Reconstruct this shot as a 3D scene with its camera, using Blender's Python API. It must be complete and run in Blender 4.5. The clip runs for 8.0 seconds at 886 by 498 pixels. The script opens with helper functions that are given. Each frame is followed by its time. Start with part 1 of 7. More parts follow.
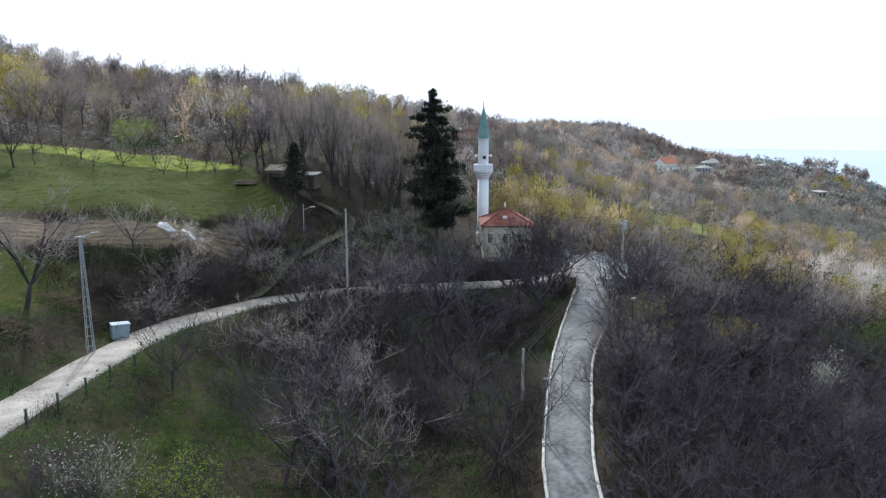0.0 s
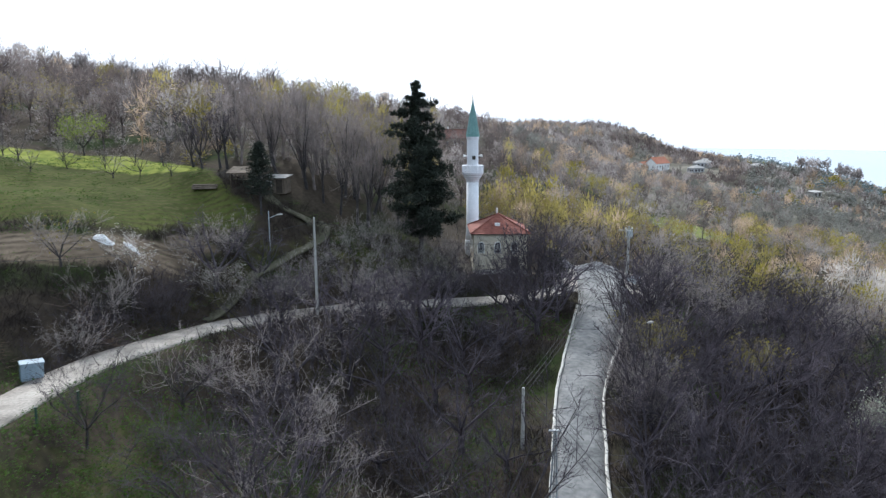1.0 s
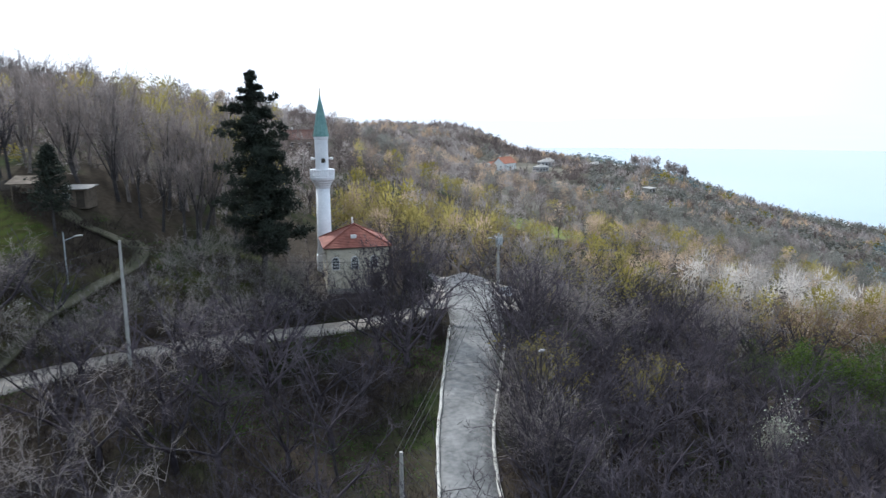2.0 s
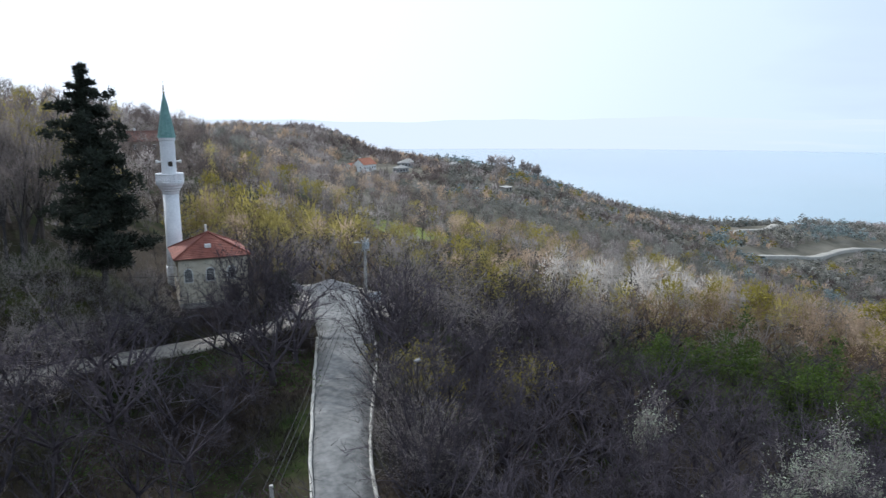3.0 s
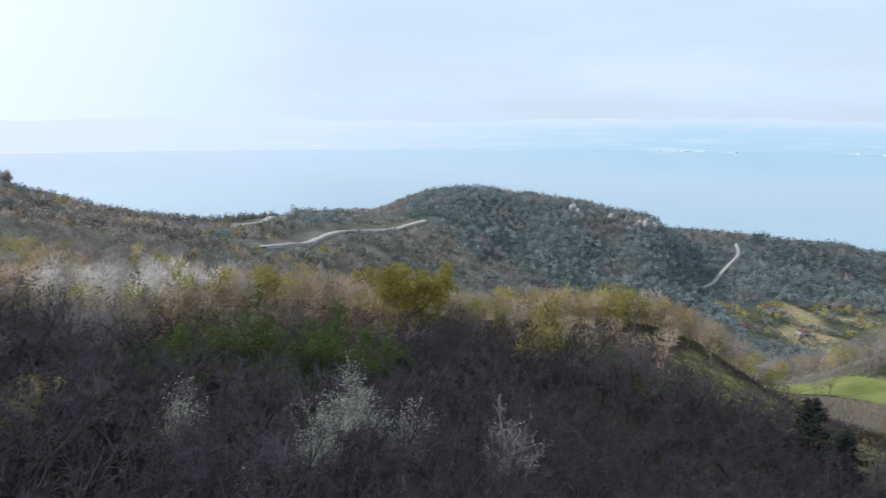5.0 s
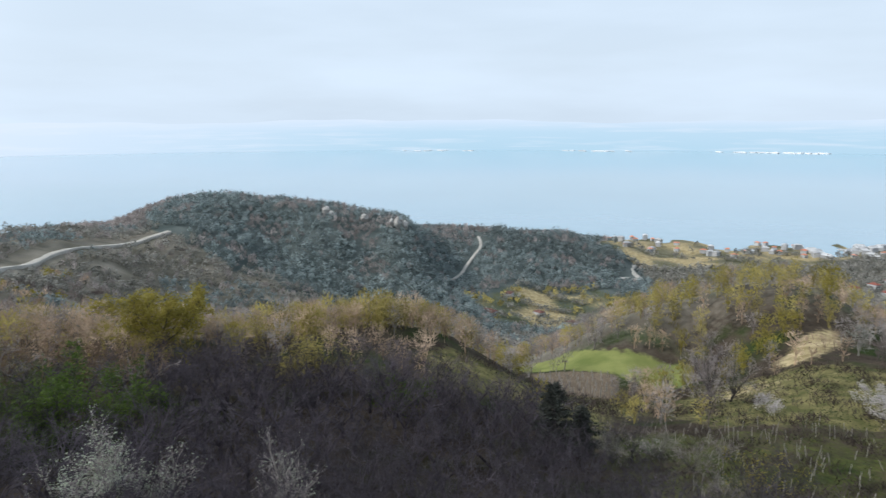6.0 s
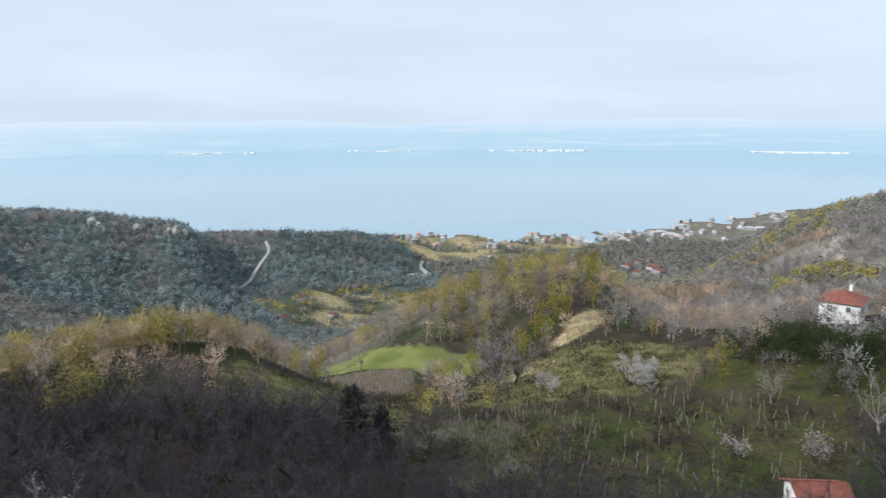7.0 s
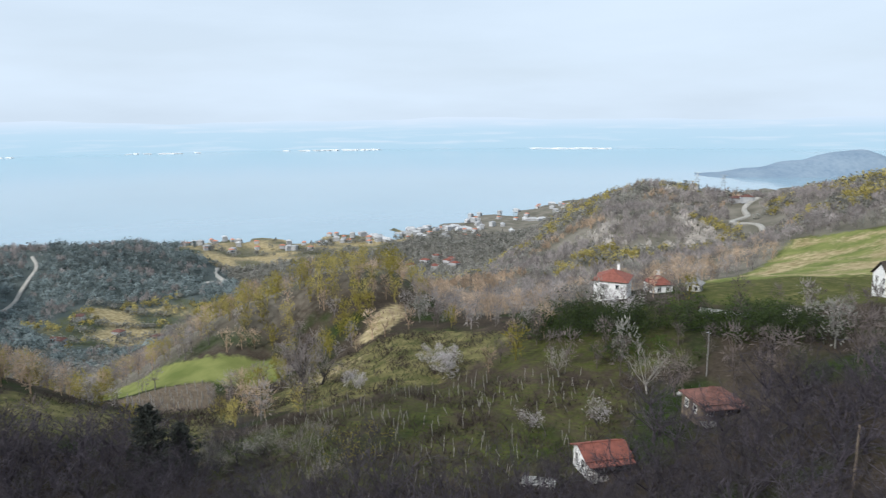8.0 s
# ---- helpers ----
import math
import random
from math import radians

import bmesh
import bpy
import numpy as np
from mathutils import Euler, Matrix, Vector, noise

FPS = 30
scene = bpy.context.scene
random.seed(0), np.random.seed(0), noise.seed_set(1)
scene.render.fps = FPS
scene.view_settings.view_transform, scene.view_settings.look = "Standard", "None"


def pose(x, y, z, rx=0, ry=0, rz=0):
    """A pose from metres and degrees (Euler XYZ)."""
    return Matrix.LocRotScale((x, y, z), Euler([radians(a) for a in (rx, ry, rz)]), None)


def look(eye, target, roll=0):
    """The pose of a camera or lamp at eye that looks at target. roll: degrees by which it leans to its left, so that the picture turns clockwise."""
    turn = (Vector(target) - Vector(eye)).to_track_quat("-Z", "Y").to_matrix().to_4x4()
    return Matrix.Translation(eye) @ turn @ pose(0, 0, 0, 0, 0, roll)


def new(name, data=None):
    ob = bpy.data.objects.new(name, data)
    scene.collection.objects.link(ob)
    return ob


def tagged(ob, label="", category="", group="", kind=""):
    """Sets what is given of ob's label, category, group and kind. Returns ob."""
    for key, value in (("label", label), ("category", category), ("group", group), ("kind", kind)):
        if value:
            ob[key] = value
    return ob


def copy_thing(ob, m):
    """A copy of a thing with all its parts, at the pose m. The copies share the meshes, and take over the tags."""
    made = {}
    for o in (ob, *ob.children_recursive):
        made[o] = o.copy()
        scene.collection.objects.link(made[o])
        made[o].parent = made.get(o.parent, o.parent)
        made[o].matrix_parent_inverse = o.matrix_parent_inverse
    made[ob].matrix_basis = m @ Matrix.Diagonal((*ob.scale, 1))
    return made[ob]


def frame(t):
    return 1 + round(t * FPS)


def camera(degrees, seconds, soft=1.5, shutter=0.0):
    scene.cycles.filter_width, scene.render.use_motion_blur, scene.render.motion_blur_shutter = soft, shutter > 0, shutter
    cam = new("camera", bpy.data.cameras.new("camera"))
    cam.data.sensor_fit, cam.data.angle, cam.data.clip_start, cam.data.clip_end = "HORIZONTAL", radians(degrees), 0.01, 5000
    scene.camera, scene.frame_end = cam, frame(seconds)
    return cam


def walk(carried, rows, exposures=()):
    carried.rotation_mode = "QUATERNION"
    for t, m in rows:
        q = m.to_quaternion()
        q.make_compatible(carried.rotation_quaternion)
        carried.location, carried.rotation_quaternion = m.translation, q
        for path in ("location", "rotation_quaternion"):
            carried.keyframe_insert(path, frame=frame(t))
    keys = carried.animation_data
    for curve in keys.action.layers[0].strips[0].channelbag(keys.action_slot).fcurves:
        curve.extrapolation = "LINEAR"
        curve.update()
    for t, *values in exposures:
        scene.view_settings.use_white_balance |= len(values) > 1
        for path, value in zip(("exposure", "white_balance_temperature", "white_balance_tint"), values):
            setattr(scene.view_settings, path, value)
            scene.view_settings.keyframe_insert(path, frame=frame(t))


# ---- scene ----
# Heights are metres over the sea; x to the right of the first flight line, y along it.
cam = camera(64.3, 8.0, soft=1.25, shutter=0.2)
walk(cam, [
    (0.0, pose(0.00, 0.01, 200.00, 79.32, 0.12, -0.18)),
    (0.5, pose(0.23, 5.27, 199.65, 79.35, 0.18, -0.15)),
    (1.0, pose(0.49, 12.03, 199.27, 79.37, 0.24, -1.16)),
    (1.5, pose(0.75, 19.66, 198.86, 79.41, 0.29, -7.37)),
    (1.7, pose(0.83, 22.10, 198.75, 79.42, 0.29, -9.85)),
    (2.8, pose(1.30, 27.50, 198.60, 79.47, 0.18, -22.58)),
    (3.0, pose(1.33, 27.84, 198.50, 79.48, 0.16, -24.80)),
    (3.5, pose(1.20, 27.97, 197.60, 79.51, 0.01, -33.19)),
    (4.0, pose(1.01, 28.17, 196.78, 79.53, -0.17, -43.46)),
    (4.5, pose(1.00, 28.20, 196.43, 79.53, -0.09, -53.64)),
    (4.7, pose(1.02, 28.24, 196.45, 79.53, -0.07, -57.85)),
    (5.8, pose(1.47, 28.84, 198.52, 79.57, 0.11, -80.30)),
    (6.0, pose(1.54, 28.89, 198.73, 79.58, 0.13, -84.16)),
    (6.5, pose(1.68, 28.79, 198.94, 79.58, 0.22, -92.77)),
    (7.0, pose(1.68, 28.79, 199.05, 79.60, 0.28, -101.40)),
    (7.5, pose(1.48, 28.73, 198.92, 79.56, 0.34, -109.77)),
    (8.0, pose(1.36, 28.83, 198.87, 79.46, 0.46, -117.84)),
], exposures=[(0.0, 0.28, 5720, 10), (1.5, 0.44, 5720, 10), (3.0, 0.02, 5700, 10), (4.5, -0.02, 5700, 10), (6.0, 0.0, 5950, 10), (8.0, 0.0, 5950, 10)])
# ---- sky and sun ----
SUN_YAW, SUN_HEIGHT = 16.0, 40.0      # degrees: to the left of the flight line, over the horizon
world = bpy.data.worlds.new("sky")
scene.world = world
world.use_nodes = True
wn, wl = world.node_tree.nodes, world.node_tree.links
background = wn["Background"]
background.inputs["Strength"].default_value = 0.1
sky = wn.new("ShaderNodeTexSky")
sky.sky_type, sky.sun_disc = "NISHITA", False
sky.sun_elevation, sky.sun_rotation = radians(SUN_HEIGHT), radians(-SUN_YAW)
sky.air_density, sky.dust_density, sky.ozone_density = 1.2, 3.0, 1.5
# High thin cloud over the whole sky: thick towards the sun, streaky and thinner over the water.
place = wn.new("ShaderNodeTexCoord")
stretch = wn.new("ShaderNodeMapping")
stretch.inputs["Scale"].default_value = (1.3, 1.3, 7.0)
streaks = wn.new("ShaderNodeTexNoise")
streaks.inputs["Scale"].default_value, streaks.inputs["Detail"].default_value = 1.9, 7.0
amount = wn.new("ShaderNodeMapRange")
amount.inputs["From Min"].default_value, amount.inputs["From Max"].default_value = 0.36, 0.66
amount.inputs["To Min"].default_value, amount.inputs["To Max"].default_value = 0.86, 1.0
towards = wn.new("ShaderNodeVectorMath")
towards.operation = "DOT_PRODUCT"
towards.inputs[1].default_value = (-math.sin(radians(SUN_YAW)) * 0.9, math.cos(radians(SUN_YAW)) * 0.9, 0.43)
glow = wn.new("ShaderNodeMapRange")
glow.interpolation_type = "SMOOTHSTEP"
glow.inputs["From Min"].default_value, glow.inputs["From Max"].default_value = 0.28, 0.97
glow.inputs["To Min"].default_value, glow.inputs["To Max"].default_value = 0.0, 1.0
cloud = wn.new("ShaderNodeMix")
cloud.data_type = "RGBA"
cloud.inputs["A"].default_value, cloud.inputs["B"].default_value = (7.7, 8.6, 9.3, 1), (11.5, 11.6, 11.8, 1)
cover = wn.new("ShaderNodeMath")
cover.operation, cover.use_clamp = "ADD", True
veil = wn.new("ShaderNodeMix")
veil.data_type = "RGBA"
wl.new(place.outputs["Generated"], stretch.inputs["Vector"])
wl.new(stretch.outputs["Vector"], streaks.inputs["Vector"])
wl.new(streaks.outputs["Fac"], amount.inputs["Value"])
wl.new(place.outputs["Generated"], towards.inputs[0])
wl.new(towards.outputs["Value"], glow.inputs["Value"])
wl.new(glow.outputs["Result"], cloud.inputs["Factor"])
wl.new(amount.outputs["Result"], cover.inputs[0])
wl.new(glow.outputs["Result"], cover.inputs[1])
wl.new(cover.outputs["Value"], veil.inputs["Factor"])
wl.new(sky.outputs["Color"], veil.inputs["A"])
wl.new(cloud.outputs["Result"], veil.inputs["B"])
wl.new(veil.outputs["Result"], background.inputs["Color"])

sun = new("sun", bpy.data.lights.new("sun", "SUN"))
sun.data.energy, sun.data.angle, sun.data.color = 3.7, radians(2.5), (1.0, 0.93, 0.82)
sun.matrix_world = look((0, 0, 400), (math.sin(radians(SUN_YAW)), -math.cos(radians(SUN_YAW)), 400 - math.tan(radians(SUN_HEIGHT))))
scene.view_settings.exposure = 0.0

# ---- materials ----
def material(name, dark, light, scale=1.0, rough=0.85, bump=0.0, fine=8.0, metal=0.0, vary=0.0, coords="Object", spec=0.3, pits=None):
    """A surface between two colours, mottled at two scales; vary: how far single objects differ in value."""
    m = bpy.data.materials.new(name)
    m.use_nodes = True
    n, l = m.node_tree.nodes, m.node_tree.links
    bsdf = n["Principled BSDF"]
    bsdf.inputs["Roughness"].default_value, bsdf.inputs["Metallic"].default_value = rough, metal
    bsdf.inputs["Specular IOR Level"].default_value = spec
    co = n.new("ShaderNodeTexCoord")
    big, small = n.new("ShaderNodeTexNoise"), n.new("ShaderNodeTexNoise")
    big.inputs["Scale"].default_value, big.inputs["Detail"].default_value = scale, 4
    small.inputs["Scale"].default_value, small.inputs["Detail"].default_value = scale * fine, 5
    for t in (big, small):
        l.new(co.outputs[coords], t.inputs["Vector"])
    both = n.new("ShaderNodeMath")
    both.operation = "MULTIPLY_ADD"
    both.inputs[1].default_value = 0.45
    l.new(small.outputs["Fac"], both.inputs[0])
    part_big = n.new("ShaderNodeMath")
    part_big.operation, part_big.inputs[1].default_value = "MULTIPLY", 0.55
    l.new(big.outputs["Fac"], part_big.inputs[0])
    l.new(part_big.outputs[0], both.inputs[2])
    ramp = n.new("ShaderNodeValToRGB")
    ramp.color_ramp.elements[0].position, ramp.color_ramp.elements[0].color = 0.34, (*dark, 1)
    ramp.color_ramp.elements[1].position, ramp.color_ramp.elements[1].color = 0.66, (*light, 1)
    l.new(both.outputs[0], ramp.inputs["Fac"])
    out = ramp.outputs["Color"]
    if vary:
        info, hsv, rng = n.new("ShaderNodeObjectInfo"), n.new("ShaderNodeHueSaturation"), n.new("ShaderNodeMapRange")
        rng.inputs["To Min"].default_value, rng.inputs["To Max"].default_value = 1 - vary, 1 + vary
        l.new(info.outputs["Random"], rng.inputs["Value"])
        l.new(rng.outputs["Result"], hsv.inputs["Value"])
        l.new(out, hsv.inputs["Color"])
        out = hsv.outputs["Color"]
    l.new(out, bsdf.inputs["Base Color"])
    if bump:
        b = n.new("ShaderNodeBump")
        b.inputs["Strength"].default_value, b.inputs["Distance"].default_value = bump, 0.05
        l.new(small.outputs["Fac"], b.inputs["Height"])
        l.new(b.outputs["Normal"], bsdf.inputs["Normal"])
    return m


def ground_material():
    """Leaf litter and rough grass; the masks meadow, hay, soil, lawn, dry and rape say where the land is kept otherwise."""
    m = material("ground", (0.023, 0.019, 0.0148), (0.072, 0.058, 0.043), 0.12, 0.98, 0.8, 14, spec=0.04)
    n, l = m.node_tree.nodes, m.node_tree.links
    bsdf = n["Principled BSDF"]
    base = bsdf.inputs["Base Color"].links[0].from_socket
    co = n.new("ShaderNodeTexCoord")

    def blotch(scale, low, high, detail=5):
        t, r = n.new("ShaderNodeTexNoise"), n.new("ShaderNodeMapRange")
        t.inputs["Scale"].default_value, t.inputs["Detail"].default_value = scale, detail
        r.inputs["From Min"].default_value, r.inputs["From Max"].default_value = low, high
        l.new(co.outputs["Object"], t.inputs["Vector"])
        l.new(t.outputs["Fac"], r.inputs["Value"])
        return r.outputs["Result"]

    def mix(factor, a, b):
        x = n.new("ShaderNodeMix")
        x.data_type = "RGBA"
        l.new(factor, x.inputs["Factor"])
        for socket, key in ((a, "A"), (b, "B")):
            if isinstance(socket, tuple):
                x.inputs[key].default_value = (*socket, 1)
            else:
                l.new(socket, x.inputs[key])
        return x.outputs["Result"]

    def mask(name, edge=0.5):
        a, s = n.new("ShaderNodeAttribute"), n.new("ShaderNodeMath")
        a.attribute_name = name
        s.operation = "MULTIPLY_ADD"
        s.inputs[1].default_value, s.use_clamp = 1.0, True
        wob, sub = blotch(0.5, 0.2, 0.8), n.new("ShaderNodeMath")
        sub.operation, sub.inputs[1].default_value = "MULTIPLY_ADD", edge
        sub.inputs[2].default_value = -edge / 2
        l.new(wob, sub.inputs[0])
        l.new(a.outputs["Fac"], s.inputs[0])
        l.new(sub.outputs[0], s.inputs[2])
        r = n.new("ShaderNodeMapRange")
        r.inputs["From Min"].default_value, r.inputs["From Max"].default_value = 0.35, 0.65
        l.new(s.outputs[0], r.inputs["Value"])
        return r.outputs["Result"]

    def furrow(scale):
        w, turn = n.new("ShaderNodeTexWave"), n.new("ShaderNodeMapping")
        turn.inputs["Rotation"].default_value = (0, 0, radians(-126))
        w.inputs["Scale"].default_value, w.inputs["Distortion"].default_value, w.inputs["Detail"].default_value = scale * 0.3, 7.0, 4.0
        l.new(co.outputs["Object"], turn.inputs["Vector"])
        l.new(turn.outputs["Vector"], w.inputs["Vector"])
        return w.outputs["Fac"]

    grass = mix(blotch(1.1, 0.3, 0.7), (0.013, 0.021, 0.007), (0.034, 0.051, 0.014))
    out = mix(blotch(0.07, 0.5, 0.66), base, grass)
    # far ground in pale tones, matched to the hazed crowns over it
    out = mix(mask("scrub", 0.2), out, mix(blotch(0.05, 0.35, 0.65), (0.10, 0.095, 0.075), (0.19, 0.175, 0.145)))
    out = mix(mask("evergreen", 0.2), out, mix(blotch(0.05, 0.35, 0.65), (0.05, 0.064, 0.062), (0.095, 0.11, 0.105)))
    lush = mix(blotch(0.16, 0.35, 0.65), (0.036, 0.047, 0.012), (0.08, 0.092, 0.025))
    out = mix(mask("meadow"), out, mix(furrow(0.9), lush, mix(blotch(1.6, 0.35, 0.75), (0.042, 0.045, 0.016), (0.092, 0.084, 0.035))))
    out = mix(mask("hay", 0.6), out, mix(blotch(0.3, 0.35, 0.65), (0.07, 0.072, 0.028), (0.155, 0.138, 0.062)))
    out = mix(mask("soil"), out, mix(furrow(1.1), mix(blotch(0.9, 0.35, 0.65), (0.06, 0.047, 0.034), (0.125, 0.099, 0.073)), mix(blotch(0.4, 0.35, 0.65), (0.11, 0.088, 0.064), (0.185, 0.148, 0.108))))
    out = mix(mask("lawn"), out, mix(blotch(0.12, 0.3, 0.7), (0.1, 0.122, 0.036), (0.19, 0.202, 0.07)))
    out = mix(mask("dry"), out, mix(blotch(0.25, 0.35, 0.65), (0.20, 0.16, 0.08), (0.36, 0.30, 0.175)))
    out = mix(mask("rape"), out, mix(blotch(0.5, 0.35, 0.65), (0.12, 0.15, 0.032), (0.25, 0.265, 0.06)))
    l.new(out, bsdf.inputs["Base Color"])
    return m


MAT_GROUND = ground_material()
MAT_ROAD = material("pale_gravel", (0.17, 0.152, 0.132), (0.42, 0.385, 0.34), 0.5, 0.92, 0.5, 9)
MAT_CONCRETE_ROAD = material("worn_concrete_road", (0.085, 0.088, 0.088), (0.24, 0.24, 0.235), 0.3, 0.9, 0.4, 7)
MAT_KERB = material("kerb_concrete", (0.36, 0.35, 0.32), (0.6, 0.58, 0.53), 1.2, 0.9, 0.2)
MAT_TRACK = material("earth_track", (0.05, 0.052, 0.03), (0.115, 0.105, 0.072), 0.25, 0.95, 0.1, 5)
MAT_FAR_TRACK = material("pale_track", (0.24, 0.23, 0.205), (0.37, 0.355, 0.32), 0.1, 0.95)
MAT_BARK = material("bark", (0.026, 0.0235, 0.0235), (0.074, 0.067, 0.067), 2.0, 0.95, 0.3, vary=0.2)
MAT_PALE_BARK = material("pale_bark", (0.16, 0.15, 0.135), (0.33, 0.31, 0.28), 2.0, 0.95, 0.3, vary=0.15)
# twigs and leaves by kind of tree
TWIG = {
    # near wood: the brown is kept dark for the cloud shade over it
    "brown": material("brown_twigs", (0.028, 0.0242, 0.0298), (0.107, 0.093, 0.109), 0.16, 0.95, vary=0.22),
    "tall": material("tall_wood_twigs", (0.165, 0.142, 0.134), (0.35, 0.305, 0.285), 0.16, 0.95, vary=0.2),
    "grey": material("grey_twigs", (0.19, 0.168, 0.162), (0.40, 0.36, 0.345), 0.16, 0.95, vary=0.2),
    "rust": material("budding_rust_twigs", (0.15, 0.107, 0.072), (0.31, 0.222, 0.15), 0.12, 0.95, vary=0.2),
    "pale": material("silver_twigs", (0.30, 0.275, 0.25), (0.50, 0.465, 0.43), 0.2, 0.95, vary=0.12),
}
LEAF = {
    "yellow": material("yellow_green_leaves", (0.21, 0.18, 0.055), (0.41, 0.346, 0.118), 0.14, 0.8, vary=0.2),
    "olive": material("olive_leaves", (0.155, 0.136, 0.027), (0.33, 0.28, 0.06), 0.14, 0.8, vary=0.2),
    "green": material("fresh_green_leaves", (0.034, 0.066, 0.011), (0.115, 0.16, 0.03), 0.16, 0.8, vary=0.2),
    # ever and scrub carry distance haze: base colours lightened and greyed
    "ever": material("hazed_evergreen_leaves", (0.105, 0.136, 0.14), (0.235, 0.275, 0.27), 0.11, 0.85, vary=0.2),
    "scrub": material("hazed_scrub_leaves", (0.15, 0.152, 0.13), (0.30, 0.29, 0.26), 0.05, 0.85, vary=0.2),
    "hedge": material("dark_hedge_leaves", (0.018, 0.034, 0.01), (0.062, 0.088, 0.024), 0.4, 0.8, vary=0.2),
    "lime": material("lime_spring_leaves", (0.13, 0.19, 0.022), (0.31, 0.37, 0.07), 0.3, 0.8, vary=0.1),
    "fir": material("dull_fir_needles", (0.026, 0.03, 0.026), (0.07, 0.076, 0.064), 0.8, 0.85, vary=0.1),
    "conifer": material("dark_needles", (0.015, 0.02, 0.016), (0.048, 0.058, 0.042), 0.8, 0.8, vary=0.1),
    "blossom": material("white_blossom", (0.42, 0.42, 0.36), (0.74, 0.73, 0.68), 0.8, 0.8, vary=0.06),
    "pink": material("pale_pink_blossom", (0.36, 0.335, 0.335), (0.64, 0.6, 0.6), 0.8, 0.8, vary=0.06),
}


def let_light_through(m, share):
    """Leaves pass some of the light that falls on their other side."""
    n, l = m.node_tree.nodes, m.node_tree.links
    bsdf = n["Principled BSDF"]
    thin, both = n.new("ShaderNodeBsdfTranslucent"), n.new("ShaderNodeMixShader")
    l.new(bsdf.inputs["Base Color"].links[0].from_socket, thin.inputs["Color"])
    both.inputs["Fac"].default_value = share
    l.new(bsdf.outputs[0], both.inputs[1])
    l.new(thin.outputs[0], both.inputs[2])
    l.new(both.outputs[0], n["Material Output"].inputs["Surface"])


for _kind, _m in LEAF.items():
    let_light_through(_m, 0.2 if _kind in ("conifer", "fir", "ever", "scrub") else 0.42)
for _m in TWIG.values():
    let_light_through(_m, 0.42)
# bare crowns far off, colours lightened for haze and sun, that let much of the light through
HAZED_TWIG = {"brown": material("hazed_brown_twigs", (0.10, 0.082, 0.078), (0.215, 0.18, 0.167), 0.12, 0.95),
            "grey": material("hazed_grey_twigs", (0.205, 0.184, 0.176), (0.42, 0.38, 0.362), 0.1, 0.95),
            "rust": material("hazed_rust_twigs", (0.30, 0.225, 0.16), (0.56, 0.43, 0.315), 0.1, 0.95),
            "pale": material("hazed_silver_twigs", (0.42, 0.385, 0.35), (0.64, 0.595, 0.55), 0.2, 0.95)}
for _m in HAZED_TWIG.values():
    let_light_through(_m, 0.45)


def vary_by_tree(m):
    """Trees that share one mesh differ in value by their attribute tone."""
    n, l = m.node_tree.nodes, m.node_tree.links
    source = n["Principled BSDF"].inputs["Base Color"].links[0].from_socket
    targets = [k.to_socket for k in source.links]
    a, s, hsv = n.new("ShaderNodeAttribute"), n.new("ShaderNodeMath"), n.new("ShaderNodeHueSaturation")
    a.attribute_name = "tone"
    s.operation, s.inputs[1].default_value = "ADD", 1.0
    l.new(a.outputs["Fac"], s.inputs[0])
    l.new(s.outputs[0], hsv.inputs["Value"])
    l.new(source, hsv.inputs["Color"])
    for t in targets:
        l.new(hsv.outputs["Color"], t)


for _m in [*HAZED_TWIG.values(), *TWIG.values(), *LEAF.values()]:
    vary_by_tree(_m)
MAT_SILVER_LEAF = material("silver_green_leaves", (0.25, 0.29, 0.205), (0.50, 0.53, 0.42), 0.8, 0.8, vary=0.08)
let_light_through(MAT_SILVER_LEAF, 0.3)
MAT_PLASTER = material("cream_plaster", (0.47, 0.42, 0.32), (0.64, 0.59, 0.48), 0.8, 0.9, 0.15)
MAT_WHITE = material("white_plaster", (0.62, 0.62, 0.61), (0.82, 0.82, 0.81), 0.7, 0.85, 0.1)
MAT_TOWN = material("town_render", (0.30, 0.31, 0.32), (0.47, 0.475, 0.48), 0.05, 0.9, vary=0.2)
MAT_WHITE_STONE = material("whitewashed_masonry", (0.66, 0.67, 0.70), (0.84, 0.85, 0.87), 0.6, 0.8, 0.1)
MAT_TILE = material("red_clay_tiles", (0.13, 0.046, 0.035), (0.26, 0.098, 0.072), 1.3, 0.85, 0.2, 10, vary=0.12)
MAT_OLD_TILE = material("weathered_brown_tiles", (0.075, 0.038, 0.032), (0.17, 0.085, 0.068), 1.1, 0.9, 0.2, 10, vary=0.1)
MAT_ORANGE = material("bright_orange_tiles", (0.36, 0.14, 0.085), (0.52, 0.235, 0.15), 0.6, 0.85)
MAT_LEAD = material("green_spire_sheet", (0.09, 0.20, 0.19), (0.2, 0.36, 0.335), 0.9, 0.5, 0.1, 5, spec=0.5)
MAT_GLASS = material("dark_window_glass", (0.012, 0.014, 0.018), (0.03, 0.034, 0.04), 1.0, 0.12, spec=0.5)
MAT_FRAME = material("white_window_frame", (0.6, 0.6, 0.58), (0.78, 0.78, 0.76), 3.0, 0.6)
MAT_WOOD = material("weathered_timber", (0.085, 0.065, 0.048), (0.21, 0.17, 0.13), 1.5, 0.9, 0.2, 8)
MAT_DARKWOOD = material("dark_timber", (0.03, 0.025, 0.02), (0.08, 0.065, 0.05), 1.5, 0.9, 0.2)
MAT_STEEL = material("galvanised_steel", (0.30, 0.33, 0.35), (0.48, 0.51, 0.53), 2.0, 0.5, metal=0.5)
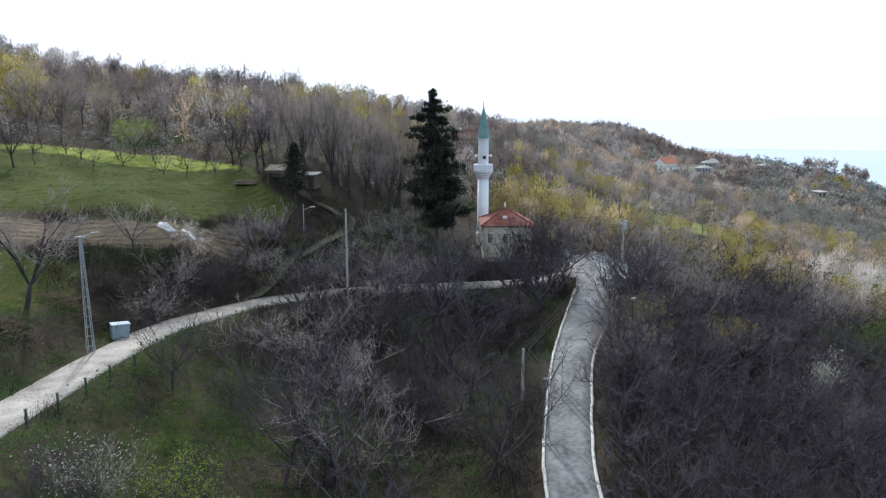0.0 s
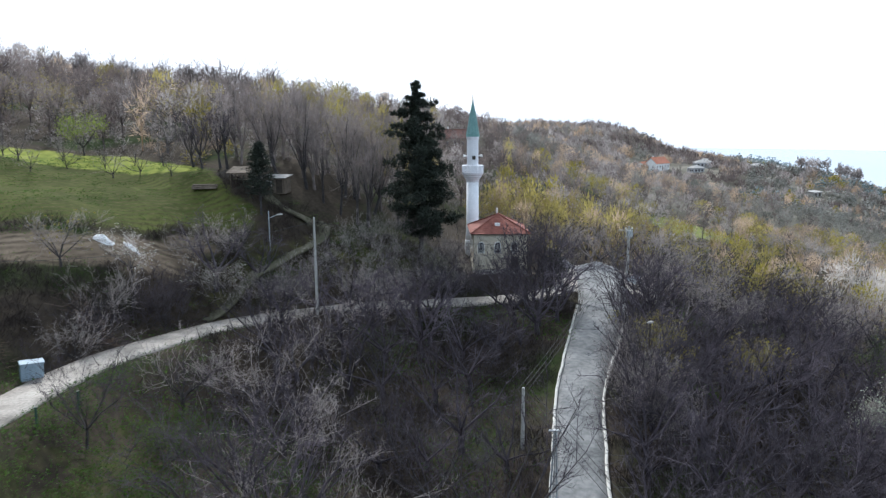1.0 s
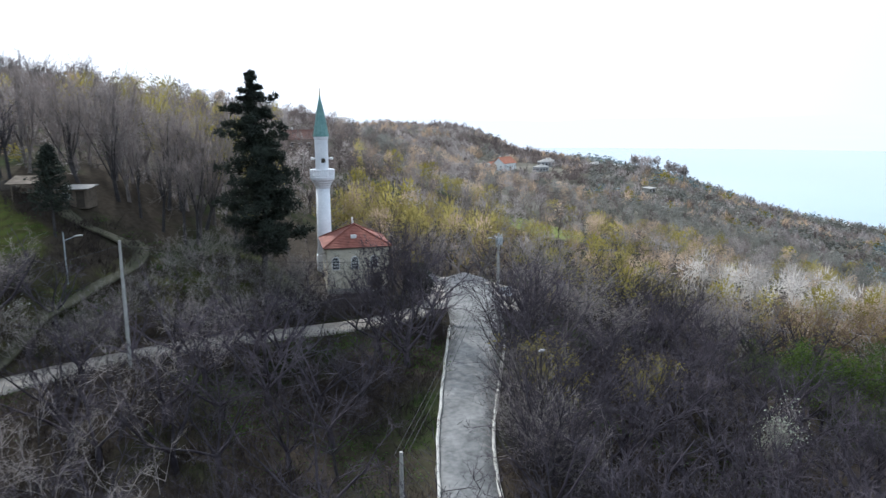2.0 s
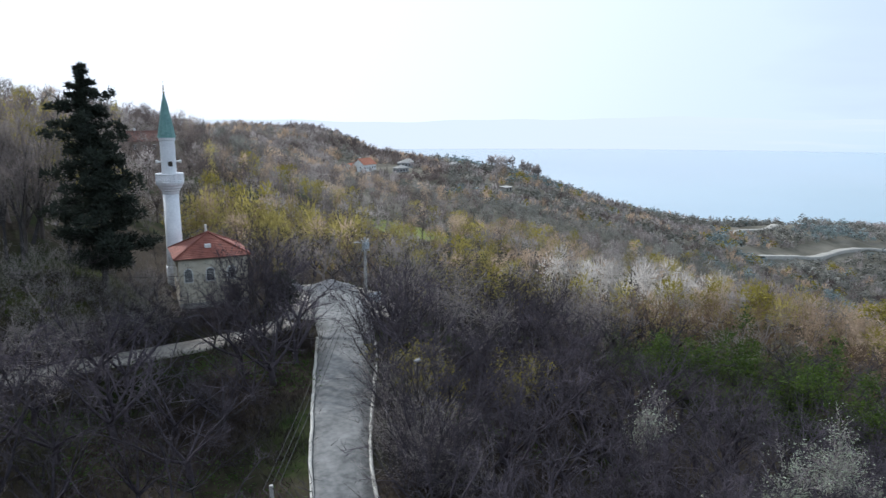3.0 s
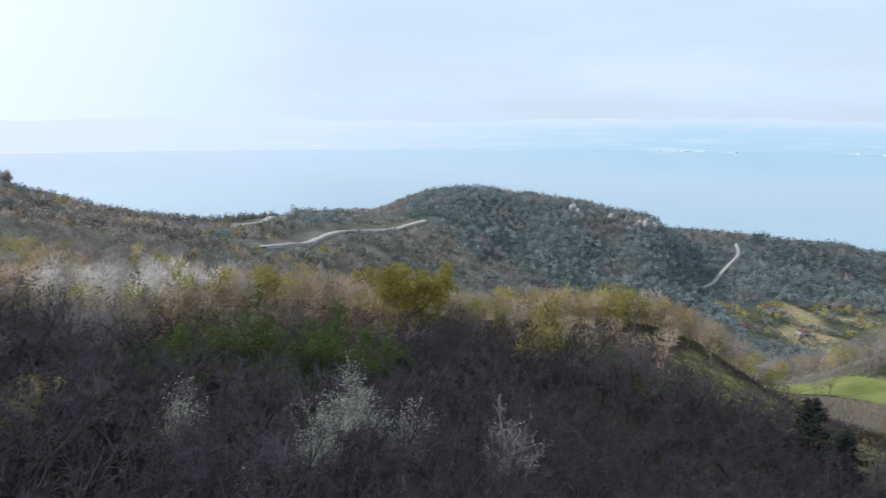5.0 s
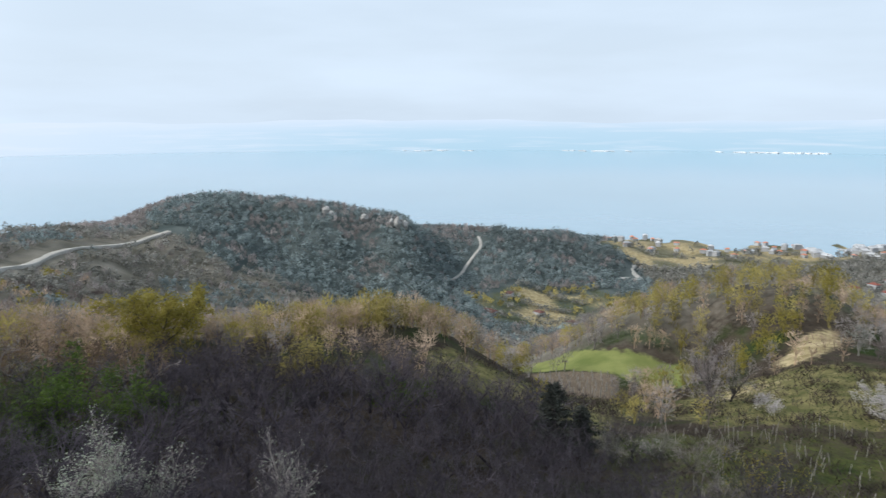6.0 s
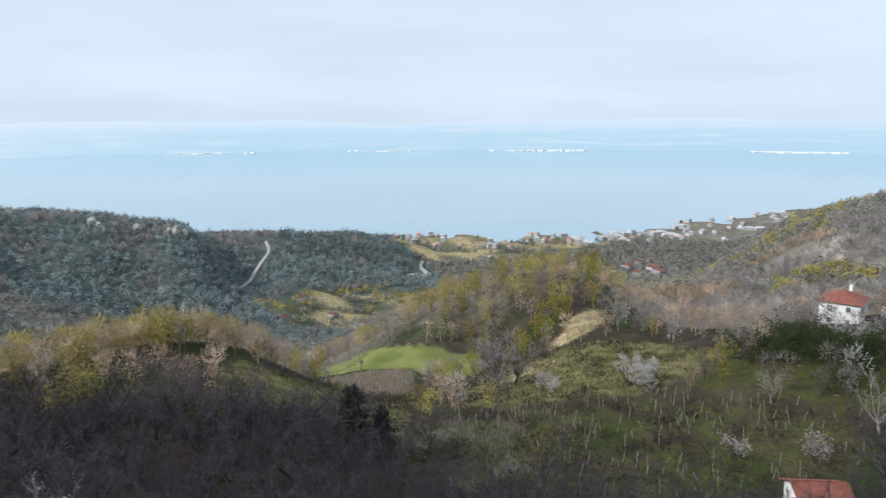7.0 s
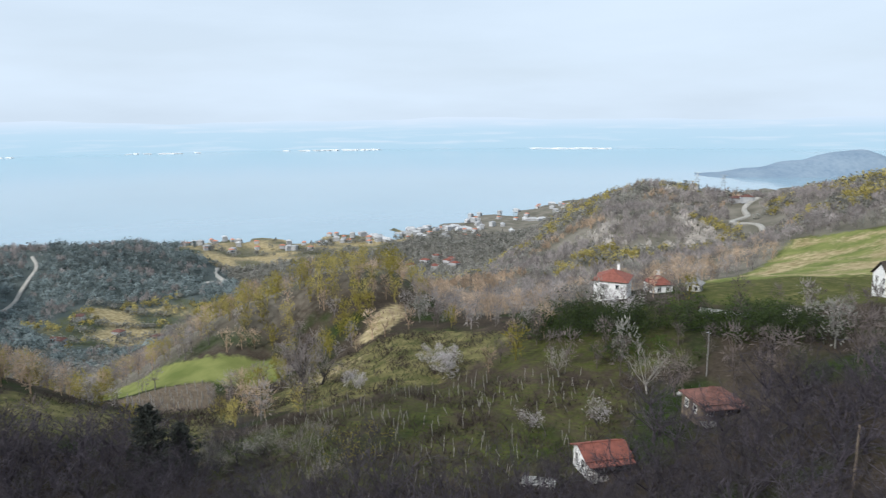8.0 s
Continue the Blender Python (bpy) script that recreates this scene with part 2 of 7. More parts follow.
MAT_CONCRETE = material("grey_concrete", (0.26, 0.25, 0.235), (0.42, 0.41, 0.385), 1.6, 0.9, 0.2)
MAT_CABLE = material("black_cable", (0.015, 0.015, 0.015), (0.04, 0.04, 0.04), 2.0, 0.7)
MAT_GRAVEL = material("grey_gravel", (0.105, 0.104, 0.108), (0.245, 0.24, 0.24), 0.9, 0.95, 0.8, 16)
MAT_ROCK = material("pale_limestone", (0.2, 0.195, 0.18), (0.42, 0.41, 0.385), 0.12, 0.95, 0.4)
MAT_SHEET = material("white_sheeting", (0.62, 0.63, 0.64), (0.84, 0.85, 0.86), 0.8, 0.6)
MAT_TIN = material("pale_tin_roof", (0.15, 0.145, 0.14), (0.30, 0.29, 0.28), 0.8, 0.75)
MAT_BLUE = material("blue_grey_paint", (0.17, 0.23, 0.28), (0.30, 0.37, 0.42), 1.2, 0.6)
MAT_GREEN_PAINT = material("dark_green_paint", (0.02, 0.05, 0.035), (0.05, 0.09, 0.06), 2.0, 0.6)
MAT_GOLD = material("dull_brass", (0.22, 0.17, 0.07), (0.40, 0.32, 0.16), 2.0, 0.4, metal=0.8)
MAT_BRAMBLE = material("brambles", (0.021, 0.016, 0.014), (0.058, 0.045, 0.038), 0.3, 0.95)
MAT_WEED = material("fresh_weeds", (0.028, 0.06, 0.01), (0.085, 0.15, 0.028), 0.3, 0.85)
let_light_through(MAT_WEED, 0.45)
MAT_DULL_WEED = material("dull_vineyard_weeds", (0.026, 0.036, 0.014), (0.07, 0.082, 0.034), 0.3, 0.9)
let_light_through(MAT_DULL_WEED, 0.35)
MAT_BRUSH = material("dry_brushwood", (0.085, 0.058, 0.042), (0.19, 0.135, 0.10), 0.5, 0.95, 0.4)
# woods on the headland, distance haze painted as a blue base colour
MAT_FAR_HILL = material("hazed_headland", (0.13, 0.19, 0.26), (0.21, 0.27, 0.33), 0.01, 1.0)


def water_material():
    # haze over the water is put into its pale base colour
    m = material("sea_water", (0.20, 0.31, 0.375), (0.23, 0.345, 0.415), 0.004, 0.1, spec=0.9)
    n, l = m.node_tree.nodes, m.node_tree.links
    w, co, b = n.new("ShaderNodeTexNoise"), n.new("ShaderNodeTexCoord"), n.new("ShaderNodeBump")
    w.inputs["Scale"].default_value, w.inputs["Detail"].default_value = 0.12, 5
    b.inputs["Strength"].default_value, b.inputs["Distance"].default_value = 0.06, 1.0
    l.new(co.outputs["Object"], w.inputs["Vector"])
    l.new(w.outputs["Fac"], b.inputs["Height"])
    l.new(b.outputs["Normal"], n["Principled BSDF"].inputs["Normal"])
    return m


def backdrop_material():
    """The far shore seen through miles of air, as painted glow: a pale blue haze that fades into the sky upwards."""
    m = bpy.data.materials.new("hazed_far_shore")
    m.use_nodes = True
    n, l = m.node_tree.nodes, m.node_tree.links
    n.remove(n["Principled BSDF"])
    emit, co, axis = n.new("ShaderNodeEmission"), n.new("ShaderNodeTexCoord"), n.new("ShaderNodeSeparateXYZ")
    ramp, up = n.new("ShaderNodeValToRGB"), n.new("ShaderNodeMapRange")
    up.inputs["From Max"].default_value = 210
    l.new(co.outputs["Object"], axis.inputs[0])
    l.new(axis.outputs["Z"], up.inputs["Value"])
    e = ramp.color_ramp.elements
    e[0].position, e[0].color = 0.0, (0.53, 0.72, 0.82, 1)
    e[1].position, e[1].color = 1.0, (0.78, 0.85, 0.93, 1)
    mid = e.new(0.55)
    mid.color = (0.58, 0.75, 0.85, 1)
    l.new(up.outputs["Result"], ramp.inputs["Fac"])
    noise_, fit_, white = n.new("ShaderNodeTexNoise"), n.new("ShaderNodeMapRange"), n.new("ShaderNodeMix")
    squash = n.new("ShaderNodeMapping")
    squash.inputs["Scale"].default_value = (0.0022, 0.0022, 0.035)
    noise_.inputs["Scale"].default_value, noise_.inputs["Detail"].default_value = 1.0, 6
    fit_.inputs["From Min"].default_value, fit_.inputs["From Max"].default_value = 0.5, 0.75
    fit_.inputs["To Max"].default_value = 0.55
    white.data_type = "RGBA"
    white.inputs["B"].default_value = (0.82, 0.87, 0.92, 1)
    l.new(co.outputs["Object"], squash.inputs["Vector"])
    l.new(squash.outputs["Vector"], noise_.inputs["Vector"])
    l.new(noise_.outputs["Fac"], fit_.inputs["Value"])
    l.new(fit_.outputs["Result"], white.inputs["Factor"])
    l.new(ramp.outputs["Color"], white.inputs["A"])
    # the painted haze is whiter towards the sun
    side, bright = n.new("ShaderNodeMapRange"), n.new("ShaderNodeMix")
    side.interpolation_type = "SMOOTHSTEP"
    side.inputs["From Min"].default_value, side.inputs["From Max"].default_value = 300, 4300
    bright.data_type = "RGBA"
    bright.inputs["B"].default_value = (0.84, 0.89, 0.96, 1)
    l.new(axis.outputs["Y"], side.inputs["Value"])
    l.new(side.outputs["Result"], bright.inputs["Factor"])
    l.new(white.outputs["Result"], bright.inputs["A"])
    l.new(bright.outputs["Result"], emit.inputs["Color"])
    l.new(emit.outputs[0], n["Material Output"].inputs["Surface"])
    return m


MAT_WATER, MAT_BACKDROP = water_material(), backdrop_material()
# ---- terrain ----
CAMERA_REST = (2.0, 28.0)

# Heights (x, y, z) by landform, set so the land fits the camera's view.
NEAR_ROAD = [(9.5, 40, 169.6), (10.7, 55, 171.2), (12.9, 66.8, 172.5), (14.2, 73, 173.3), (16.3, 80, 174.1), (19, 88, 174.7),
             (22, 97, 175.4), (24.2, 106, 175.8), (26.5, 118, 175.6)]
LEFT_ROAD = [(18, 106, 175.6), (10, 103, 175.3), (-6.6, 99.2, 175.6), (-14, 94.3, 176.2), (-21.7, 87.3, 176.9),
             (-26, 77.3, 178), (-28.4, 69.3, 178.7), (-29.6, 59.3, 179.2), (-29.6, 50.2, 179.8), (-29.4, 38, 180.6)]
TERRACE = [(-13, 90.5, 178.2), (-33.4, 84.2, 186), (-39, 76, 184.6), (-40.4, 112, 190.5), (-60, 126, 194.4),
           (-24, 108, 188.7), (-15, 109, 184), (3, 113, 177.8), (-1, 110, 180.5), (-58, 50, 187)]
RIDGE_LEFT = [(-140, 218, 214), (-78, 231, 203), (-30, 214, 198), (-11, 267, 195.5), (27, 354, 192), (-260, 80, 232), (-160, -80, 224),
              (-155, 257, 217), (-140, 266, 212.5), (-119, 264, 209.4), (-99, 267, 206.2), (-79, 269, 205.5), (-62, 268, 204), (-52, 275, 204),
              (26, 419, 190), (48, 437, 184.5), (75, 560, 178), (128, 790, 187.5), (163, 763, 180), (203, 712, 179), (212, 667, 170), (228, 598, 163), (259, 541, 159)]
GULLY = [(-6, 54, 171.5), (-12, 46, 172), (4, 71, 170.5), (0, 20, 168), (-60, 0, 182), (0, -60, 170)]
NEAR_WOOD = [(32, 72, 168.5), (43, 53, 166), (38, 99, 170.5), (52, 112, 168), (78, 56, 157), (83, 32, 152), (30, 25, 165)]
CREST = [(85, 127, 161), (110, 115, 161.5), (121, 108, 157.5), (120, 94, 159), (111, 82, 157.5), (131, 87, 155), (135, 72, 155), (146, 64, 154.3), (153, 53, 152.5), (170, 45, 145.5), (174, 38, 140), (185, 33, 131.5)]
BACK_SLOPE = [(20, 157, 175), (108, 316, 163), (151, 470, 162), (210, 393, 154), (273, 498, 157), (268, 363, 139),
              (385, 410, 119), (472, 392, 115), (560, 337, 99), (248, 237, 123)]
ROCK_HILL = [(688, 440, 91), (696, 416, 106), (705, 389, 114.5), (720, 346, 116), (724, 310, 116), (731, 276, 113.5), (732, 239, 108.5), (731, 202, 104), (730, 172, 98.5), (727, 147, 93.5),
             (722, 136, 86), (717, 127, 77.5), (711, 119, 68.5), (802, 440, 78), (835, 369, 80), (866, 279, 62), (887, 189, 44), (488, 413, 112), (578, 425, 101), (588, 392, 101), (347, 442, 129), (620, 397, 95), (640, 480, 90),
             (690, 104, 50), (770, 104, 42), (448, 255, 70), (515, 206, 59), (551, 153, 46), (583, 42, 33), (640, 250, 82), (650, 170, 70)]
FAR_HILL = [(953, 157, 47.5), (953, 114, 48), (945, 75, 48.5), (932, 37, 48.5), (926, -8, 46.5), (924, -44, 38.5), (925, -81, 31), (921, -110, 27), (1060, 60, 22), (904, -129, 13), (836, -132, 13), (800, 0, 37), (699, -14, 17),
            (921, -228, 14), (1170, -186, 5), (1137, -419, 1.5), (1330, -60, -16), (1260, -100, -9)]
VALE = [(92, -16, 149.5), (113, -15, 147.5), (103, -38, 150.5), (236, 17, 114), (217, 23, 119), (175, 6, 126.8), (191, -17, 125),
        (261, -9, 124.8), (250, -25, 135.5), (241, -44, 143), (231, -59, 147), (225, -68, 147.5), (221, -76, 141), (218, -84, 134), (214, -64, 142), (301, -11, 109), (295, -25, 118), (277, -30, 125), (279, -43, 128), (274, -54, 131), (265, -71, 134), (257, -82, 134), (259, -93, 127), (260, -101, 120), (225, -24, 120.5), (173, -44, 141.5), (202, -33, 127.5), (115, -31, 147.5), (41, -44, 160)]
HAMLET = [(124, -81, 156), (75, -35, 148.5), (70, -52, 154), (122, -140, 155), (153, -231, 152), (139, -138, 151.5)]
RIDGE_RIGHT = [(528, -417, 119.5), (514, -433, 128), (511, -451, 131.5), (500, -477, 130), (482, -480, 126.5), (420, -455, 130.5), (381, -435, 131.5), (326, -403, 139), (301, -396, 147), (269, -393, 156), (242, -386, 163),
               (577, -415, 103), (637, -372, 40), (690, -330, 30), (800, -420, 22), (377, -548, 118), (560, -560, 100), (377, -137, 94), (355, -202, 102), (287, -230, 121), (303, -354, 130), (40, -200, 175)]
RIM = [(1400, 650, -14), (1260, 120, -9), (1080, 420, -8), (1330, -230, -6), (900, 760, -8), (1600, -100, -14), (1100, -651, 10), (1238, -821, 5), (1209, -880, 10), (1180, -940, 14), (1337, -1069, 2), (1000, -700, 16), (914, -567, 15), (1420, -830, -10), (1560, -1040, -12), (500, 1200, -8), (100, 1400, 60), (-900, 700, 260),
       (-1000, -700, 260), (0, -1200, 150), (700, -1300, 40), (4800, 1500, -30), (3500, -3500, -30), (1500, 4700, -30),
       (-4800, 0, 300), (0, -4800, 120), (-2500, 4200, 200)]


def warp(x, y):
    dx, dy = x - CAMERA_REST[0], y - CAMERA_REST[1]
    r = np.hypot(dx, dy)
    k = np.log1p(r / 60) / np.maximum(r, 1e-6)
    return np.stack([dx * k, dy * k], -1)


def kernel(d):
    return d * d * np.log(np.maximum(d, 1e-9))


SPOTS = np.array(NEAR_ROAD + LEFT_ROAD + TERRACE + RIDGE_LEFT + GULLY + NEAR_WOOD + CREST + BACK_SLOPE + ROCK_HILL
                 + FAR_HILL + VALE + HAMLET + RIDGE_RIGHT + RIM, float)
KNOTS = warp(SPOTS[:, 0], SPOTS[:, 1])
_n = len(SPOTS)
_a = np.zeros((_n + 3, _n + 3))
_a[:_n, :_n] = kernel(np.linalg.norm(KNOTS[:, None] - KNOTS[None], axis=-1)) + 2e-4 * np.eye(_n)
_a[:_n, _n], _a[:_n, _n + 1:] = 1, KNOTS
_a[_n:, :_n] = _a[:_n, _n:].T
WEIGHTS = np.linalg.solve(_a, np.r_[SPOTS[:, 2], 0, 0, 0])


def smooth_line(points, step=1.0):
    """A polyline through the points, rounded (Catmull-Rom) and divided evenly."""
    p = np.array(points, float)
    p = np.vstack([2 * p[0] - p[1], p, 2 * p[-1] - p[-2]])
    out = []
    for i in range(1, len(p) - 2):
        n = max(2, int(np.linalg.norm(p[i + 1] - p[i]) / step))
        for s in np.linspace(0, 1, n, endpoint=False):
            out.append(0.5 * (2 * p[i] + (p[i + 1] - p[i - 1]) * s + (2 * p[i - 1] - 5 * p[i] + 4 * p[i + 1] - p[i + 2]) * s * s
                              + (3 * p[i] - p[i - 1] - 3 * p[i + 1] + p[i + 2]) * s ** 3))
    return np.array(out + [p[-2]])


LINE_NEAR = smooth_line([(-14, -70, 164.5), (-8, -40, 164.5), (-1, -14, 165.2), (4, 5, 166.5)] + NEAR_ROAD)
LINE_LEFT = smooth_line(LEFT_ROAD + [(-28, 20, 181.5), (-26, -5, 183), (-28, -40, 185)])
NEAR_HALF = np.interp(LINE_NEAR[:, 1], [40, 73, 80, 88, 97, 106], [2.0, 2.05, 2.3, 2.7, 3.0, 3.3])
ROADS = [(LINE_NEAR, 2.6), (LINE_LEFT, 2.2)]


def ripple(x, y, size, seed):
    """A cheap smooth noise of about -1 to 1."""
    rng = np.random.RandomState(seed)
    out = 0
    for _ in range(7):
        a, p, k = rng.uniform(0, 2 * np.pi), rng.uniform(0, 2 * np.pi), rng.uniform(0.6, 1.7) * 2 * np.pi / size
        out = out + np.sin((x * np.cos(a) + y * np.sin(a)) * k + p)
    return out / 3.2


def nearest(x, y, line):
    best, at = np.full(x.shape, 1e9), np.zeros(x.shape)
    for p in line:
        d = np.hypot(x - p[0], y - p[1])
        at, best = np.where(d < best, p[2], at), np.minimum(d, best)
    return best, at


def height(x, y, carve=True):
    x, y = np.atleast_1d(np.asarray(x, float)), np.atleast_1d(np.asarray(y, float))
    q = warp(x, y)
    z = WEIGHTS[_n] + q @ WEIGHTS[_n + 1:]
    for k in range(_n):
        z = z + WEIGHTS[k] * kernel(np.hypot(q[..., 0] - KNOTS[k, 0], q[..., 1] - KNOTS[k, 1]))
    r = np.hypot(x - CAMERA_REST[0], y - CAMERA_REST[1])
    z = z + 0.35 * ripple(x, y, 14, 1) + np.clip((r - 120) / 300, 0, 1) * (2.2 * ripple(x, y, 130, 2) + 1.2 * ripple(x, y, 45, 3))
    z = np.where(z < 4, 4 - (4 - z) * 5, z)
    if carve:
        for line, half in ROADS:
            d, at = nearest(x, y, line)
            s = np.clip((half + 4.5 - d) / 3.6, 0, 1)
            s = s * s * (3 - 2 * s)
            z = z * (1 - s) + (at - 0.14) * s
    return z
# ---- end terrain ----

# ---- building helpers ----
def raw(name, verts, tris, mat, smooth=False):
    """A mesh of triangles from arrays."""
    me = bpy.data.meshes.new(name)
    v, t = np.asarray(verts, np.float32), np.asarray(tris, np.int32)
    me.vertices.add(len(v))
    me.vertices.foreach_set("co", v.ravel())
    me.loops.add(t.size)
    me.loops.foreach_set("vertex_index", t.ravel())
    me.polygons.add(len(t))
    me.polygons.foreach_set("loop_start", np.arange(0, t.size, 3, dtype=np.int32))
    me.update(calc_edges=True)
    me.materials.append(mat)
    if smooth:
        me.polygons.foreach_set("use_smooth", np.ones(len(t), bool))
    return me


def part(name, bm, mat, parent=None, label="", smooth=False):
    """Links a bmesh as one mesh object under a thing or a part."""
    me = bpy.data.meshes.new(name)
    bmesh.ops.recalc_face_normals(bm, faces=bm.faces)
    bm.to_mesh(me)
    bm.free()
    me.materials.append(mat)
    if smooth:
        for p in me.polygons:
            p.use_smooth = True
    ob = new(name, me)
    ob.parent = parent
    return tagged(ob, label)


def thing(name, m, label, category, group=""):
    ob = new(name)
    ob.matrix_world = m
    ob.empty_display_size = 0.3
    return tagged(ob, label, category, group)


def add_box(bm, size, at=(0, 0, 0), turn=0.0, bevel=0.0):
    made = bmesh.ops.create_cube(bm, size=1)["verts"]
    bmesh.ops.scale(bm, vec=size, verts=made)
    if turn:
        bmesh.ops.rotate(bm, matrix=Matrix.Rotation(radians(turn), 3, "Z"), verts=made)
    bmesh.ops.translate(bm, vec=at, verts=made)
    if bevel:
        bmesh.ops.bevel(bm, geom=list({e for v in made for e in v.link_edges}), offset=bevel, segments=1, affect="EDGES")
    return bm


def box(size, at=(0, 0, 0), turn=0.0, bevel=0.0):
    return add_box(bmesh.new(), size, at, turn, bevel)


def add_rod(bm, a, b, ra, rb=None, sides=8):
    a, b = Vector(a), Vector(b)
    rb = ra if rb is None else rb
    made = bmesh.ops.create_cone(bm, cap_ends=True, segments=sides, radius1=ra, radius2=max(rb, 1e-4), depth=(b - a).length)["verts"]
    turn = (b - a).to_track_quat("Z", "Y").to_matrix()
    bmesh.ops.rotate(bm, matrix=turn, verts=made)
    bmesh.ops.translate(bm, vec=(a + b) / 2, verts=made)
    return bm


def rod(a, b, ra, rb=None, sides=8):
    return add_rod(bmesh.new(), a, b, ra, rb, sides)


def lathe(profile, sides=24, caps=True):
    """A turned solid from (radius, height) rows."""
    bm, rings = bmesh.new(), []
    for r, z in profile:
        rings.append([bm.verts.new((r * math.cos(2 * math.pi * k / sides), r * math.sin(2 * math.pi * k / sides), z)) for k in range(sides)])
    for a, b in zip(rings, rings[1:]):
        for k in range(sides):
            bm.faces.new((a[k], a[(k + 1) % sides], b[(k + 1) % sides], b[k]))
    if caps:
        bm.faces.new(rings[0][::-1])
        bm.faces.new(rings[-1])
    return bm


def ground_at(x, y):
    return float(height(x, y)[0])


def inside(x, y, poly):
    hit = np.zeros(np.shape(x), bool)
    for (ax, ay), (bx, by) in zip(poly, poly[1:] + poly[:1]):
        cross = ((ay > y) != (by > y)) & (x < (bx - ax) * (y - ay) / (by - ay + 1e-12) + ax)
        hit ^= cross
    return hit


def soft_inside(x, y, poly, edge=1.5):
    d = np.full(np.shape(x), 1e9)
    for (ax, ay), (bx, by) in zip(poly, poly[1:] + poly[:1]):
        ux, uy = bx - ax, by - ay
        s = np.clip(((x - ax) * ux + (y - ay) * uy) / (ux * ux + uy * uy), 0, 1)
        d = np.minimum(d, np.hypot(x - ax - s * ux, y - ay - s * uy))
    return np.clip(0.5 + np.where(inside(x, y, poly), d, -d) / (2 * edge), 0, 1)


# ---- the land ----
MEADOW = [(-65, 114), (-54, 123), (-42.5, 124.5), (-31.5, 116), (-26, 107.5), (-21.5, 106), (-23, 102), (-29.7, 99.6), (-36, 88.6), (-43, 86), (-51, 82.4), (-70, 73), (-90, 84), (-75, 112)]
RAPE = [(-72, 113), (-66, 123), (-46, 126), (-33, 118), (-34, 114), (-44, 116)]
PLOUGHED = [(-62, 73), (-50.4, 80), (-42.8, 83.6), (-35.7, 86), (-29.8, 96.5), (-25, 100.4), (-25.6, 96.7), (-30.5, 83.8), (-37.7, 79.6), (-44, 77), (-50, 71), (-60, 64)]
LOW_GRASS = [(-45, 74), (-39, 75), (-36, 68), (-40, 60), (-60, 48), (-70, 60)]
MOSQUE_GREEN = [(-12, 104), (0, 108), (4, 113), (0, 118), (-8, 114)]
ROAD_BANK = [(-30, 90), (-22, 104), (-8, 114), (2, 116), (4, 108), (-8, 102), (-16, 97), (-25, 86)]
GARDEN = [(118, -36), (128, -58), (140, -80), (112, -88), (84, -66), (86, -56)]
VERGE = [(-27, 34), (-26.5, 58), (-22, 70), (-18, 62), (-16, 50), (-17, 34)]
OPEN_SLOPE = [(115, 41), (124, 45), (139, 44.5), (143, 38), (148, 31), (160, 25), (178, 24), (186, 8), (172, -4), (150, 0), (140, 8), (120, 13), (110, 14), (119, 20), (122, 30)]
VINEYARD = [(124, -8), (119, -36), (86, -58), (70, -34), (72, -18), (80, 4), (86, 16), (104, 20), (124, 14)]
FIELD = [(226, 24), (264, 32), (252, 10), (232, -1), (224, -27), (212, -25), (196, -18), (210, -4)]
STAKED_PLOT = [(217, 22.5), (210.5, -4), (182, 2), (180, 15), (178, 23)]
SAND = [(181, -38), (196, -50), (206, -62), (198, -61), (188, -56), (172, -43), (174, -37)]
SLOPE_GRASS = [(118, -36), (126, -8), (150, -2), (172, -12), (190, -24), (172, -34), (158, -52), (128, -58)]
FIELD_RIGHT = [(150, -128), (200, -250), (110, -270), (40, -180), (78, -118), (106, -92), (128, -110)]
FIELD_DRY = [(150, -129), (200, -250), (130, -262), (80, -190), (110, -148)]
BANK = [(120, 48), (128, 51.5), (138, 49), (138, 44.4), (124, 44.8)]
YARD = [(17, 108), (22, 124), (34, 124), (33, 108), (27, 103)]
PLATEAU = [(890, -150), (1000, -60), (1180, -100), (1240, -300), (1230, -460), (1090, -540), (900, -340)]
VALLEY_FLOOR = [(560, 40), (640, 74), (720, 34), (745, -60), (690, -120), (600, -70)]
BACK_MEADOW = [(62, 225), (80, 245), (98, 236), (90, 215), (70, 210)]


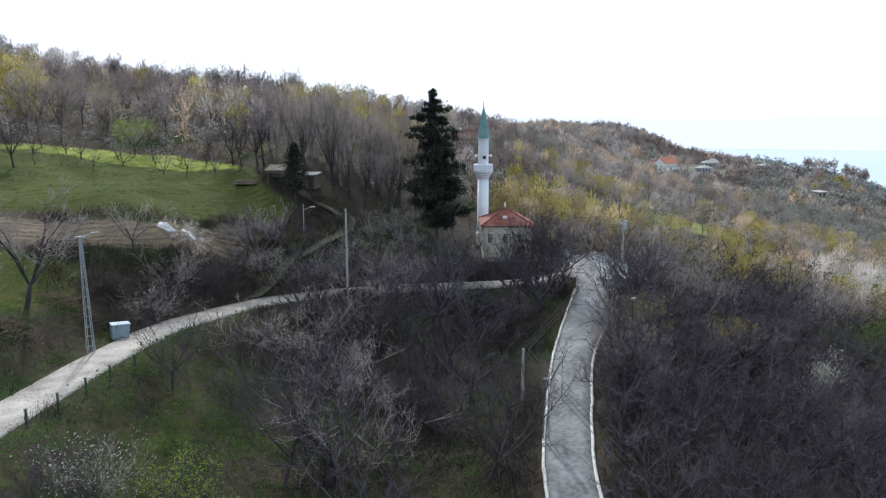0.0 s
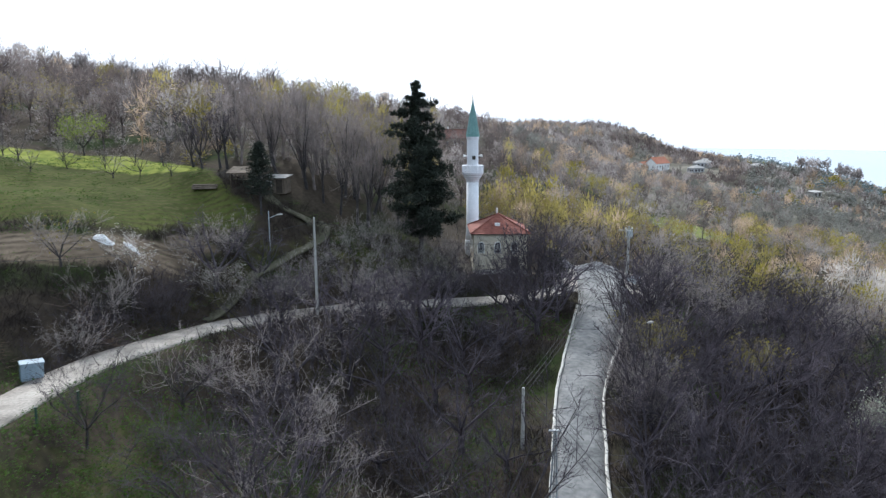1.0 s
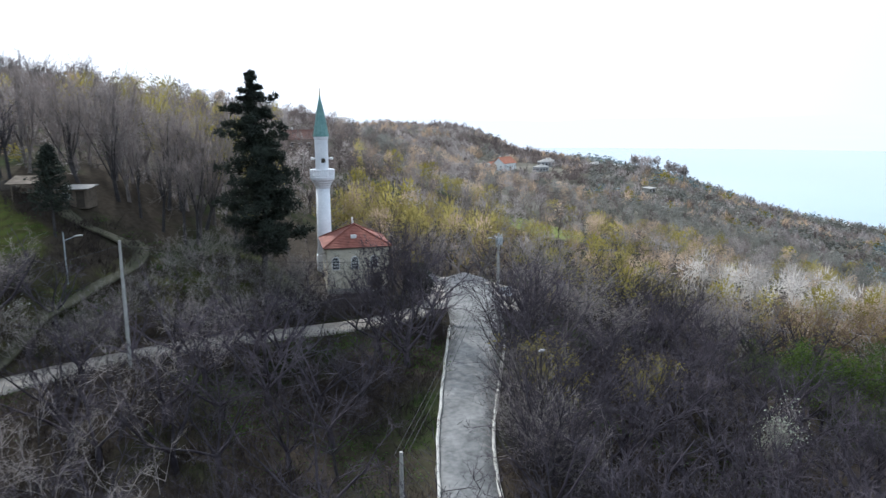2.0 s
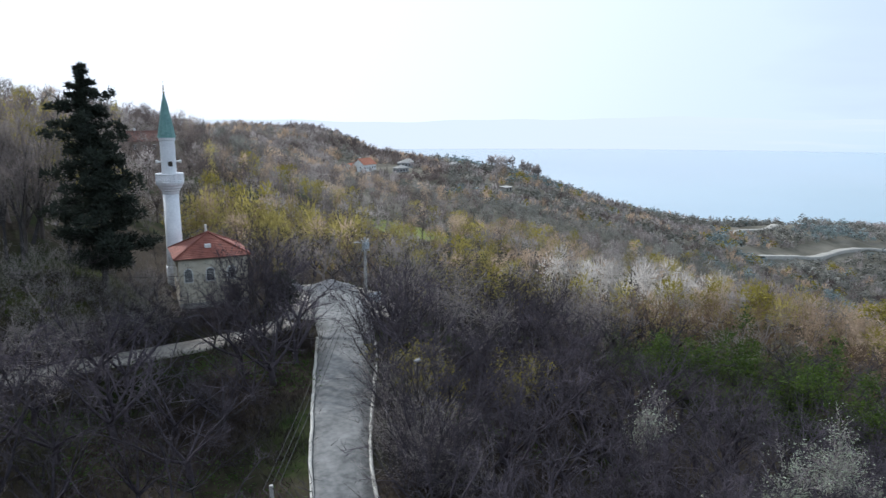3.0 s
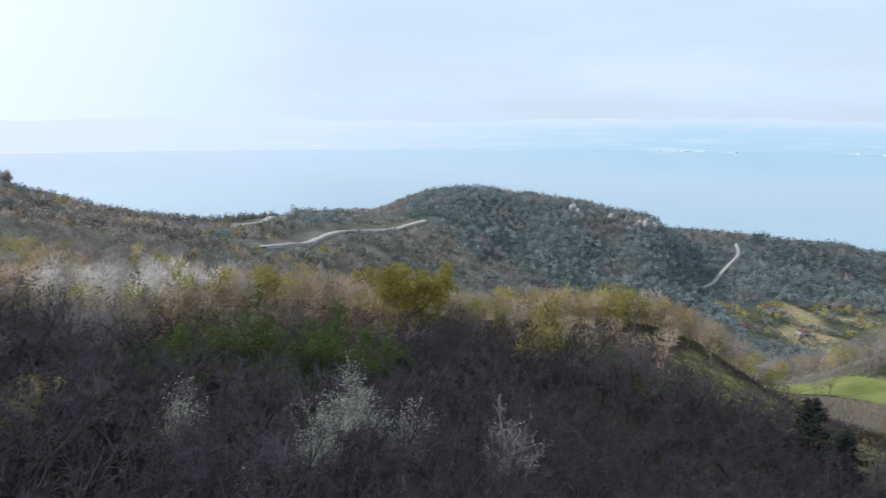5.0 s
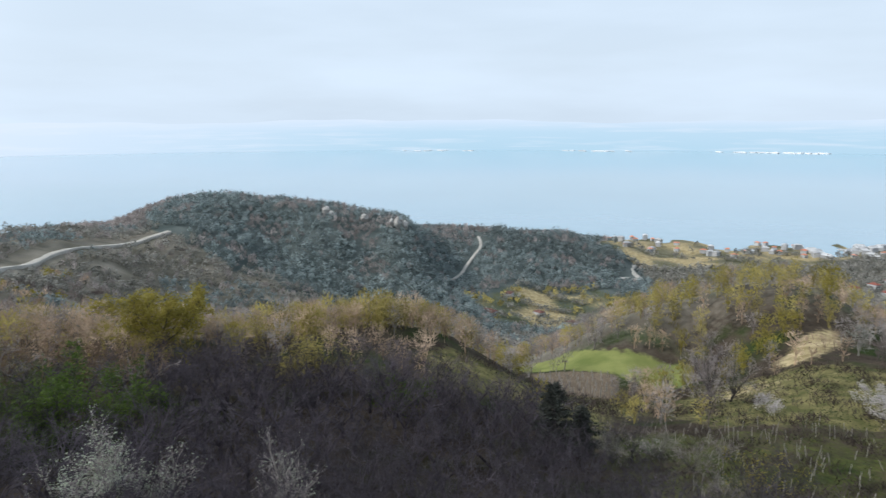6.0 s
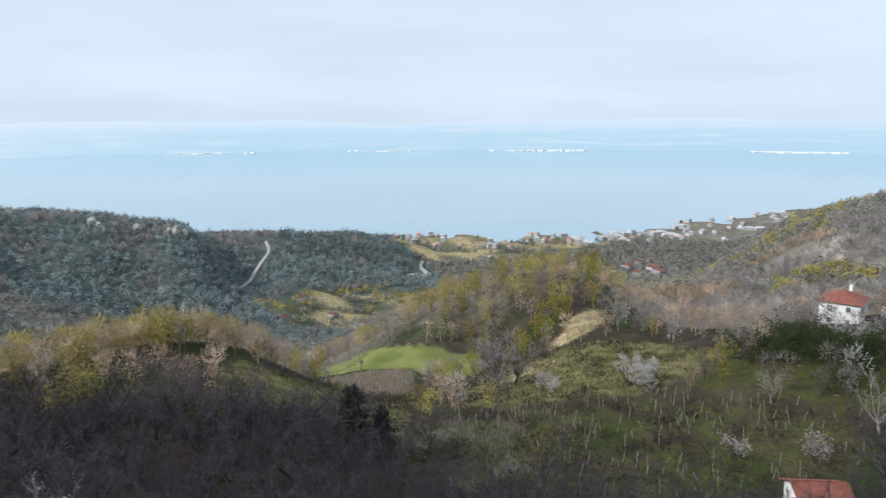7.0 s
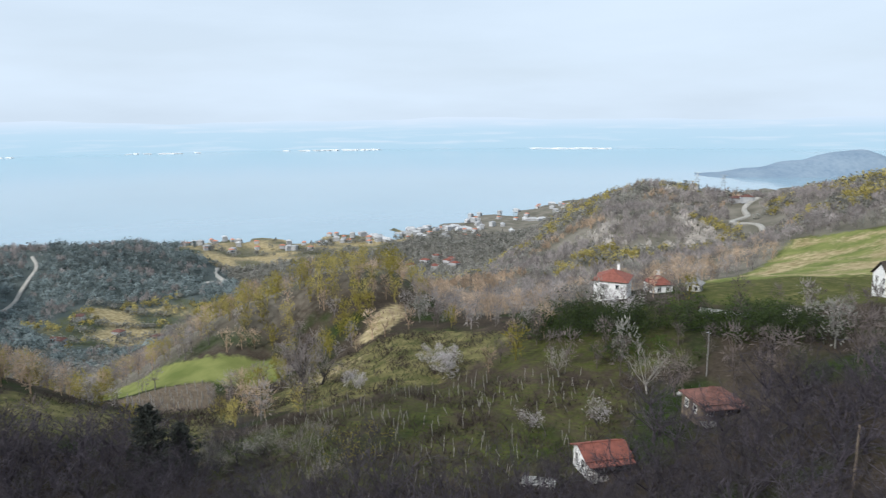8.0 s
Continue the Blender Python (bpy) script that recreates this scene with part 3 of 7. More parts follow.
def build_land():
    sectors, rings = 440, 215
    r = np.r_[0.5, np.geomspace(6, 4900, rings - 1)]
    a = np.linspace(0, 2 * np.pi, sectors, endpoint=False)
    rr, aa = np.meshgrid(r, a, indexing="ij")
    x, y = (CAMERA_REST[0] + rr * np.cos(aa)).ravel(), (CAMERA_REST[1] + rr * np.sin(aa)).ravel()
    z = height(x, y)
    i, k = np.meshgrid(np.arange(rings - 1), np.arange(sectors), indexing="ij")
    p, q = i * sectors + k, i * sectors + (k + 1) % sectors
    tris = np.concatenate([np.stack([p, p + sectors, q + sectors], -1).reshape(-1, 3), np.stack([p, q + sectors, q], -1).reshape(-1, 3)])
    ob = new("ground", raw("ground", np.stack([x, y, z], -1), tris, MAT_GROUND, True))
    masks = {
        "meadow": [(MEADOW, 1.5), (LOW_GRASS, 2), (MOSQUE_GREEN, 2), (FIELD_RIGHT, 2)],
        "soil": [(PLOUGHED, 1.2), (STAKED_PLOT, 2)],
        "dry": [(SAND, 4)],
        "hay": [],
        "scrub": [],
        "evergreen": [],
        "rape": [(RAPE, 1.2)],
        "lawn": [(FIELD, 2), (BACK_MEADOW, 4), (FIELD_DRY, 6)],
    }
    for name, patches in masks.items():
        value = np.zeros(len(x))
        for poly, edge in patches:
            value = np.maximum(value, soft_inside(x, y, poly, edge))
        if name == "meadow":
            for poly, part_ in ((VERGE, 0.52), (ROAD_BANK, 0.5), (GARDEN, 0.56), (VINEYARD, 0.5), (SLOPE_GRASS, 0.4), (OPEN_SLOPE, 0.45), (BANK, 0.46), (PLATEAU, 0.5), (VALLEY_FLOOR, 0.52)):
                value = np.maximum(value, part_ * soft_inside(x, y, poly, 5))
        # strips of the hill meadow, mown and left in turn
        v = 0.585 * y - 0.81 * x
        near = inside(x, y, MEADOW)
        if name == "dry":
            value = np.maximum(value, np.where(near & (v > 98) & (v < 101), 0.3, 0))
        if name == "lawn":
            value = np.maximum(value, np.where(near & (v > 92.5) & (v < 95), 0.36, 0) + np.where(near & (v > 96.5), 0.22, 0))
        if name == "dry":
            for poly, edge in ((PLATEAU, 20), (VALLEY_FLOOR, 12), (FIELD_DRY, 8), (OPEN_SLOPE, 10), (SLOPE_GRASS, 10)):
                value = np.maximum(value, (0.55 if edge == 10 else 1.0) * soft_inside(x, y, poly, edge) * np.clip(0.5 + 0.4 * ripple(x, y, 90 if edge > 10 else 30, 63), 0, 1))
        if name == "hay":
            for poly, part_ in ((SLOPE_GRASS, 0.85), (OPEN_SLOPE, 0.95), (ROAD_BANK, 0.4), (FIELD_RIGHT, 0.4)):
                value = np.maximum(value, part_ * soft_inside(x, y, poly, 5))
        # rises with distance from the camera's resting place, 170 to 330 m
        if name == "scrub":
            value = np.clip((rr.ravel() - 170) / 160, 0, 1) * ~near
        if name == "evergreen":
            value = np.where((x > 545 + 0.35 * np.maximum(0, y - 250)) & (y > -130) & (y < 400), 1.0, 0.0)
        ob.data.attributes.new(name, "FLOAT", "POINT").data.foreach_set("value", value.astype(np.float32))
    return tagged(ob, "rough hillside of leaf litter, grass and small fields", "ground", kind="structure")


def ribbon(line, half, lift, thick, crown=0.0, across=5):
    """A band along a line, with a thickness, as vertices and triangles."""
    t = np.gradient(line[:, :2], axis=0)
    t /= np.linalg.norm(t, axis=1, keepdims=True)
    side = np.stack([t[:, 1], -t[:, 0]], -1)
    rows, half = [], np.broadcast_to(half, len(line))[:, None]
    for s in np.linspace(-1, 1, across):
        rows.append(np.c_[line[:, :2] + side * half * s, line[:, 2] + lift + crown * (1 - s * s)])
    low = [np.c_[rows[-1][:, :2], line[:, 2] + lift - thick], np.c_[rows[0][:, :2], line[:, 2] + lift - thick]]
    rows, n = rows + low, len(line)
    tris = []
    for k in range(len(rows)):
        a, b = k * n, (k + 1) % len(rows) * n
        for j in range(n - 1):
            tris += [(a + j, a + j + 1, b + j + 1), (a + j, b + j + 1, b + j)]
    return np.concatenate(rows), np.array(tris)


def draped(points, step=2.0):
    p = smooth_line([(x, y, 0) for x, y in points], step)
    p[:, 2] = height(p[:, 0], p[:, 1])
    return p


def offset_line(line, by, rise=0.0):
    t = np.gradient(line[:, :2], axis=0)
    t /= np.linalg.norm(t, axis=1, keepdims=True)
    return np.c_[line[:, :2] + np.stack([t[:, 1], -t[:, 0]], -1) * np.broadcast_to(by, len(line))[:, None], line[:, 2] + rise]


FAR_TRACKS = {
    "pale road cut across the far slope": ([(318, 300), (380, 322), (458, 344), (510, 345), (557, 335), (575, 325)], 3.2),
    "pale road climbing to the ridge": ([(372, 374), (410, 392), (437, 397), (500, 432), (560, 452)], 2.6),
    "pale track cut up the wooded hill": ([(690, 95), (720, 88), (775, 82), (850, 70), (900, 75)], 1.8),
    "pale winding track on the far hill": ([(790, -90), (812, -102), (806, -116), (850, -112), (905, -124)], 3.2),
    "gravel track over the right ridge": ([(262, -312), (285, -336), (318, -352), (330, -382), (354, -408), (362, -432)], 1.8),
}


def build_roads():
    v, t = ribbon(LINE_NEAR, NEAR_HALF, 0.06, 0.4, 0.03)
    tagged(new("road", raw("road", v, t, MAT_CONCRETE_ROAD, True)), "pale dusty concrete village road", "road", kind="structure")
    v, t = ribbon(LINE_LEFT, 2.0, 0.03, 0.4, 0.03)
    tagged(new("road", raw("road", v, t, MAT_ROAD, True)), "pale dusty gravel road curving round the gully", "road", kind="structure")
    # a low kerb each side of the concrete road
    for by, last in ((-1, 98.5), (1, 96)):
        some = LINE_NEAR[:, 1] < last
        line = offset_line(LINE_NEAR[some], by * (NEAR_HALF[some] + 0.1))
        line = np.c_[line[:, :2] + 0.05 * np.stack([ripple(line[:, 0], line[:, 1], 3, 8), ripple(line[:, 0], line[:, 1], 3, 9)], -1), line[:, 2]]
        v, t = ribbon(line, 0.13, 0.2, 0.5, 0.0, 2)
        tagged(new("kerb", raw("kerb", v, t, MAT_KERB)), "worn white concrete kerb beside the road", "kerb", kind="structure")
    # the forecourt before the mosque, where both roads meet
    bm = bmesh.new()
    rim = smooth_line([(p[0], p[1], 0) for p in YARD + YARD[:1]], 1.0)[:-1]
    cx, cy = rim[:, 0].mean(), rim[:, 1].mean()
    rows = [[bm.verts.new((cx + (p[0] - cx) * s, cy + (p[1] - cy) * s, ground_at(cx + (p[0] - cx) * s, cy + (p[1] - cy) * s) + (0.09 if s < 1 else -0.1))) for p in rim] for s in (0.25, 0.5, 0.75, 0.95, 1.0)]
    bm.faces.new(rows[0])
    for a, b in zip(rows, rows[1:]):
        for k in range(len(rim)):
            bm.faces.new((a[k], a[k - 1], b[k - 1], b[k]))
    tagged(part("forecourt", bm, MAT_ROAD, smooth=True), "dusty gravel forecourt where the roads meet", "forecourt", kind="structure")
    track = draped([(-25.5, 88.5), (-22.5, 94.5), (-18.5, 101.5), (-15, 107), (-15.5, 110), (-20.5, 110.5), (-25, 112)], 1.0)
    v, t = ribbon(track, 1.5, 0.07, 0.3, 0.02)
    tagged(new("track", raw("track", v, t, MAT_TRACK, True)), "grassy earth track up to the shed", "track", kind="structure")
    for label, (points, half) in FAR_TRACKS.items():
        line = draped(points, 6.0)
        for _ in range(6):
            line[1:-1, 2] = (line[:-2, 2] + line[1:-1, 2] + line[2:, 2]) / 3
        v, t = ribbon(line, half, 1.0, 4.0)
        tagged(new("road", raw("road", v, t, MAT_FAR_TRACK, True)), label, "road", kind="structure")


def build_sea():
    bm = bmesh.new()
    bmesh.ops.create_circle(bm, cap_ends=True, segments=96, radius=4950)
    bmesh.ops.translate(bm, vec=(0, 0, 0), verts=bm.verts)
    tagged(part("water", bm, MAT_WATER), "calm sea with haze put into its pale blue colour", "sea", kind="structure")
    # the hills beyond the gulf, a glowing sheet with haze in its colour
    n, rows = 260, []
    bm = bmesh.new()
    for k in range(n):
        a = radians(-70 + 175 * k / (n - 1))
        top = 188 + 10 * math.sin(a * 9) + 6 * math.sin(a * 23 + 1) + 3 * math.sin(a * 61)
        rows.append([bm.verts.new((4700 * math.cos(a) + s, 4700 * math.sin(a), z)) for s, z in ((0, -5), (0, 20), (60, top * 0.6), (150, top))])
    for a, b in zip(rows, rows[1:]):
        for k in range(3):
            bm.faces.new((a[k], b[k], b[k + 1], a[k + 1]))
    tagged(part("backdrop", bm, MAT_BACKDROP, smooth=True), "glowing backdrop of the far shore with haze painted in", "far shore", kind="structure")
    # a pale town strung along the far shore
    rng, bm = random.Random(5), bmesh.new()
    for first, last, n in ((-131, -124, 46), (-113, -104, 40), (-100, -92, 16), (-88, -80, 10)):
        for _ in range(n):
            a, r = radians(rng.triangular(first, last)), rng.uniform(4560, 4660)
            add_box(bm, (rng.uniform(14, 50), rng.uniform(10, 24), rng.uniform(2, 4.5)), (-r * math.sin(a), r * math.cos(a), 2), rng.uniform(0, 90))
    tagged(part("far_town", bm, MAT_WHITE), "pale buildings along the far shore", "far town", kind="stuff")
    # a headland down the coast, with haze blue put into its colour
    bm = bmesh.new()
    n, deep = 40, 8
    grid = []
    for i in range(n + 1):
        s = i / n
        crest = 16 + 66 * math.exp(-((s - 0.62) / 0.2) ** 2) + 16 * math.exp(-((s - 0.35) / 0.12) ** 2) + 3 * math.sin(s * 40)
        crest *= min(1.0, 6 * s, 6 * (1 - s))
        x, y = 1720 - 380 * s, -1860 - 760 * s
        grid.append([bm.verts.new((x + 260 * (k / deep - 0.5), y - 120 * (k / deep - 0.5), -4 + (crest + 4) * math.sin(math.pi * k / deep))) for k in range(deep + 1)])
    for a, b in zip(grid, grid[1:]):
        for k in range(deep):
            bm.faces.new((a[k], b[k], b[k + 1], a[k + 1]))
    tagged(part("mountain", bm, MAT_FAR_HILL, smooth=True), "wooded headland down the coast, blue with painted haze", "mountain", kind="structure")


build_land()
build_roads()
build_sea()

# ---- the mosque and its minaret ----
def arch_outline(wide, tall, n=7):
    half, spring = wide / 2, tall - wide / 2
    pts = [(-half, 0), (half, 0)]
    pts += [(half * math.cos(math.pi * k / n), spring + half * math.sin(math.pi * k / n)) for k in range(n + 1)]
    return pts


def extrude_outline(points, depth, y=0.0):
    """A flat shape in x and z made solid along y."""
    bm = bmesh.new()
    front = [bm.verts.new((x, y, z)) for x, z in points]
    back = [bm.verts.new((x, y + depth, z)) for x, z in points]
    bm.faces.new(front)
    bm.faces.new(back[::-1])
    for k in range(len(points)):
        bm.faces.new((front[k - 1], front[k], back[k], back[k - 1]))
    return bm


def arched_window(parent, m):
    pane = part("window", extrude_outline(arch_outline(0.84, 1.55), 0.06, -0.03), MAT_GLASS, parent, "arched window with dark glass")
    pane.matrix_local = m
    bm = bmesh.new()
    outer, inner = arch_outline(1.02, 1.72), arch_outline(0.80, 1.52)
    for off, pts in ((0, outer), (1, inner)):
        for k in range(len(pts)):
            pass
    n = len(outer)
    rows = [[bm.verts.new((x, y, z + (0 if w else -0.08))) for x, z in pts] for pts, w, y in ((outer, 0, -0.09), (outer, 0, 0.02), (inner, 1, 0.02), (inner, 1, -0.09))]
    for a in range(4):
        for k in range(n):
            bm.faces.new((rows[a][k - 1], rows[a][k], rows[(a + 1) % 4][k], rows[(a + 1) % 4][k - 1]))
    frame_ = part("window_frame", bm, MAT_FRAME, pane)
    bars = bmesh.new()
    for x in (-0.2, 0.0, 0.2):
        add_box(bars, (0.035, 0.03, 1.36 if x else 1.5), (x, -0.05, 0.7 if x else 0.76))
    for z in (0.4, 0.8, 1.12):
        add_box(bars, (0.8, 0.03, 0.035), (0, -0.055, z))
    part("window_bars", bars, MAT_FRAME, pane)


def hip_roof(w, d, rise, courses=14, ridge=0.0, step=0.035):
    """A hipped roof in stepped courses of tiles, one shell; ridge: length of the ridge along x."""
    bm, rings = bmesh.new(), []

    def ring(s, z):
        s = min(s, 0.998)
        hx, hy = (w - ridge) / 2 * (1 - s) + ridge / 2, d / 2 * (1 - s)
        rings.append([bm.verts.new((x, y, z)) for x, y in ((-hx, -hy), (hx, -hy), (hx, hy), (-hx, hy))])
    ring(0.04, -0.04)
    for k in range(courses):
        s0, s1 = k / courses, (k + 1) / courses
        ring(s0, rise * s0 - 0.02)
        ring(s0, rise * s0 + step)
        ring(s1 + 0.12 / courses, rise * s1)
    for a, b in zip(rings, rings[1:]):
        for i in range(4):
            bm.faces.new((a[i - 1], a[i], b[i], b[i - 1]))
    bm.faces.new(rings[0])
    bm.faces.new(rings[-1])
    return bm


def gable_roof(w, d, rise, thick=0.14, courses=10):
    """A gabled roof, ridge along x, in stepped courses, one shell."""
    side = []
    for k in range(courses):
        s0, s1 = k / courses, (k + 1) / courses
        side += [(d / 2 * (1 - s0), rise * s0 + 0.03), (d / 2 * (1 - s1) - 0.03, rise * s1 + 0.002)]
    outline = side + [(-y, z) for y, z in side[::-1]]
    outline += [(-d / 2, 0.03 - thick), (0, rise - thick), (d / 2, 0.03 - thick)]
    bm = extrude_outline(outline, w, -w / 2)
    bmesh.ops.rotate(bm, matrix=Matrix.Rotation(radians(-90), 3, "Z"), verts=bm.verts)
    return bm


def build_mosque():
    base = 176.6
    ob = thing("mosque", pose(10.9, 117.7, base), "small cream village mosque with a hipped red tile roof", "mosque")
    w = 7.9
    part("wall", box((w, w, 5.7), (0, 0, 2.85), bevel=0.04), MAT_PLASTER, ob)
    part("plinth", box((w + 0.14, w + 0.14, 0.7), (0, 0, 0.1)), MAT_CONCRETE, ob)
    part("soffit", box((w + 0.7, w + 0.7, 0.16), (0, 0, 5.72)), MAT_WOOD, ob)
    roof = part("roof", hip_roof(8.9, 8.9, 2.35, 15), MAT_TILE, ob, "red clay tile roof")
    roof.location = (0, 0, 5.84)
    for sx in (-1, 1):
        for sy in (-1, 1):
            part("hip_tiles", rod((4.42 * sx, 4.42 * sy, 0.04), (0, 0, 2.4), 0.11, 0.11, 6), MAT_TILE, roof)
    part("hatch", box((0.72, 0.5, 0.42), (-0.35, -2.6, 1.12), bevel=0.02), MAT_WHITE, roof, "white roof hatch")
    part("flue", rod((0.05, 2.2, 0.6), (0.05, 2.2, 3.0), 0.16, 0.14), MAT_WHITE, roof, "white flue")
    for k, x in enumerate((-2.85, -0.4, 2.05)):
        arched_window(ob, pose(x, -w / 2 - 0.02, 3.0))
    for y in (-2.2, 0.2, 2.6):
        arched_window(ob, pose(-w / 2 - 0.02, y, 3.0, 0, 0, -90))
    door = part("door", box((1.2, 0.1, 2.1), (2.2, -w / 2 - 0.03, 1.25), bevel=0.02), MAT_DARKWOOD, ob, "dark timber door")
    part("door_handle", box((0.04, 0.06, 0.2), (1.75, -w / 2 - 0.1, 1.2)), MAT_STEEL, door)
    return ob


def build_minaret():
    g = 176.6
    ob = thing("minaret", pose(7.4, 123.6, g), "slender white minaret with a green pointed spire", "minaret")
    part("base", box((2.3, 2.3, 3.2), (0, 0, 1.6), bevel=0.12), MAT_WHITE_STONE, ob)
    part("shaft", lathe([(1.12, 3.3), (1.05, 4.2), (1.0, 4.6), (0.96, 12.6)], 20), MAT_WHITE_STONE, ob, smooth=True)
    part("corbel", lathe([(0.97, 12.5), (1.04, 12.7), (1.04, 12.85), (1.2, 13.0), (1.2, 13.15), (1.4, 13.32), (1.4, 13.5), (1.64, 13.72), (1.68, 13.95)], 20), MAT_WHITE_STONE, ob, smooth=False)
    balcony = part("balcony", lathe([(1.68, 13.9), (1.72, 13.95), (1.72, 14.1), (0.5, 14.1)], 20), MAT_WHITE_STONE, ob, "round white balcony")
    rail = bmesh.new()
    for k in range(20):
        a0, a1 = 2 * math.pi * k / 20, 2 * math.pi * (k + 1) / 20
        p, q = Vector((1.64 * math.cos(a0), 1.64 * math.sin(a0), 0)), Vector((1.64 * math.cos(a1), 1.64 * math.sin(a1), 0))
        for s in (0.0, 0.38, 0.7):
            c = p.lerp(q, s)
            add_rod(rail, c + Vector((0, 0, 14.1)), c + Vector((0, 0, 15.0)), 0.075 if s == 0 else 0.05, None, 6)
        add_rod(rail, p + Vector((0, 0, 15.06)), q + Vector((0, 0, 15.06)), 0.1, None, 6)
        add_rod(rail, p + Vector((0, 0, 14.25)), q + Vector((0, 0, 14.25)), 0.08, None, 6)
    part("railing", rail, MAT_WHITE_STONE, balcony, "white baluster railing")
    part("upper_shaft", lathe([(0.9, 14.0), (0.9, 19.2), (0.99, 19.3), (0.99, 19.62)], 20), MAT_WHITE_STONE, ob, smooth=False)
    part("doorway", box((0.55, 0.12, 0.62), (0.12, -0.88, 16.35), bevel=0.1), MAT_DARKWOOD, ob, "small dark opening")
    spire = part("spire", lathe([(1.08, 19.6), (1.05, 19.72), (0.72, 21.6), (0.40, 23.4), (0.16, 24.6), (0.05, 25.0)], 12), MAT_LEAD, ob, "green sheet-metal spire")
    seams = bmesh.new()
    for k in range(12):
        a = 2 * math.pi * k / 12
        for (r0, z0), (r1, z1) in zip([(1.06, 19.7), (0.73, 21.6), (0.41, 23.4)], [(0.73, 21.6), (0.41, 23.4), (0.05, 25.0)]):
            add_rod(seams, (r0 * math.cos(a), r0 * math.sin(a), z0), (r1 * math.cos(a), r1 * math.sin(a), z1), 0.03, None, 4)
    for r, z in ((0.9, 20.6), (0.73, 21.55), (0.56, 22.5)):
        bmesh.ops.create_cone(seams, cap_ends=False, segments=12, radius1=r + 0.03, radius2=r + 0.01, depth=0.1, matrix=Matrix.Translation((0, 0, z)))
    part("seam", seams, MAT_LEAD, spire)
    part("finial", lathe([(0.04, 24.95), (0.14, 25.15), (0.04, 25.35), (0.11, 25.55), (0.03, 25.75), (0.08, 25.9), (0.02, 26.1), (0.01, 26.7)], 8), MAT_GOLD, ob, "dull brass finial")
    for a in (200, 340, 20, 160):
        d = Vector((math.cos(radians(a)), math.sin(radians(a)), 0))
        speaker = part("loudspeaker", rod(d * 0.95 + Vector((0, 0, 16.6)), d * 1.55 + Vector((0, 0, 16.62)), 0.06, 0.2, 10), MAT_WHITE, ob, "white horn loudspeaker")
        part("bracket", rod(d * 0.85 + Vector((0, 0, 16.5)), d * 1.1 + Vector((0, 0, 16.55)), 0.03), MAT_STEEL, speaker)
    return ob


build_mosque()
build_minaret()


# ---- poles, lamps and wires ----
def cable(name, ends, sag, radius, label):
    """A wire that hangs through its ends."""
    curve = bpy.data.curves.new(name, "CURVE")
    curve.dimensions, curve.bevel_depth, curve.bevel_resolution = "3D", radius, 1
    for a, b in zip(ends, ends[1:]):
        spline = curve.splines.new("POLY")
        spline.points.add(16)
        for k in range(17):
            s = k / 16
            p = Vector(a).lerp(Vector(b), s)
            spline.points[k].co = (p.x, p.y, p.z - sag * 4 * s * (1 - s), 1)
    curve.materials.append(MAT_CABLE)
    return tagged(new(name, curve), label, "cable", "overhead cables")


def lamp_head(parent, at, turn, reach=1.1):
    c, s = math.cos(radians(turn)), math.sin(radians(turn))
    a = Vector(at)
    b = a + Vector((c * reach, s * reach, 0.35))
    arm = part("arm", rod(a, b, 0.035, 0.03, 6), MAT_STEEL, parent)
    part("lamp_head", box((0.75, 0.3, 0.16), b + Vector((c * 0.3, s * 0.3, 0.02)), turn, 0.05), MAT_CONCRETE, arm, "pale grey street lamp head")


def wood_pole(name, x, y, top, label, radius=0.13, mat=MAT_CONCRETE, insulators=True, lamp=None):
    g = ground_at(x, y) - 0.4
    ob = thing(name, pose(x, y, g), label, "utility pole")
    part("pole", rod((0, 0, 0), (0, 0, top - g), radius * 1.25, radius * 0.8, 10), mat, ob)
    if insulators:
        arm = part("crossarm", box((1.3, 0.09, 0.11), (0, 0, top - g - 0.45), 20, 0.01), mat if mat is not MAT_CONCRETE else MAT_STEEL, ob)
        for k in (-0.55, 0, 0.55):
            part("insulator", rod((k * 0.94, k * 0.34, top - g - 0.4), (k * 0.94, k * 0.34, top - g - 0.15), 0.05, 0.035, 6), MAT_WHITE, arm)
    if lamp is not None:
        lamp_head(ob, (0, 0, top - g - 0.9), lamp)
    return ob


def lattice_pole(x, y, tall, label, wide=0.9, lamp=None):
    g = ground_at(x, y) - 0.2
    ob = thing("lattice_pole", pose(x, y, g), label, "utility pole")
    legs = [(-wide / 2, 0.16), (wide / 2, 0.16), (-wide / 2, -0.16), (wide / 2, -0.16)]
    for lx, ly in legs:
        part("leg", rod((lx, ly, 0), (lx * 0.22, ly * 0.6, tall), 0.045, 0.04, 4), MAT_STEEL, ob)
    n = max(5, int(tall / 0.9))
    for k in range(1, n):
        s, s2 = k / n, (k + 1) / n
        half, half2 = wide / 2 * (1 - 0.78 * s), wide / 2 * (1 - 0.78 * s2)
        for y0 in (-0.13, 0.13):
            part("brace", rod((-half, y0, tall * s), (half, y0, tall * s), 0.014, None, 4), MAT_STEEL, ob)
    part("cap", box((0.9, 0.12, 0.1), (0, 0, tall - 0.05)), MAT_STEEL, ob)
    if lamp is not None:
        lamp_head(ob, (0, 0, tall - 0.1), lamp, 0.9)
    return ob


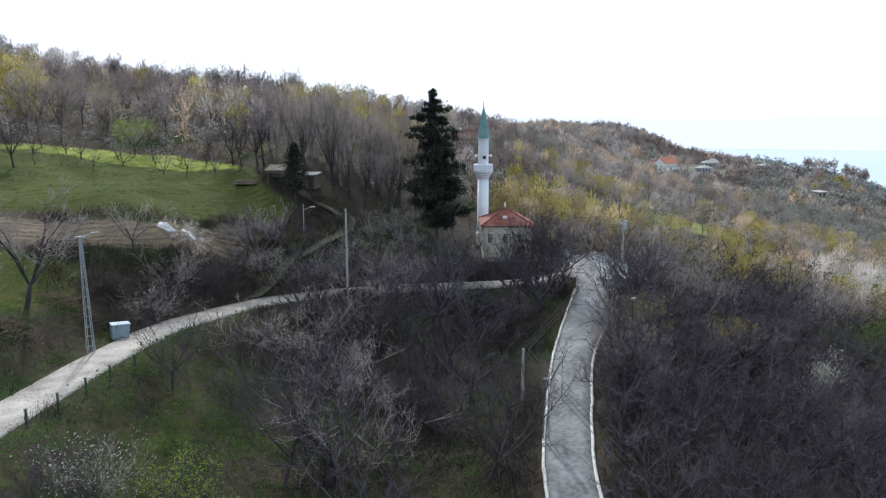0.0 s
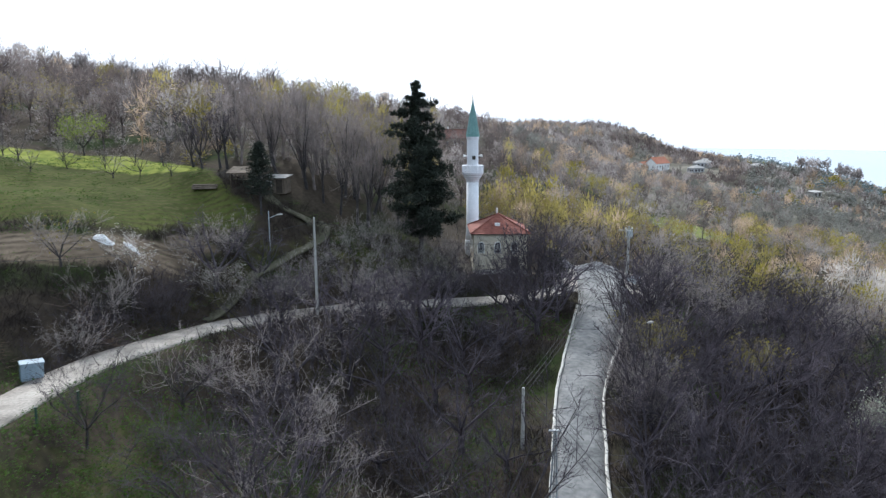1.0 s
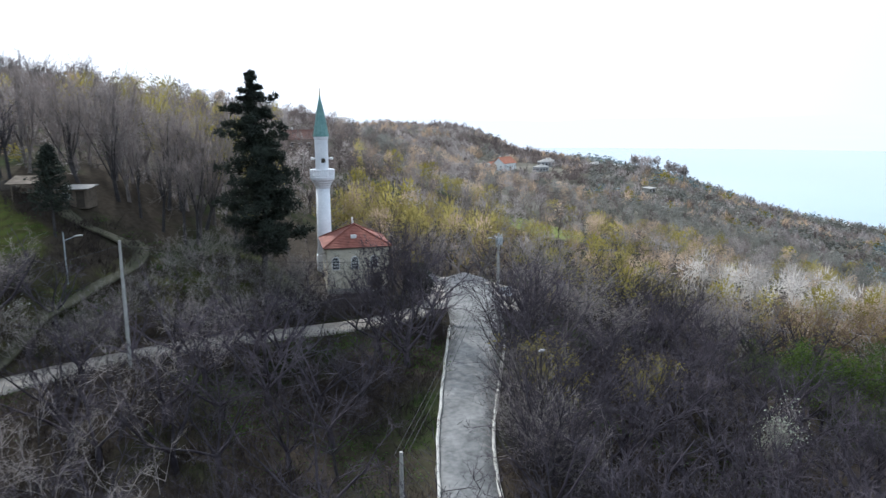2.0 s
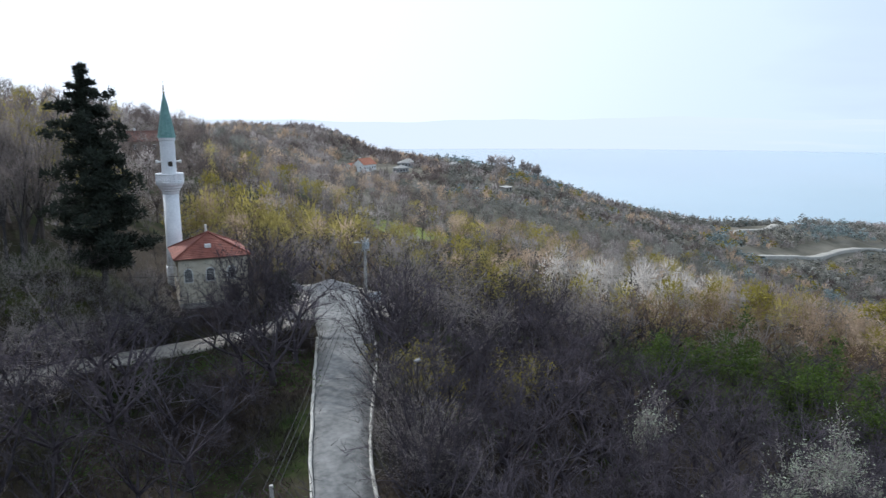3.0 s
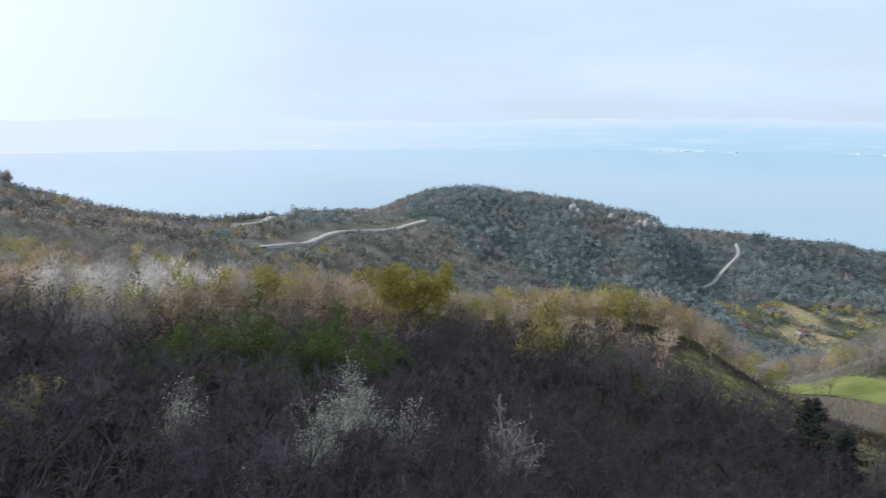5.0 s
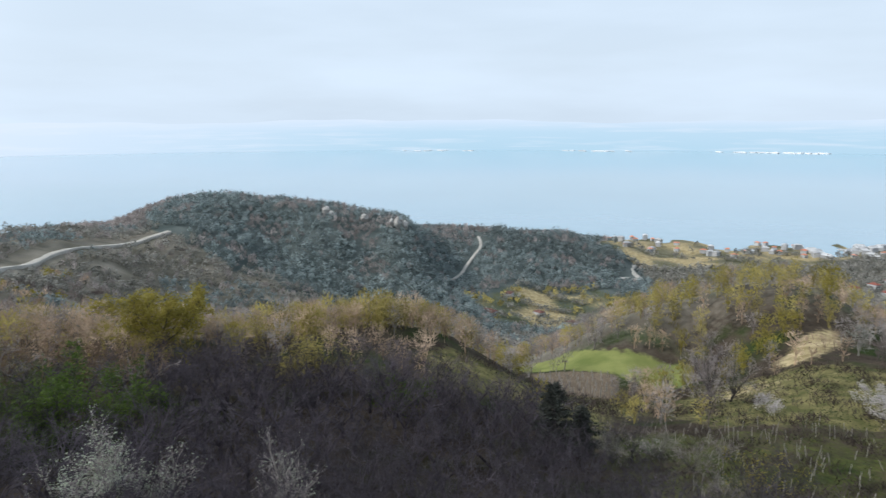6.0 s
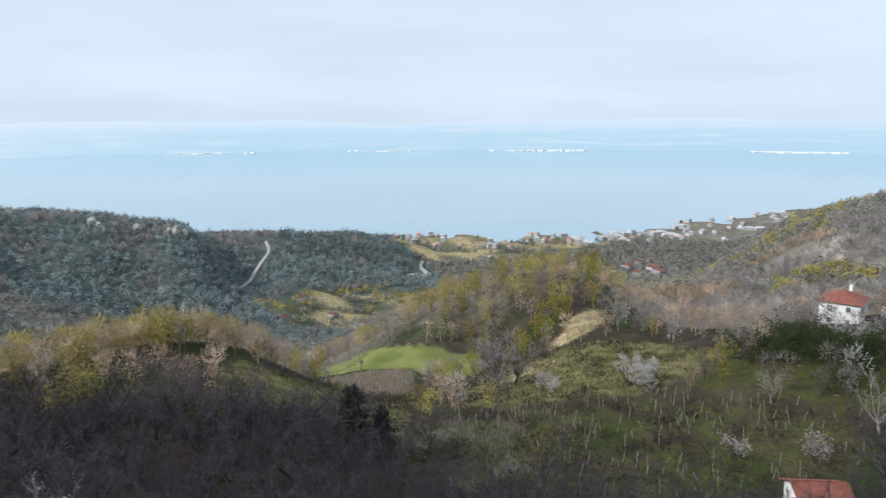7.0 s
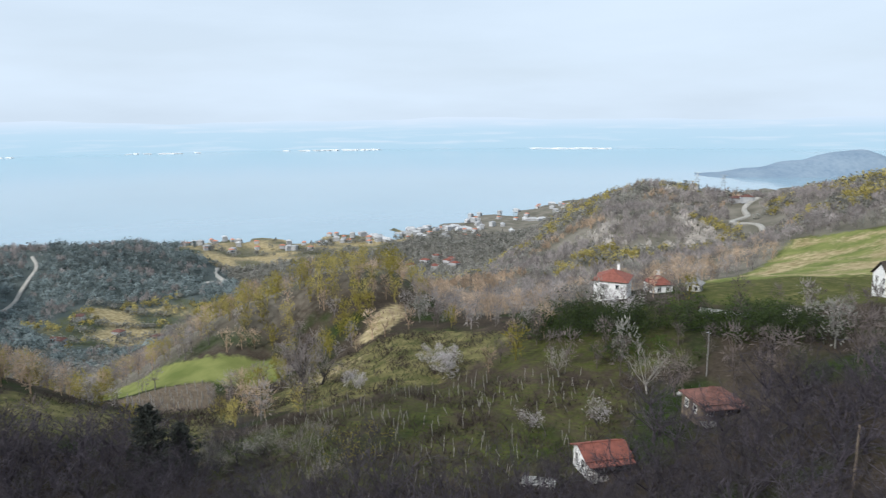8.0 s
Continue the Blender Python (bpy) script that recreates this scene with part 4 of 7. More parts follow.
lattice_pole(-31.6, 60.9, 10.9, "galvanised lattice lamp post beside the gravel road", 0.6, lamp=20)
wood_pole("concrete_pole", -11.9, 87.3, 188.7, "pale concrete power pole beside the road", 0.14, insulators=False)
wood_pole("concrete_pole", 8.1, 66.6, 177.4, "short concrete power pole among bushes", 0.15, insulators=False)
lattice_pole(9.3, 58.6, 6.2, "narrow galvanised lattice post beside the kerb", 0.55)
lamp_post = wood_pole("street_lamp_pole", 29.8, 113.7, 183.4, "tall pole with street lamp and switch cage by the forecourt", 0.19, lamp=200)
cage = part("switch_cage", box((0.8, 0.6, 1.0), (0.1, 0, 7.2), 15, 0.04), MAT_STEEL, lamp_post, "grey metal switch cage")
for k in (-0.45, 0.45):
    part("cage_rail", box((0.05, 1.0, 0.05), (k, 0, 7.9)), MAT_STEEL, cage)
    part("cage_rail", box((1.0, 0.05, 0.05), (0, k, 6.6)), MAT_STEEL, cage)
small_lamp = wood_pole("street_lamp", 21.5, 76.4, 179.9, "street lamp on a dark pole among roadside trees", 0.09, MAT_DARKWOOD, False)
part("lamp_head", box((0.7, 0.36, 0.2), (0, 0, 179.9 - ground_at(21.5, 76.4) + 0.4), 30, 0.08), MAT_TIN, small_lamp, "grey lamp head")
wood_pole("street_lamp", -19.9, 101.2, 187.6, "slim street lamp beside the earth track", 0.07, MAT_STEEL, False, lamp=30)
wood_pole("concrete_pole", 41.9, -41.2, 167.2, "brown timber power pole among trees", 0.14, MAT_WOOD, False)
for dx in (-0.5, 0.0, 0.5):
    cable("cable", [(8.1 + dx, 66.6 + dx * 0.3, 177.3), (29.8 + dx, 113.7, 183.0)], 1.3, 0.022, "black overhead cable along the road")
    cable("cable", [(8.1 + dx, 66.6 + dx * 0.3, 177.3), (41.9 + dx, -41.2, 166.9)], 1.6, 0.022, "black overhead cable crossing the road")
cable("cable", [(29.8, 113.7, 182.4), (-11.9, 87.3, 188.3)], 2.2, 0.02, "black overhead cable by the mosque")
cable("cable", [(-11.9, 87.3, 188.3), (-31.6, 60.9, 189.4), (-60, 52, 193.0)], 1.0, 0.02, "black overhead cable beside the gravel road")
wood_pole("concrete_pole", -60, 52, 193.4, "weathered timber power pole in the field", 0.12, MAT_WOOD)


# ---- beside the roads ----
for k, (x, y) in enumerate(((-26.9, 42.9), (-26.7, 46.3), (-26.5, 49.8), (-26.3, 53.2), (-25.9, 56.8), (-25.2, 61.0))):
    tagged(part("marker_post", add_box(rod((x, y, ground_at(x, y) - 0.2), (x + 0.03, y, ground_at(x, y) + 1.25), 0.09, 0.08, 8), (0.2, 0.2, 0.05), (x + 0.03, y, ground_at(x, y) + 1.27)), MAT_GREEN_PAINT),
           "dark green roadside marker post", "post", "roadside posts")


def utility_box():
    g = ground_at(-31.4, 66.2)
    ob = thing("utility_cabinet", pose(-31.4, 66.2, g, 0, 4, 35), "blue-grey metal cabinet beside the gravel road", "cabinet")
    part("body", box((1.6, 1.1, 1.35), (0, 0, 0.72), bevel=0.03), MAT_BLUE, ob)
    part("lid", box((1.75, 1.25, 0.09), (0, 0, 1.44), bevel=0.02), MAT_BLUE, ob)
    part("plinth", box((1.5, 1.0, 0.4), (0, 0, -0.12)), MAT_CONCRETE, ob)


utility_box()


def heap(name, x, y, rx, ry, tall, mat, label, category, seed, lumps=0.12, n=26, m=9):
    """A loose heap on the ground."""
    bm = bmesh.new()
    rows = []
    for j in range(m + 1):
        s = j / m
        ring = []
        for k in range(n):
            a = 2 * math.pi * k / n
            wob = 1 + lumps * noise.noise(Vector((math.cos(a) * 2 + seed, math.sin(a) * 2, s * 2)))
            px, py = x + rx * s * wob * math.cos(a), y + ry * s * wob * math.sin(a)
            z = tall * (1 - s) ** 1.15 * (1 + lumps * 1.5 * noise.noise(Vector((px, py, seed)))) * (1 if s < 1 else 0)
            ring.append(bm.verts.new((px, py, ground_at(px, py) + z - (0.12 if j == m else -0.02))))
        rows.append(ring)
    for a, b in zip(rows, rows[1:]):
        for k in range(n):
            bm.faces.new((a[k - 1], a[k], b[k], b[k - 1]))
    return tagged(part(name, bm, mat, smooth=True), label, category)


heap("gravel_pile", 26.6, 120.2, 4.4, 2.8, 1.35, MAT_GRAVEL, "grey pile of road gravel on the forecourt", "gravel pile", 3)
heap("gravel_pile", 21.6, 121.6, 2.4, 2.0, 1.6, MAT_GRAVEL, "smaller grey pile of road gravel", "gravel pile", 8)
heap("plastic_sheet", -34.0, 86.2, 1.0, 0.7, 0.8, MAT_SHEET, "crumpled white plastic sheeting on ploughed soil", "plastic sheet", 5, 0.5, 22, 6)
heap("plastic_sheet", -31.9, 88.2, 0.9, 0.5, 0.35, MAT_SHEET, "flattened white plastic sheeting on ploughed soil", "plastic sheet", 9, 0.5, 22, 6)


def brush_pile(x, y, long, wide, tall, label, seed, sticks=260):
    """Cut branches thrown on a heap."""
    rng, bm = random.Random(seed), bmesh.new()
    for k in range(sticks):
        px, py = rng.gauss(0, long * 0.4), rng.gauss(0, wide * 0.4)
        top = tall * max(0.05, 1 - (px / long) ** 2 - (py / wide) ** 2) * rng.random()
        g = ground_at(x + px, y + py)
        a, size = rng.uniform(0, 6.28), rng.uniform(0.5, 1.5)
        p = Vector((x + px, y + py, g + top * 0.8))
        q = p + Vector((math.cos(a) * size, math.sin(a) * size, rng.uniform(-0.15, 0.45)))
        q.z = max(q.z, ground_at(q.x, q.y) + 0.02)
        add_rod(bm, p, q, rng.uniform(0.02, 0.045), 0.01, 3)
    return tagged(part("brushwood_pile", bm, MAT_BRUSH), label, "brushwood", kind="stuff")


brush_pile(-31.0, 76.5, 3.2, 1.8, 1.2, "pile of dark brown cut brushwood", 11)
brush_pile(-36.4, 66.5, 4.2, 1.8, 0.9, "low bank of dark brown cut brushwood", 14)
brush_pile(-36.5, 58.0, 3.4, 1.8, 0.8, "tangle of cut branches beside the gravel road", 15, 200)


def sheet_stack():
    g = ground_at(30.4, 111.5)
    ob = thing("steel_frame", pose(30.4, 111.5, g, 0, 0, 25), "blue-grey sheet panels leaning by the lamp pole", "panel stack")
    for k in range(3):
        slab = part("panel", box((2.4, 0.06, 1.3), (0, k * 0.2, 0.62), bevel=0.01), MAT_BLUE if k else MAT_STEEL, ob)
        slab.rotation_euler = (radians(-22), 0, 0)


sheet_stack()


def build_shed():
    g = ground_at(-20.6, 114.1)
    ob = thing("shed", pose(-21.4, 114.1, g - 0.2, 0, 0, -8), "low grey timber shed with a flat tin roof", "shed")
    part("wall", box((3.2, 2.8, 2.3), (0, 0, 1.15), bevel=0.02), MAT_WOOD, ob)
    roof = part("roof", box((3.8, 3.4, 0.1), (0, 0, 2.4), bevel=0.02), MAT_TIN, ob, "pale tin roof")
    roof.rotation_euler = (radians(4), 0, 0)
    part("door", box((0.9, 0.08, 1.9), (0.8, -1.42, 1.1)), MAT_DARKWOOD, ob)
    window = part("window", box((0.8, 0.06, 0.6), (-0.8, -1.42, 1.5)), MAT_GLASS, ob)
    part("window_frame", box((0.95, 0.04, 0.75), (-0.8, -1.4, 1.5)), MAT_FRAME, window)
    g = ground_at(-26.2, 109.6)
    ob = thing("lean_to", pose(-25.0, 109.8, g, 0, 0, -10), "open timber lean-to with a pale sheet roof", "shelter")
    for x in (-1.5, 1.5):
        for y in (-1.0, 1.0):
            part("post", rod((x, y, -0.3), (x, y, 2.1 + 0.15 * y), 0.07, None, 6), MAT_WOOD, ob)
    top = part("roof", box((3.5, 2.6, 0.08), (0, 0, 2.2), bevel=0.01), MAT_WOOD, ob, "pale sheet roof")
    top.rotation_euler = (radians(16), 0, 0)
    part("bench", box((2.6, 0.7, 0.7), (0.1, 0.4, 0.35), bevel=0.03), MAT_DARKWOOD, ob)
    g = ground_at(-30.0, 108.6)
    ob = thing("log_stack", pose(-30.0, 108.6, g, 0, 0, 5), "low stack of grey logs on the meadow", "log stack")
    rng = random.Random(4)
    for k in range(14):
        row, col = divmod(k, 6)
        part("log", rod((-1.6 + rng.uniform(-0.1, 0.1), -0.6 + col * 0.24 + row * 0.12, 0.14 + row * 0.22), (1.6 + rng.uniform(-0.1, 0.1), -0.6 + col * 0.24 + row * 0.12, 0.14 + row * 0.22), 0.12, 0.11, 7), MAT_WOOD, ob)
    heap("brushwood_pile", -28.2, 112.5, 1.4, 0.9, 1.0, MAT_DARKWOOD, "dark pile of brushwood on the meadow", "brushwood", 21, 0.4, 16, 5)


build_shed()

# ---- houses ----
def add_window(parent, m, wide, tall):
    pane = part("window", box((wide, 0.06, tall), (0, -0.02, 0)), MAT_GLASS, parent)
    pane.matrix_local = m
    bm = bmesh.new()
    for x in (-wide / 2, 0, wide / 2):
        add_box(bm, (0.07, 0.09, tall + 0.07), (x, -0.03, 0))
    for z in (-tall / 2, tall / 2):
        add_box(bm, (wide + 0.07, 0.09, 0.07), (0, -0.034, z))
    part("window_frame", bm, MAT_FRAME, pane)
    part("sill", box((wide + 0.25, 0.2, 0.06), (0, -0.08, -tall / 2 - 0.07)), MAT_CONCRETE, pane)


def house(x, y, turn, w, d, h, rise, label, wall=MAT_WHITE, roof_mat=MAT_TILE, kind="gable", storeys=1, chimney=True, porch=False, base=None, group=""):
    g = min(ground_at(x + a, y + b) for a in (-w / 2, w / 2) for b in (-d / 2, d / 2)) if base is None else base
    top = ground_at(x, y) + h
    ob = thing("house", pose(x, y, g - 0.3, 0, 0, turn), label, "house", group)
    H = top - g + 0.3
    part("wall", box((w, d, H), (0, 0, H / 2), bevel=0.03), wall, ob)
    if kind == "gable":
        roof = part("roof", gable_roof(w + 0.9, d + 1.0, rise), roof_mat, ob, "tiled gable roof")
        gab = extrude_outline([(-d / 2, 0), (d / 2, 0), (0, rise * d / (d + 1.0))], w - 0.02, -w / 2 + 0.01)
        bmesh.ops.rotate(gab, matrix=Matrix.Rotation(radians(90), 3, "Z"), verts=gab.verts)
        gable = part("gable", gab, wall, ob)
        gable.location = (0, 0, H - 0.02)
    else:
        roof = part("roof", hip_roof(w + 0.9, d + 0.9, rise, 12, max(0, w - d)), roof_mat, ob, "tiled hipped roof")
        part("soffit", box((w + 0.7, d + 0.7, 0.14), (0, 0, H - 0.09)), MAT_WOOD, ob)
    roof.location = (0, 0, H)
    ridge = part("ridge_tiles", rod((-max(w - d, w * (kind == "gable")) / 2, 0, rise + 0.03), (max(w - d, w * (kind == "gable")) / 2 + 0.01, 0, rise + 0.03), 0.12, None, 6), roof_mat, roof)
    if chimney:
        stack = part("chimney", box((0.6, 0.6, rise + 0.9), (-w * 0.25, d * 0.12, H + (rise + 0.9) / 2), bevel=0.02), MAT_WHITE, ob, "white chimney")
        part("chimney_cap", box((0.8, 0.8, 0.1), (-w * 0.25, d * 0.12, H + rise + 0.95)), MAT_CONCRETE, stack)
    level = h / storeys
    for s in range(storeys):
        z = H - h + level * s + level * 0.55
        for k in range(max(2, int(w / 2.6))):
            px = -w / 2 + w * (k + 0.5) / max(2, int(w / 2.6))
            add_window(ob, pose(px, -d / 2 - 0.01, z), 1.0, 1.2)
            add_window(ob, pose(-px, d / 2 + 0.01, z, 0, 0, 180), 1.0, 1.2)
        for py in (-d * 0.22, d * 0.22):
            add_window(ob, pose(w / 2 + 0.01, py, z, 0, 0, 90), 0.9, 1.2)
            add_window(ob, pose(-w / 2 - 0.01, py, z, 0, 0, -90), 0.9, 1.2)
    door = part("door", box((0.95, 0.1, 2.05), (0, -d / 2 - 0.03, H - h + 1.03)), MAT_DARKWOOD, ob)
    part("door_handle", box((0.04, 0.08, 0.14), (0.35, -d / 2 - 0.1, H - h + 1.0)), MAT_STEEL, door)
    if porch:
        for px in (-w / 2 + 0.3, 0, w / 2 - 0.3):
            part("porch_post", rod((px, -d / 2 - 1.5, H - h - 0.4), (px, -d / 2 - 1.5, H - 0.3), 0.07, None, 6), MAT_WOOD, ob)
        cover = part("porch_roof", box((w + 0.6, 1.9, 0.1), (0, -d / 2 - 0.9, H - 0.25), bevel=0.01), roof_mat, ob)
        part("porch_floor", box((w, 1.7, 0.3), (0, -d / 2 - 0.85, H - h - 0.1)), MAT_CONCRETE, ob)
    return ob


house(74.6, -35.2, 254, 6.4, 5.0, 2.4, 1.3, "single-storey white cottage with a red tile roof and porch", porch=True, chimney=False)
cottage = house(72.3, -54.5, 252, 6.4, 5.6, 2.7, 1.5, "low cottage with a weathered brown hipped roof", MAT_WOOD, MAT_OLD_TILE, "hip", porch=True, chimney=False)
part("satellite_dish", lathe([(0.05, 0), (0.3, 0.06), (0.45, 0.16)], 14), MAT_WHITE, cottage, "white satellite dish").matrix_local = pose(-3.4, 3.2, 3.3, 70, 0, 160)
house(134.5, -89.5, 130, 9.0, 8.0, 5.6, 2.2, "two-storey white house with a red hipped roof and chimney", MAT_WHITE, MAT_TILE, "hip", 2)
house(130.0, -100.5, 160, 6.0, 5.0, 2.6, 1.8, "small white house with a red roof among trees", kind="hip", storeys=1)
house(124.0, -107.0, 120, 3.6, 3.0, 2.0, 0.8, "small grey outbuilding with a pale roof", MAT_CONCRETE, MAT_TIN, storeys=1, chimney=False)
house(85.5, -124.5, 60, 7.0, 6.0, 4.2, 3.0, "dark-roofed house with white gable beside the field", MAT_WHITE, MAT_DARKWOOD, "gable", 2)
house(9.8, 254.0, 10, 10.5, 8.0, 3.6, 2.8, "old house with a dull red roof among bare trees", MAT_WOOD, MAT_OLD_TILE, "gable", 1)
house(154.3, 486, 35, 14, 9, 4.5, 4.0, "large house with a bright orange roof on the ridge", MAT_WHITE, MAT_ORANGE, "gable", 1)
house(145, 487, 35, 6, 5, 3.0, 1.6, "lower wing with a bright orange roof", MAT_WHITE, MAT_ORANGE, "gable", 1, chimney=False)


def far_shed(x, y, turn, w, d, h, label):
    g = ground_at(x, y)
    ob = thing("shed", pose(x, y, g - 0.5, 0, 0, turn), label, "shed")
    part("wall", box((w, d, h + 0.5), (0, 0, (h + 0.5) / 2)), MAT_CONCRETE, ob)
    roof = part("roof", box((w + 0.12 * w, d + 0.12 * w, 0.06 + 0.015 * w), (0, 0, h + 0.6), bevel=0.02), MAT_CONCRETE if w < 9 else MAT_SHEET, ob, "pale sheet roof")
    roof.rotation_euler = (radians(5), 0, 0)
    for k in (-1, 1):
        part("door", box((w * 0.2, 0.1, h * 0.7), (k * w * 0.25, -d / 2 - 0.03, h * 0.4 + 0.4)), MAT_DARKWOOD, ob)


far_shed(216.3, 402, 30, 7.5, 4.5, 2.6, "long pale-roofed shed on the spur")
far_shed(386, 430, 30, 10, 6, 3.0, "pale-roofed shed on the far spur")
far_shed(97.4, -86.2, 214, 8.4, 1.4, 0.9, "long low white-roofed lean-to in the garden")
far_shed(75.0, -24.6, 229, 4.2, 1.6, 0.7, "low pale hen coop beside the vineyard")


def garden_wall():
    g = ground_at(39.2, -43.2)
    ob = thing("garden_wall", pose(39.2, -43.2, g, 0, 0, -55), "low whitewashed garden wall", "wall")
    part("wall", box((6.5, 0.3, 1.5), (0, 0, 0.45), bevel=0.03), MAT_WHITE, ob)
    part("coping", box((6.6, 0.42, 0.1), (0, 0, 1.24), bevel=0.02), MAT_CONCRETE, ob)


garden_wall()
mast = thing("mast", pose(80.4, -62.6, ground_at(80.4, -62.6) - 0.3), "thin pale antenna mast beside the cottage", "mast")
part("pole", rod((0, 0, 0), (0, 0, 8.4), 0.09, 0.06, 8), MAT_TIN, mast)
part("antenna", add_box(box((1.1, 0.04, 0.04), (0, 0, 7.9)), (0.04, 0.7, 0.04), (0.3, 0, 7.9)), MAT_STEEL, mast)


# ---- village and town, far off ----
def plain_house(seed, x, y, turn, w, d, h, roof_mat, wall, label, group):
    g = ground_at(x, y)
    ob = thing("house", pose(x, y, g - 1.0, 0, 0, turn), label, "house", group)
    part("wall", box((w, d, h + 1), (0, 0, (h + 1) / 2)), wall, ob)
    roof = part("roof", hip_roof(w + 0.8, d + 0.8, w * 0.18, 3, max(0, w - d)), roof_mat, ob)
    roof.location = (0, 0, h + 1)
    for s in range(max(1, int(h / 3))):
        for k in (-0.3, 0.0, 0.3):
            part("window", box((w * 0.14, 0.1, 1.3), (k * w, -d / 2 - 0.03, 2.6 + 3 * s)), MAT_GLASS, ob)
            part("window", box((0.1, d * 0.14, 1.3), (-w / 2 - 0.03, k * d, 2.6 + 3 * s)), MAT_GLASS, ob)
    return ob


def build_town():
    rng = random.Random(12)
    kinds = [plain_house(1, 1095, -452, 20, 8, 6, 4.5, MAT_ORANGE, MAT_TOWN, "white town house with an orange roof by the shore", "town by the shore"),
             plain_house(2, 1120, -470, 50, 10, 7, 6.5, MAT_TOWN, MAT_TOWN, "white apartment block by the shore", "town by the shore"),
             plain_house(3, 1080, -480, 70, 17, 7, 4, MAT_TOWN, MAT_TOWN, "long white hall by the shore", "town by the shore"),
             plain_house(4, 735, -333, 30, 10, 8, 7, MAT_TILE, MAT_TOWN, "white villa above the valley", "houses in the valley"),
             plain_house(5, 634, 5, 40, 9, 7, 4, MAT_OLD_TILE, MAT_TOWN, "small valley house with a dull red roof", "houses in the valley"),
             plain_house(6, 585, 50, 60, 13, 8, 4, MAT_OLD_TILE, MAT_TOWN, "long valley house with a red tiled roof", "houses in the valley")]
    def copies(kinds_, n, where, slack=3.0):
        made = 0
        for _ in range(n * 8):
            if made == n:
                break
            x, y = where()
            z = ground_at(x, y)
            if not 1.0 < z:
                continue
            k = rng.choice(kinds_)
            copy_thing(k, pose(x, y, z - 1.0, 0, 0, rng.uniform(0, 180)))
            made += 1
    def polar(a0, a1, r0, r1):
        a, r = radians(rng.uniform(a0, a1)), rng.uniform(r0, r1)
        return -r * math.sin(a), 28 + r * math.cos(a)
    copies(kinds[:3], 70, lambda: polar(-121, -107, 1080, 1420))
    copies(kinds[:3], 34, lambda: polar(-130, -118, 1150, 1600))
    copies(kinds[:2], 22, lambda: polar(-107, -96, 1000, 1250))
    copies(kinds[3:4], 6, lambda: (735 + rng.uniform(-60, 40), -345 + rng.uniform(-40, 40)))
    copies(kinds[4:5], 2, lambda: (640 + rng.uniform(-40, 40), 0 + rng.uniform(-40, 40)))
    grey_house = plain_house(7, 176, 474, 25, 9, 6, 3.2, MAT_CONCRETE, MAT_TOWN, "grey-roofed village house among bare trees", "houses on the ridge")
    copies([grey_house], 7, lambda: (205 + rng.uniform(-20, 40), 505 + rng.uniform(-25, 40)))
    copies(kinds[4:5], 2, lambda: (372 + rng.uniform(-8, 12), -420 + rng.uniform(-8, 8)))


build_town()


def pylon(x, y, tall):
    g = ground_at(x, y)
    ob = thing("pylon", pose(x, y, g - 0.5, 0, 0, 30), "steel lattice power pylon on the ridge", "pylon", "pylons")
    for sx in (-1, 1):
        for sy in (-1, 1):
            part("leg", rod((2.4 * sx, 2.4 * sy, 0), (0.5 * sx, 0.5 * sy, tall), 0.16, 0.12, 4), MAT_STEEL, ob)
    for z in (0.2, 0.4, 0.58, 0.74, 0.88):
        h = 2.4 - 1.9 * z
        for a, b in (((-h, -h), (h, h)), ((h, -h), (-h, h)), ((-h, -h), (h, -h)), ((-h, h), (h, h))):
            part("brace", rod((*a, tall * z), (*b, tall * z + 0.05 * tall), 0.08, None, 4), MAT_STEEL, ob)
    for z in (0.7, 0.84, 0.97):
        part("crossarm", box((9 - 3 * z, 0.3, 0.35), (0, 0, tall * z)), MAT_STEEL, ob)


pylon(448, -494, 24)
pylon(462, -476, 22)


def boulder(x, y, size, seed, label="pale limestone outcrop on the wooded hill"):
    bm = bmesh.new()
    bmesh.ops.create_icosphere(bm, subdivisions=3, radius=1)
    for v in bm.verts:
        n = noise.noise(v.co * 1.6 + Vector((seed, 0, 0))) * 0.35 + noise.noise(v.co * 4 + Vector((seed, 3, 0))) * 0.15
        v.co *= 1 + n
        v.co = Vector((v.co.x * size[0], v.co.y * size[1], v.co.z * size[2]))
    bmesh.ops.translate(bm, vec=(x, y, ground_at(x, y) + size[2] * 0.5), verts=bm.verts)
    tagged(part("rock_outcrop", bm, MAT_ROCK), label, "rock", "rocks on the hill")


for k, (x, y, s) in enumerate(((707, 222, (5, 4, 5)), (704, 216, (3, 3, 3.5)), (706, 182, (5, 4, 4.5)), (700, 153, (4, 3, 4.5)), (700, 147, (5, 3.5, 6)), (705, 140, (4, 3, 5)))):
    boulder(x, y, s, k * 7.3)


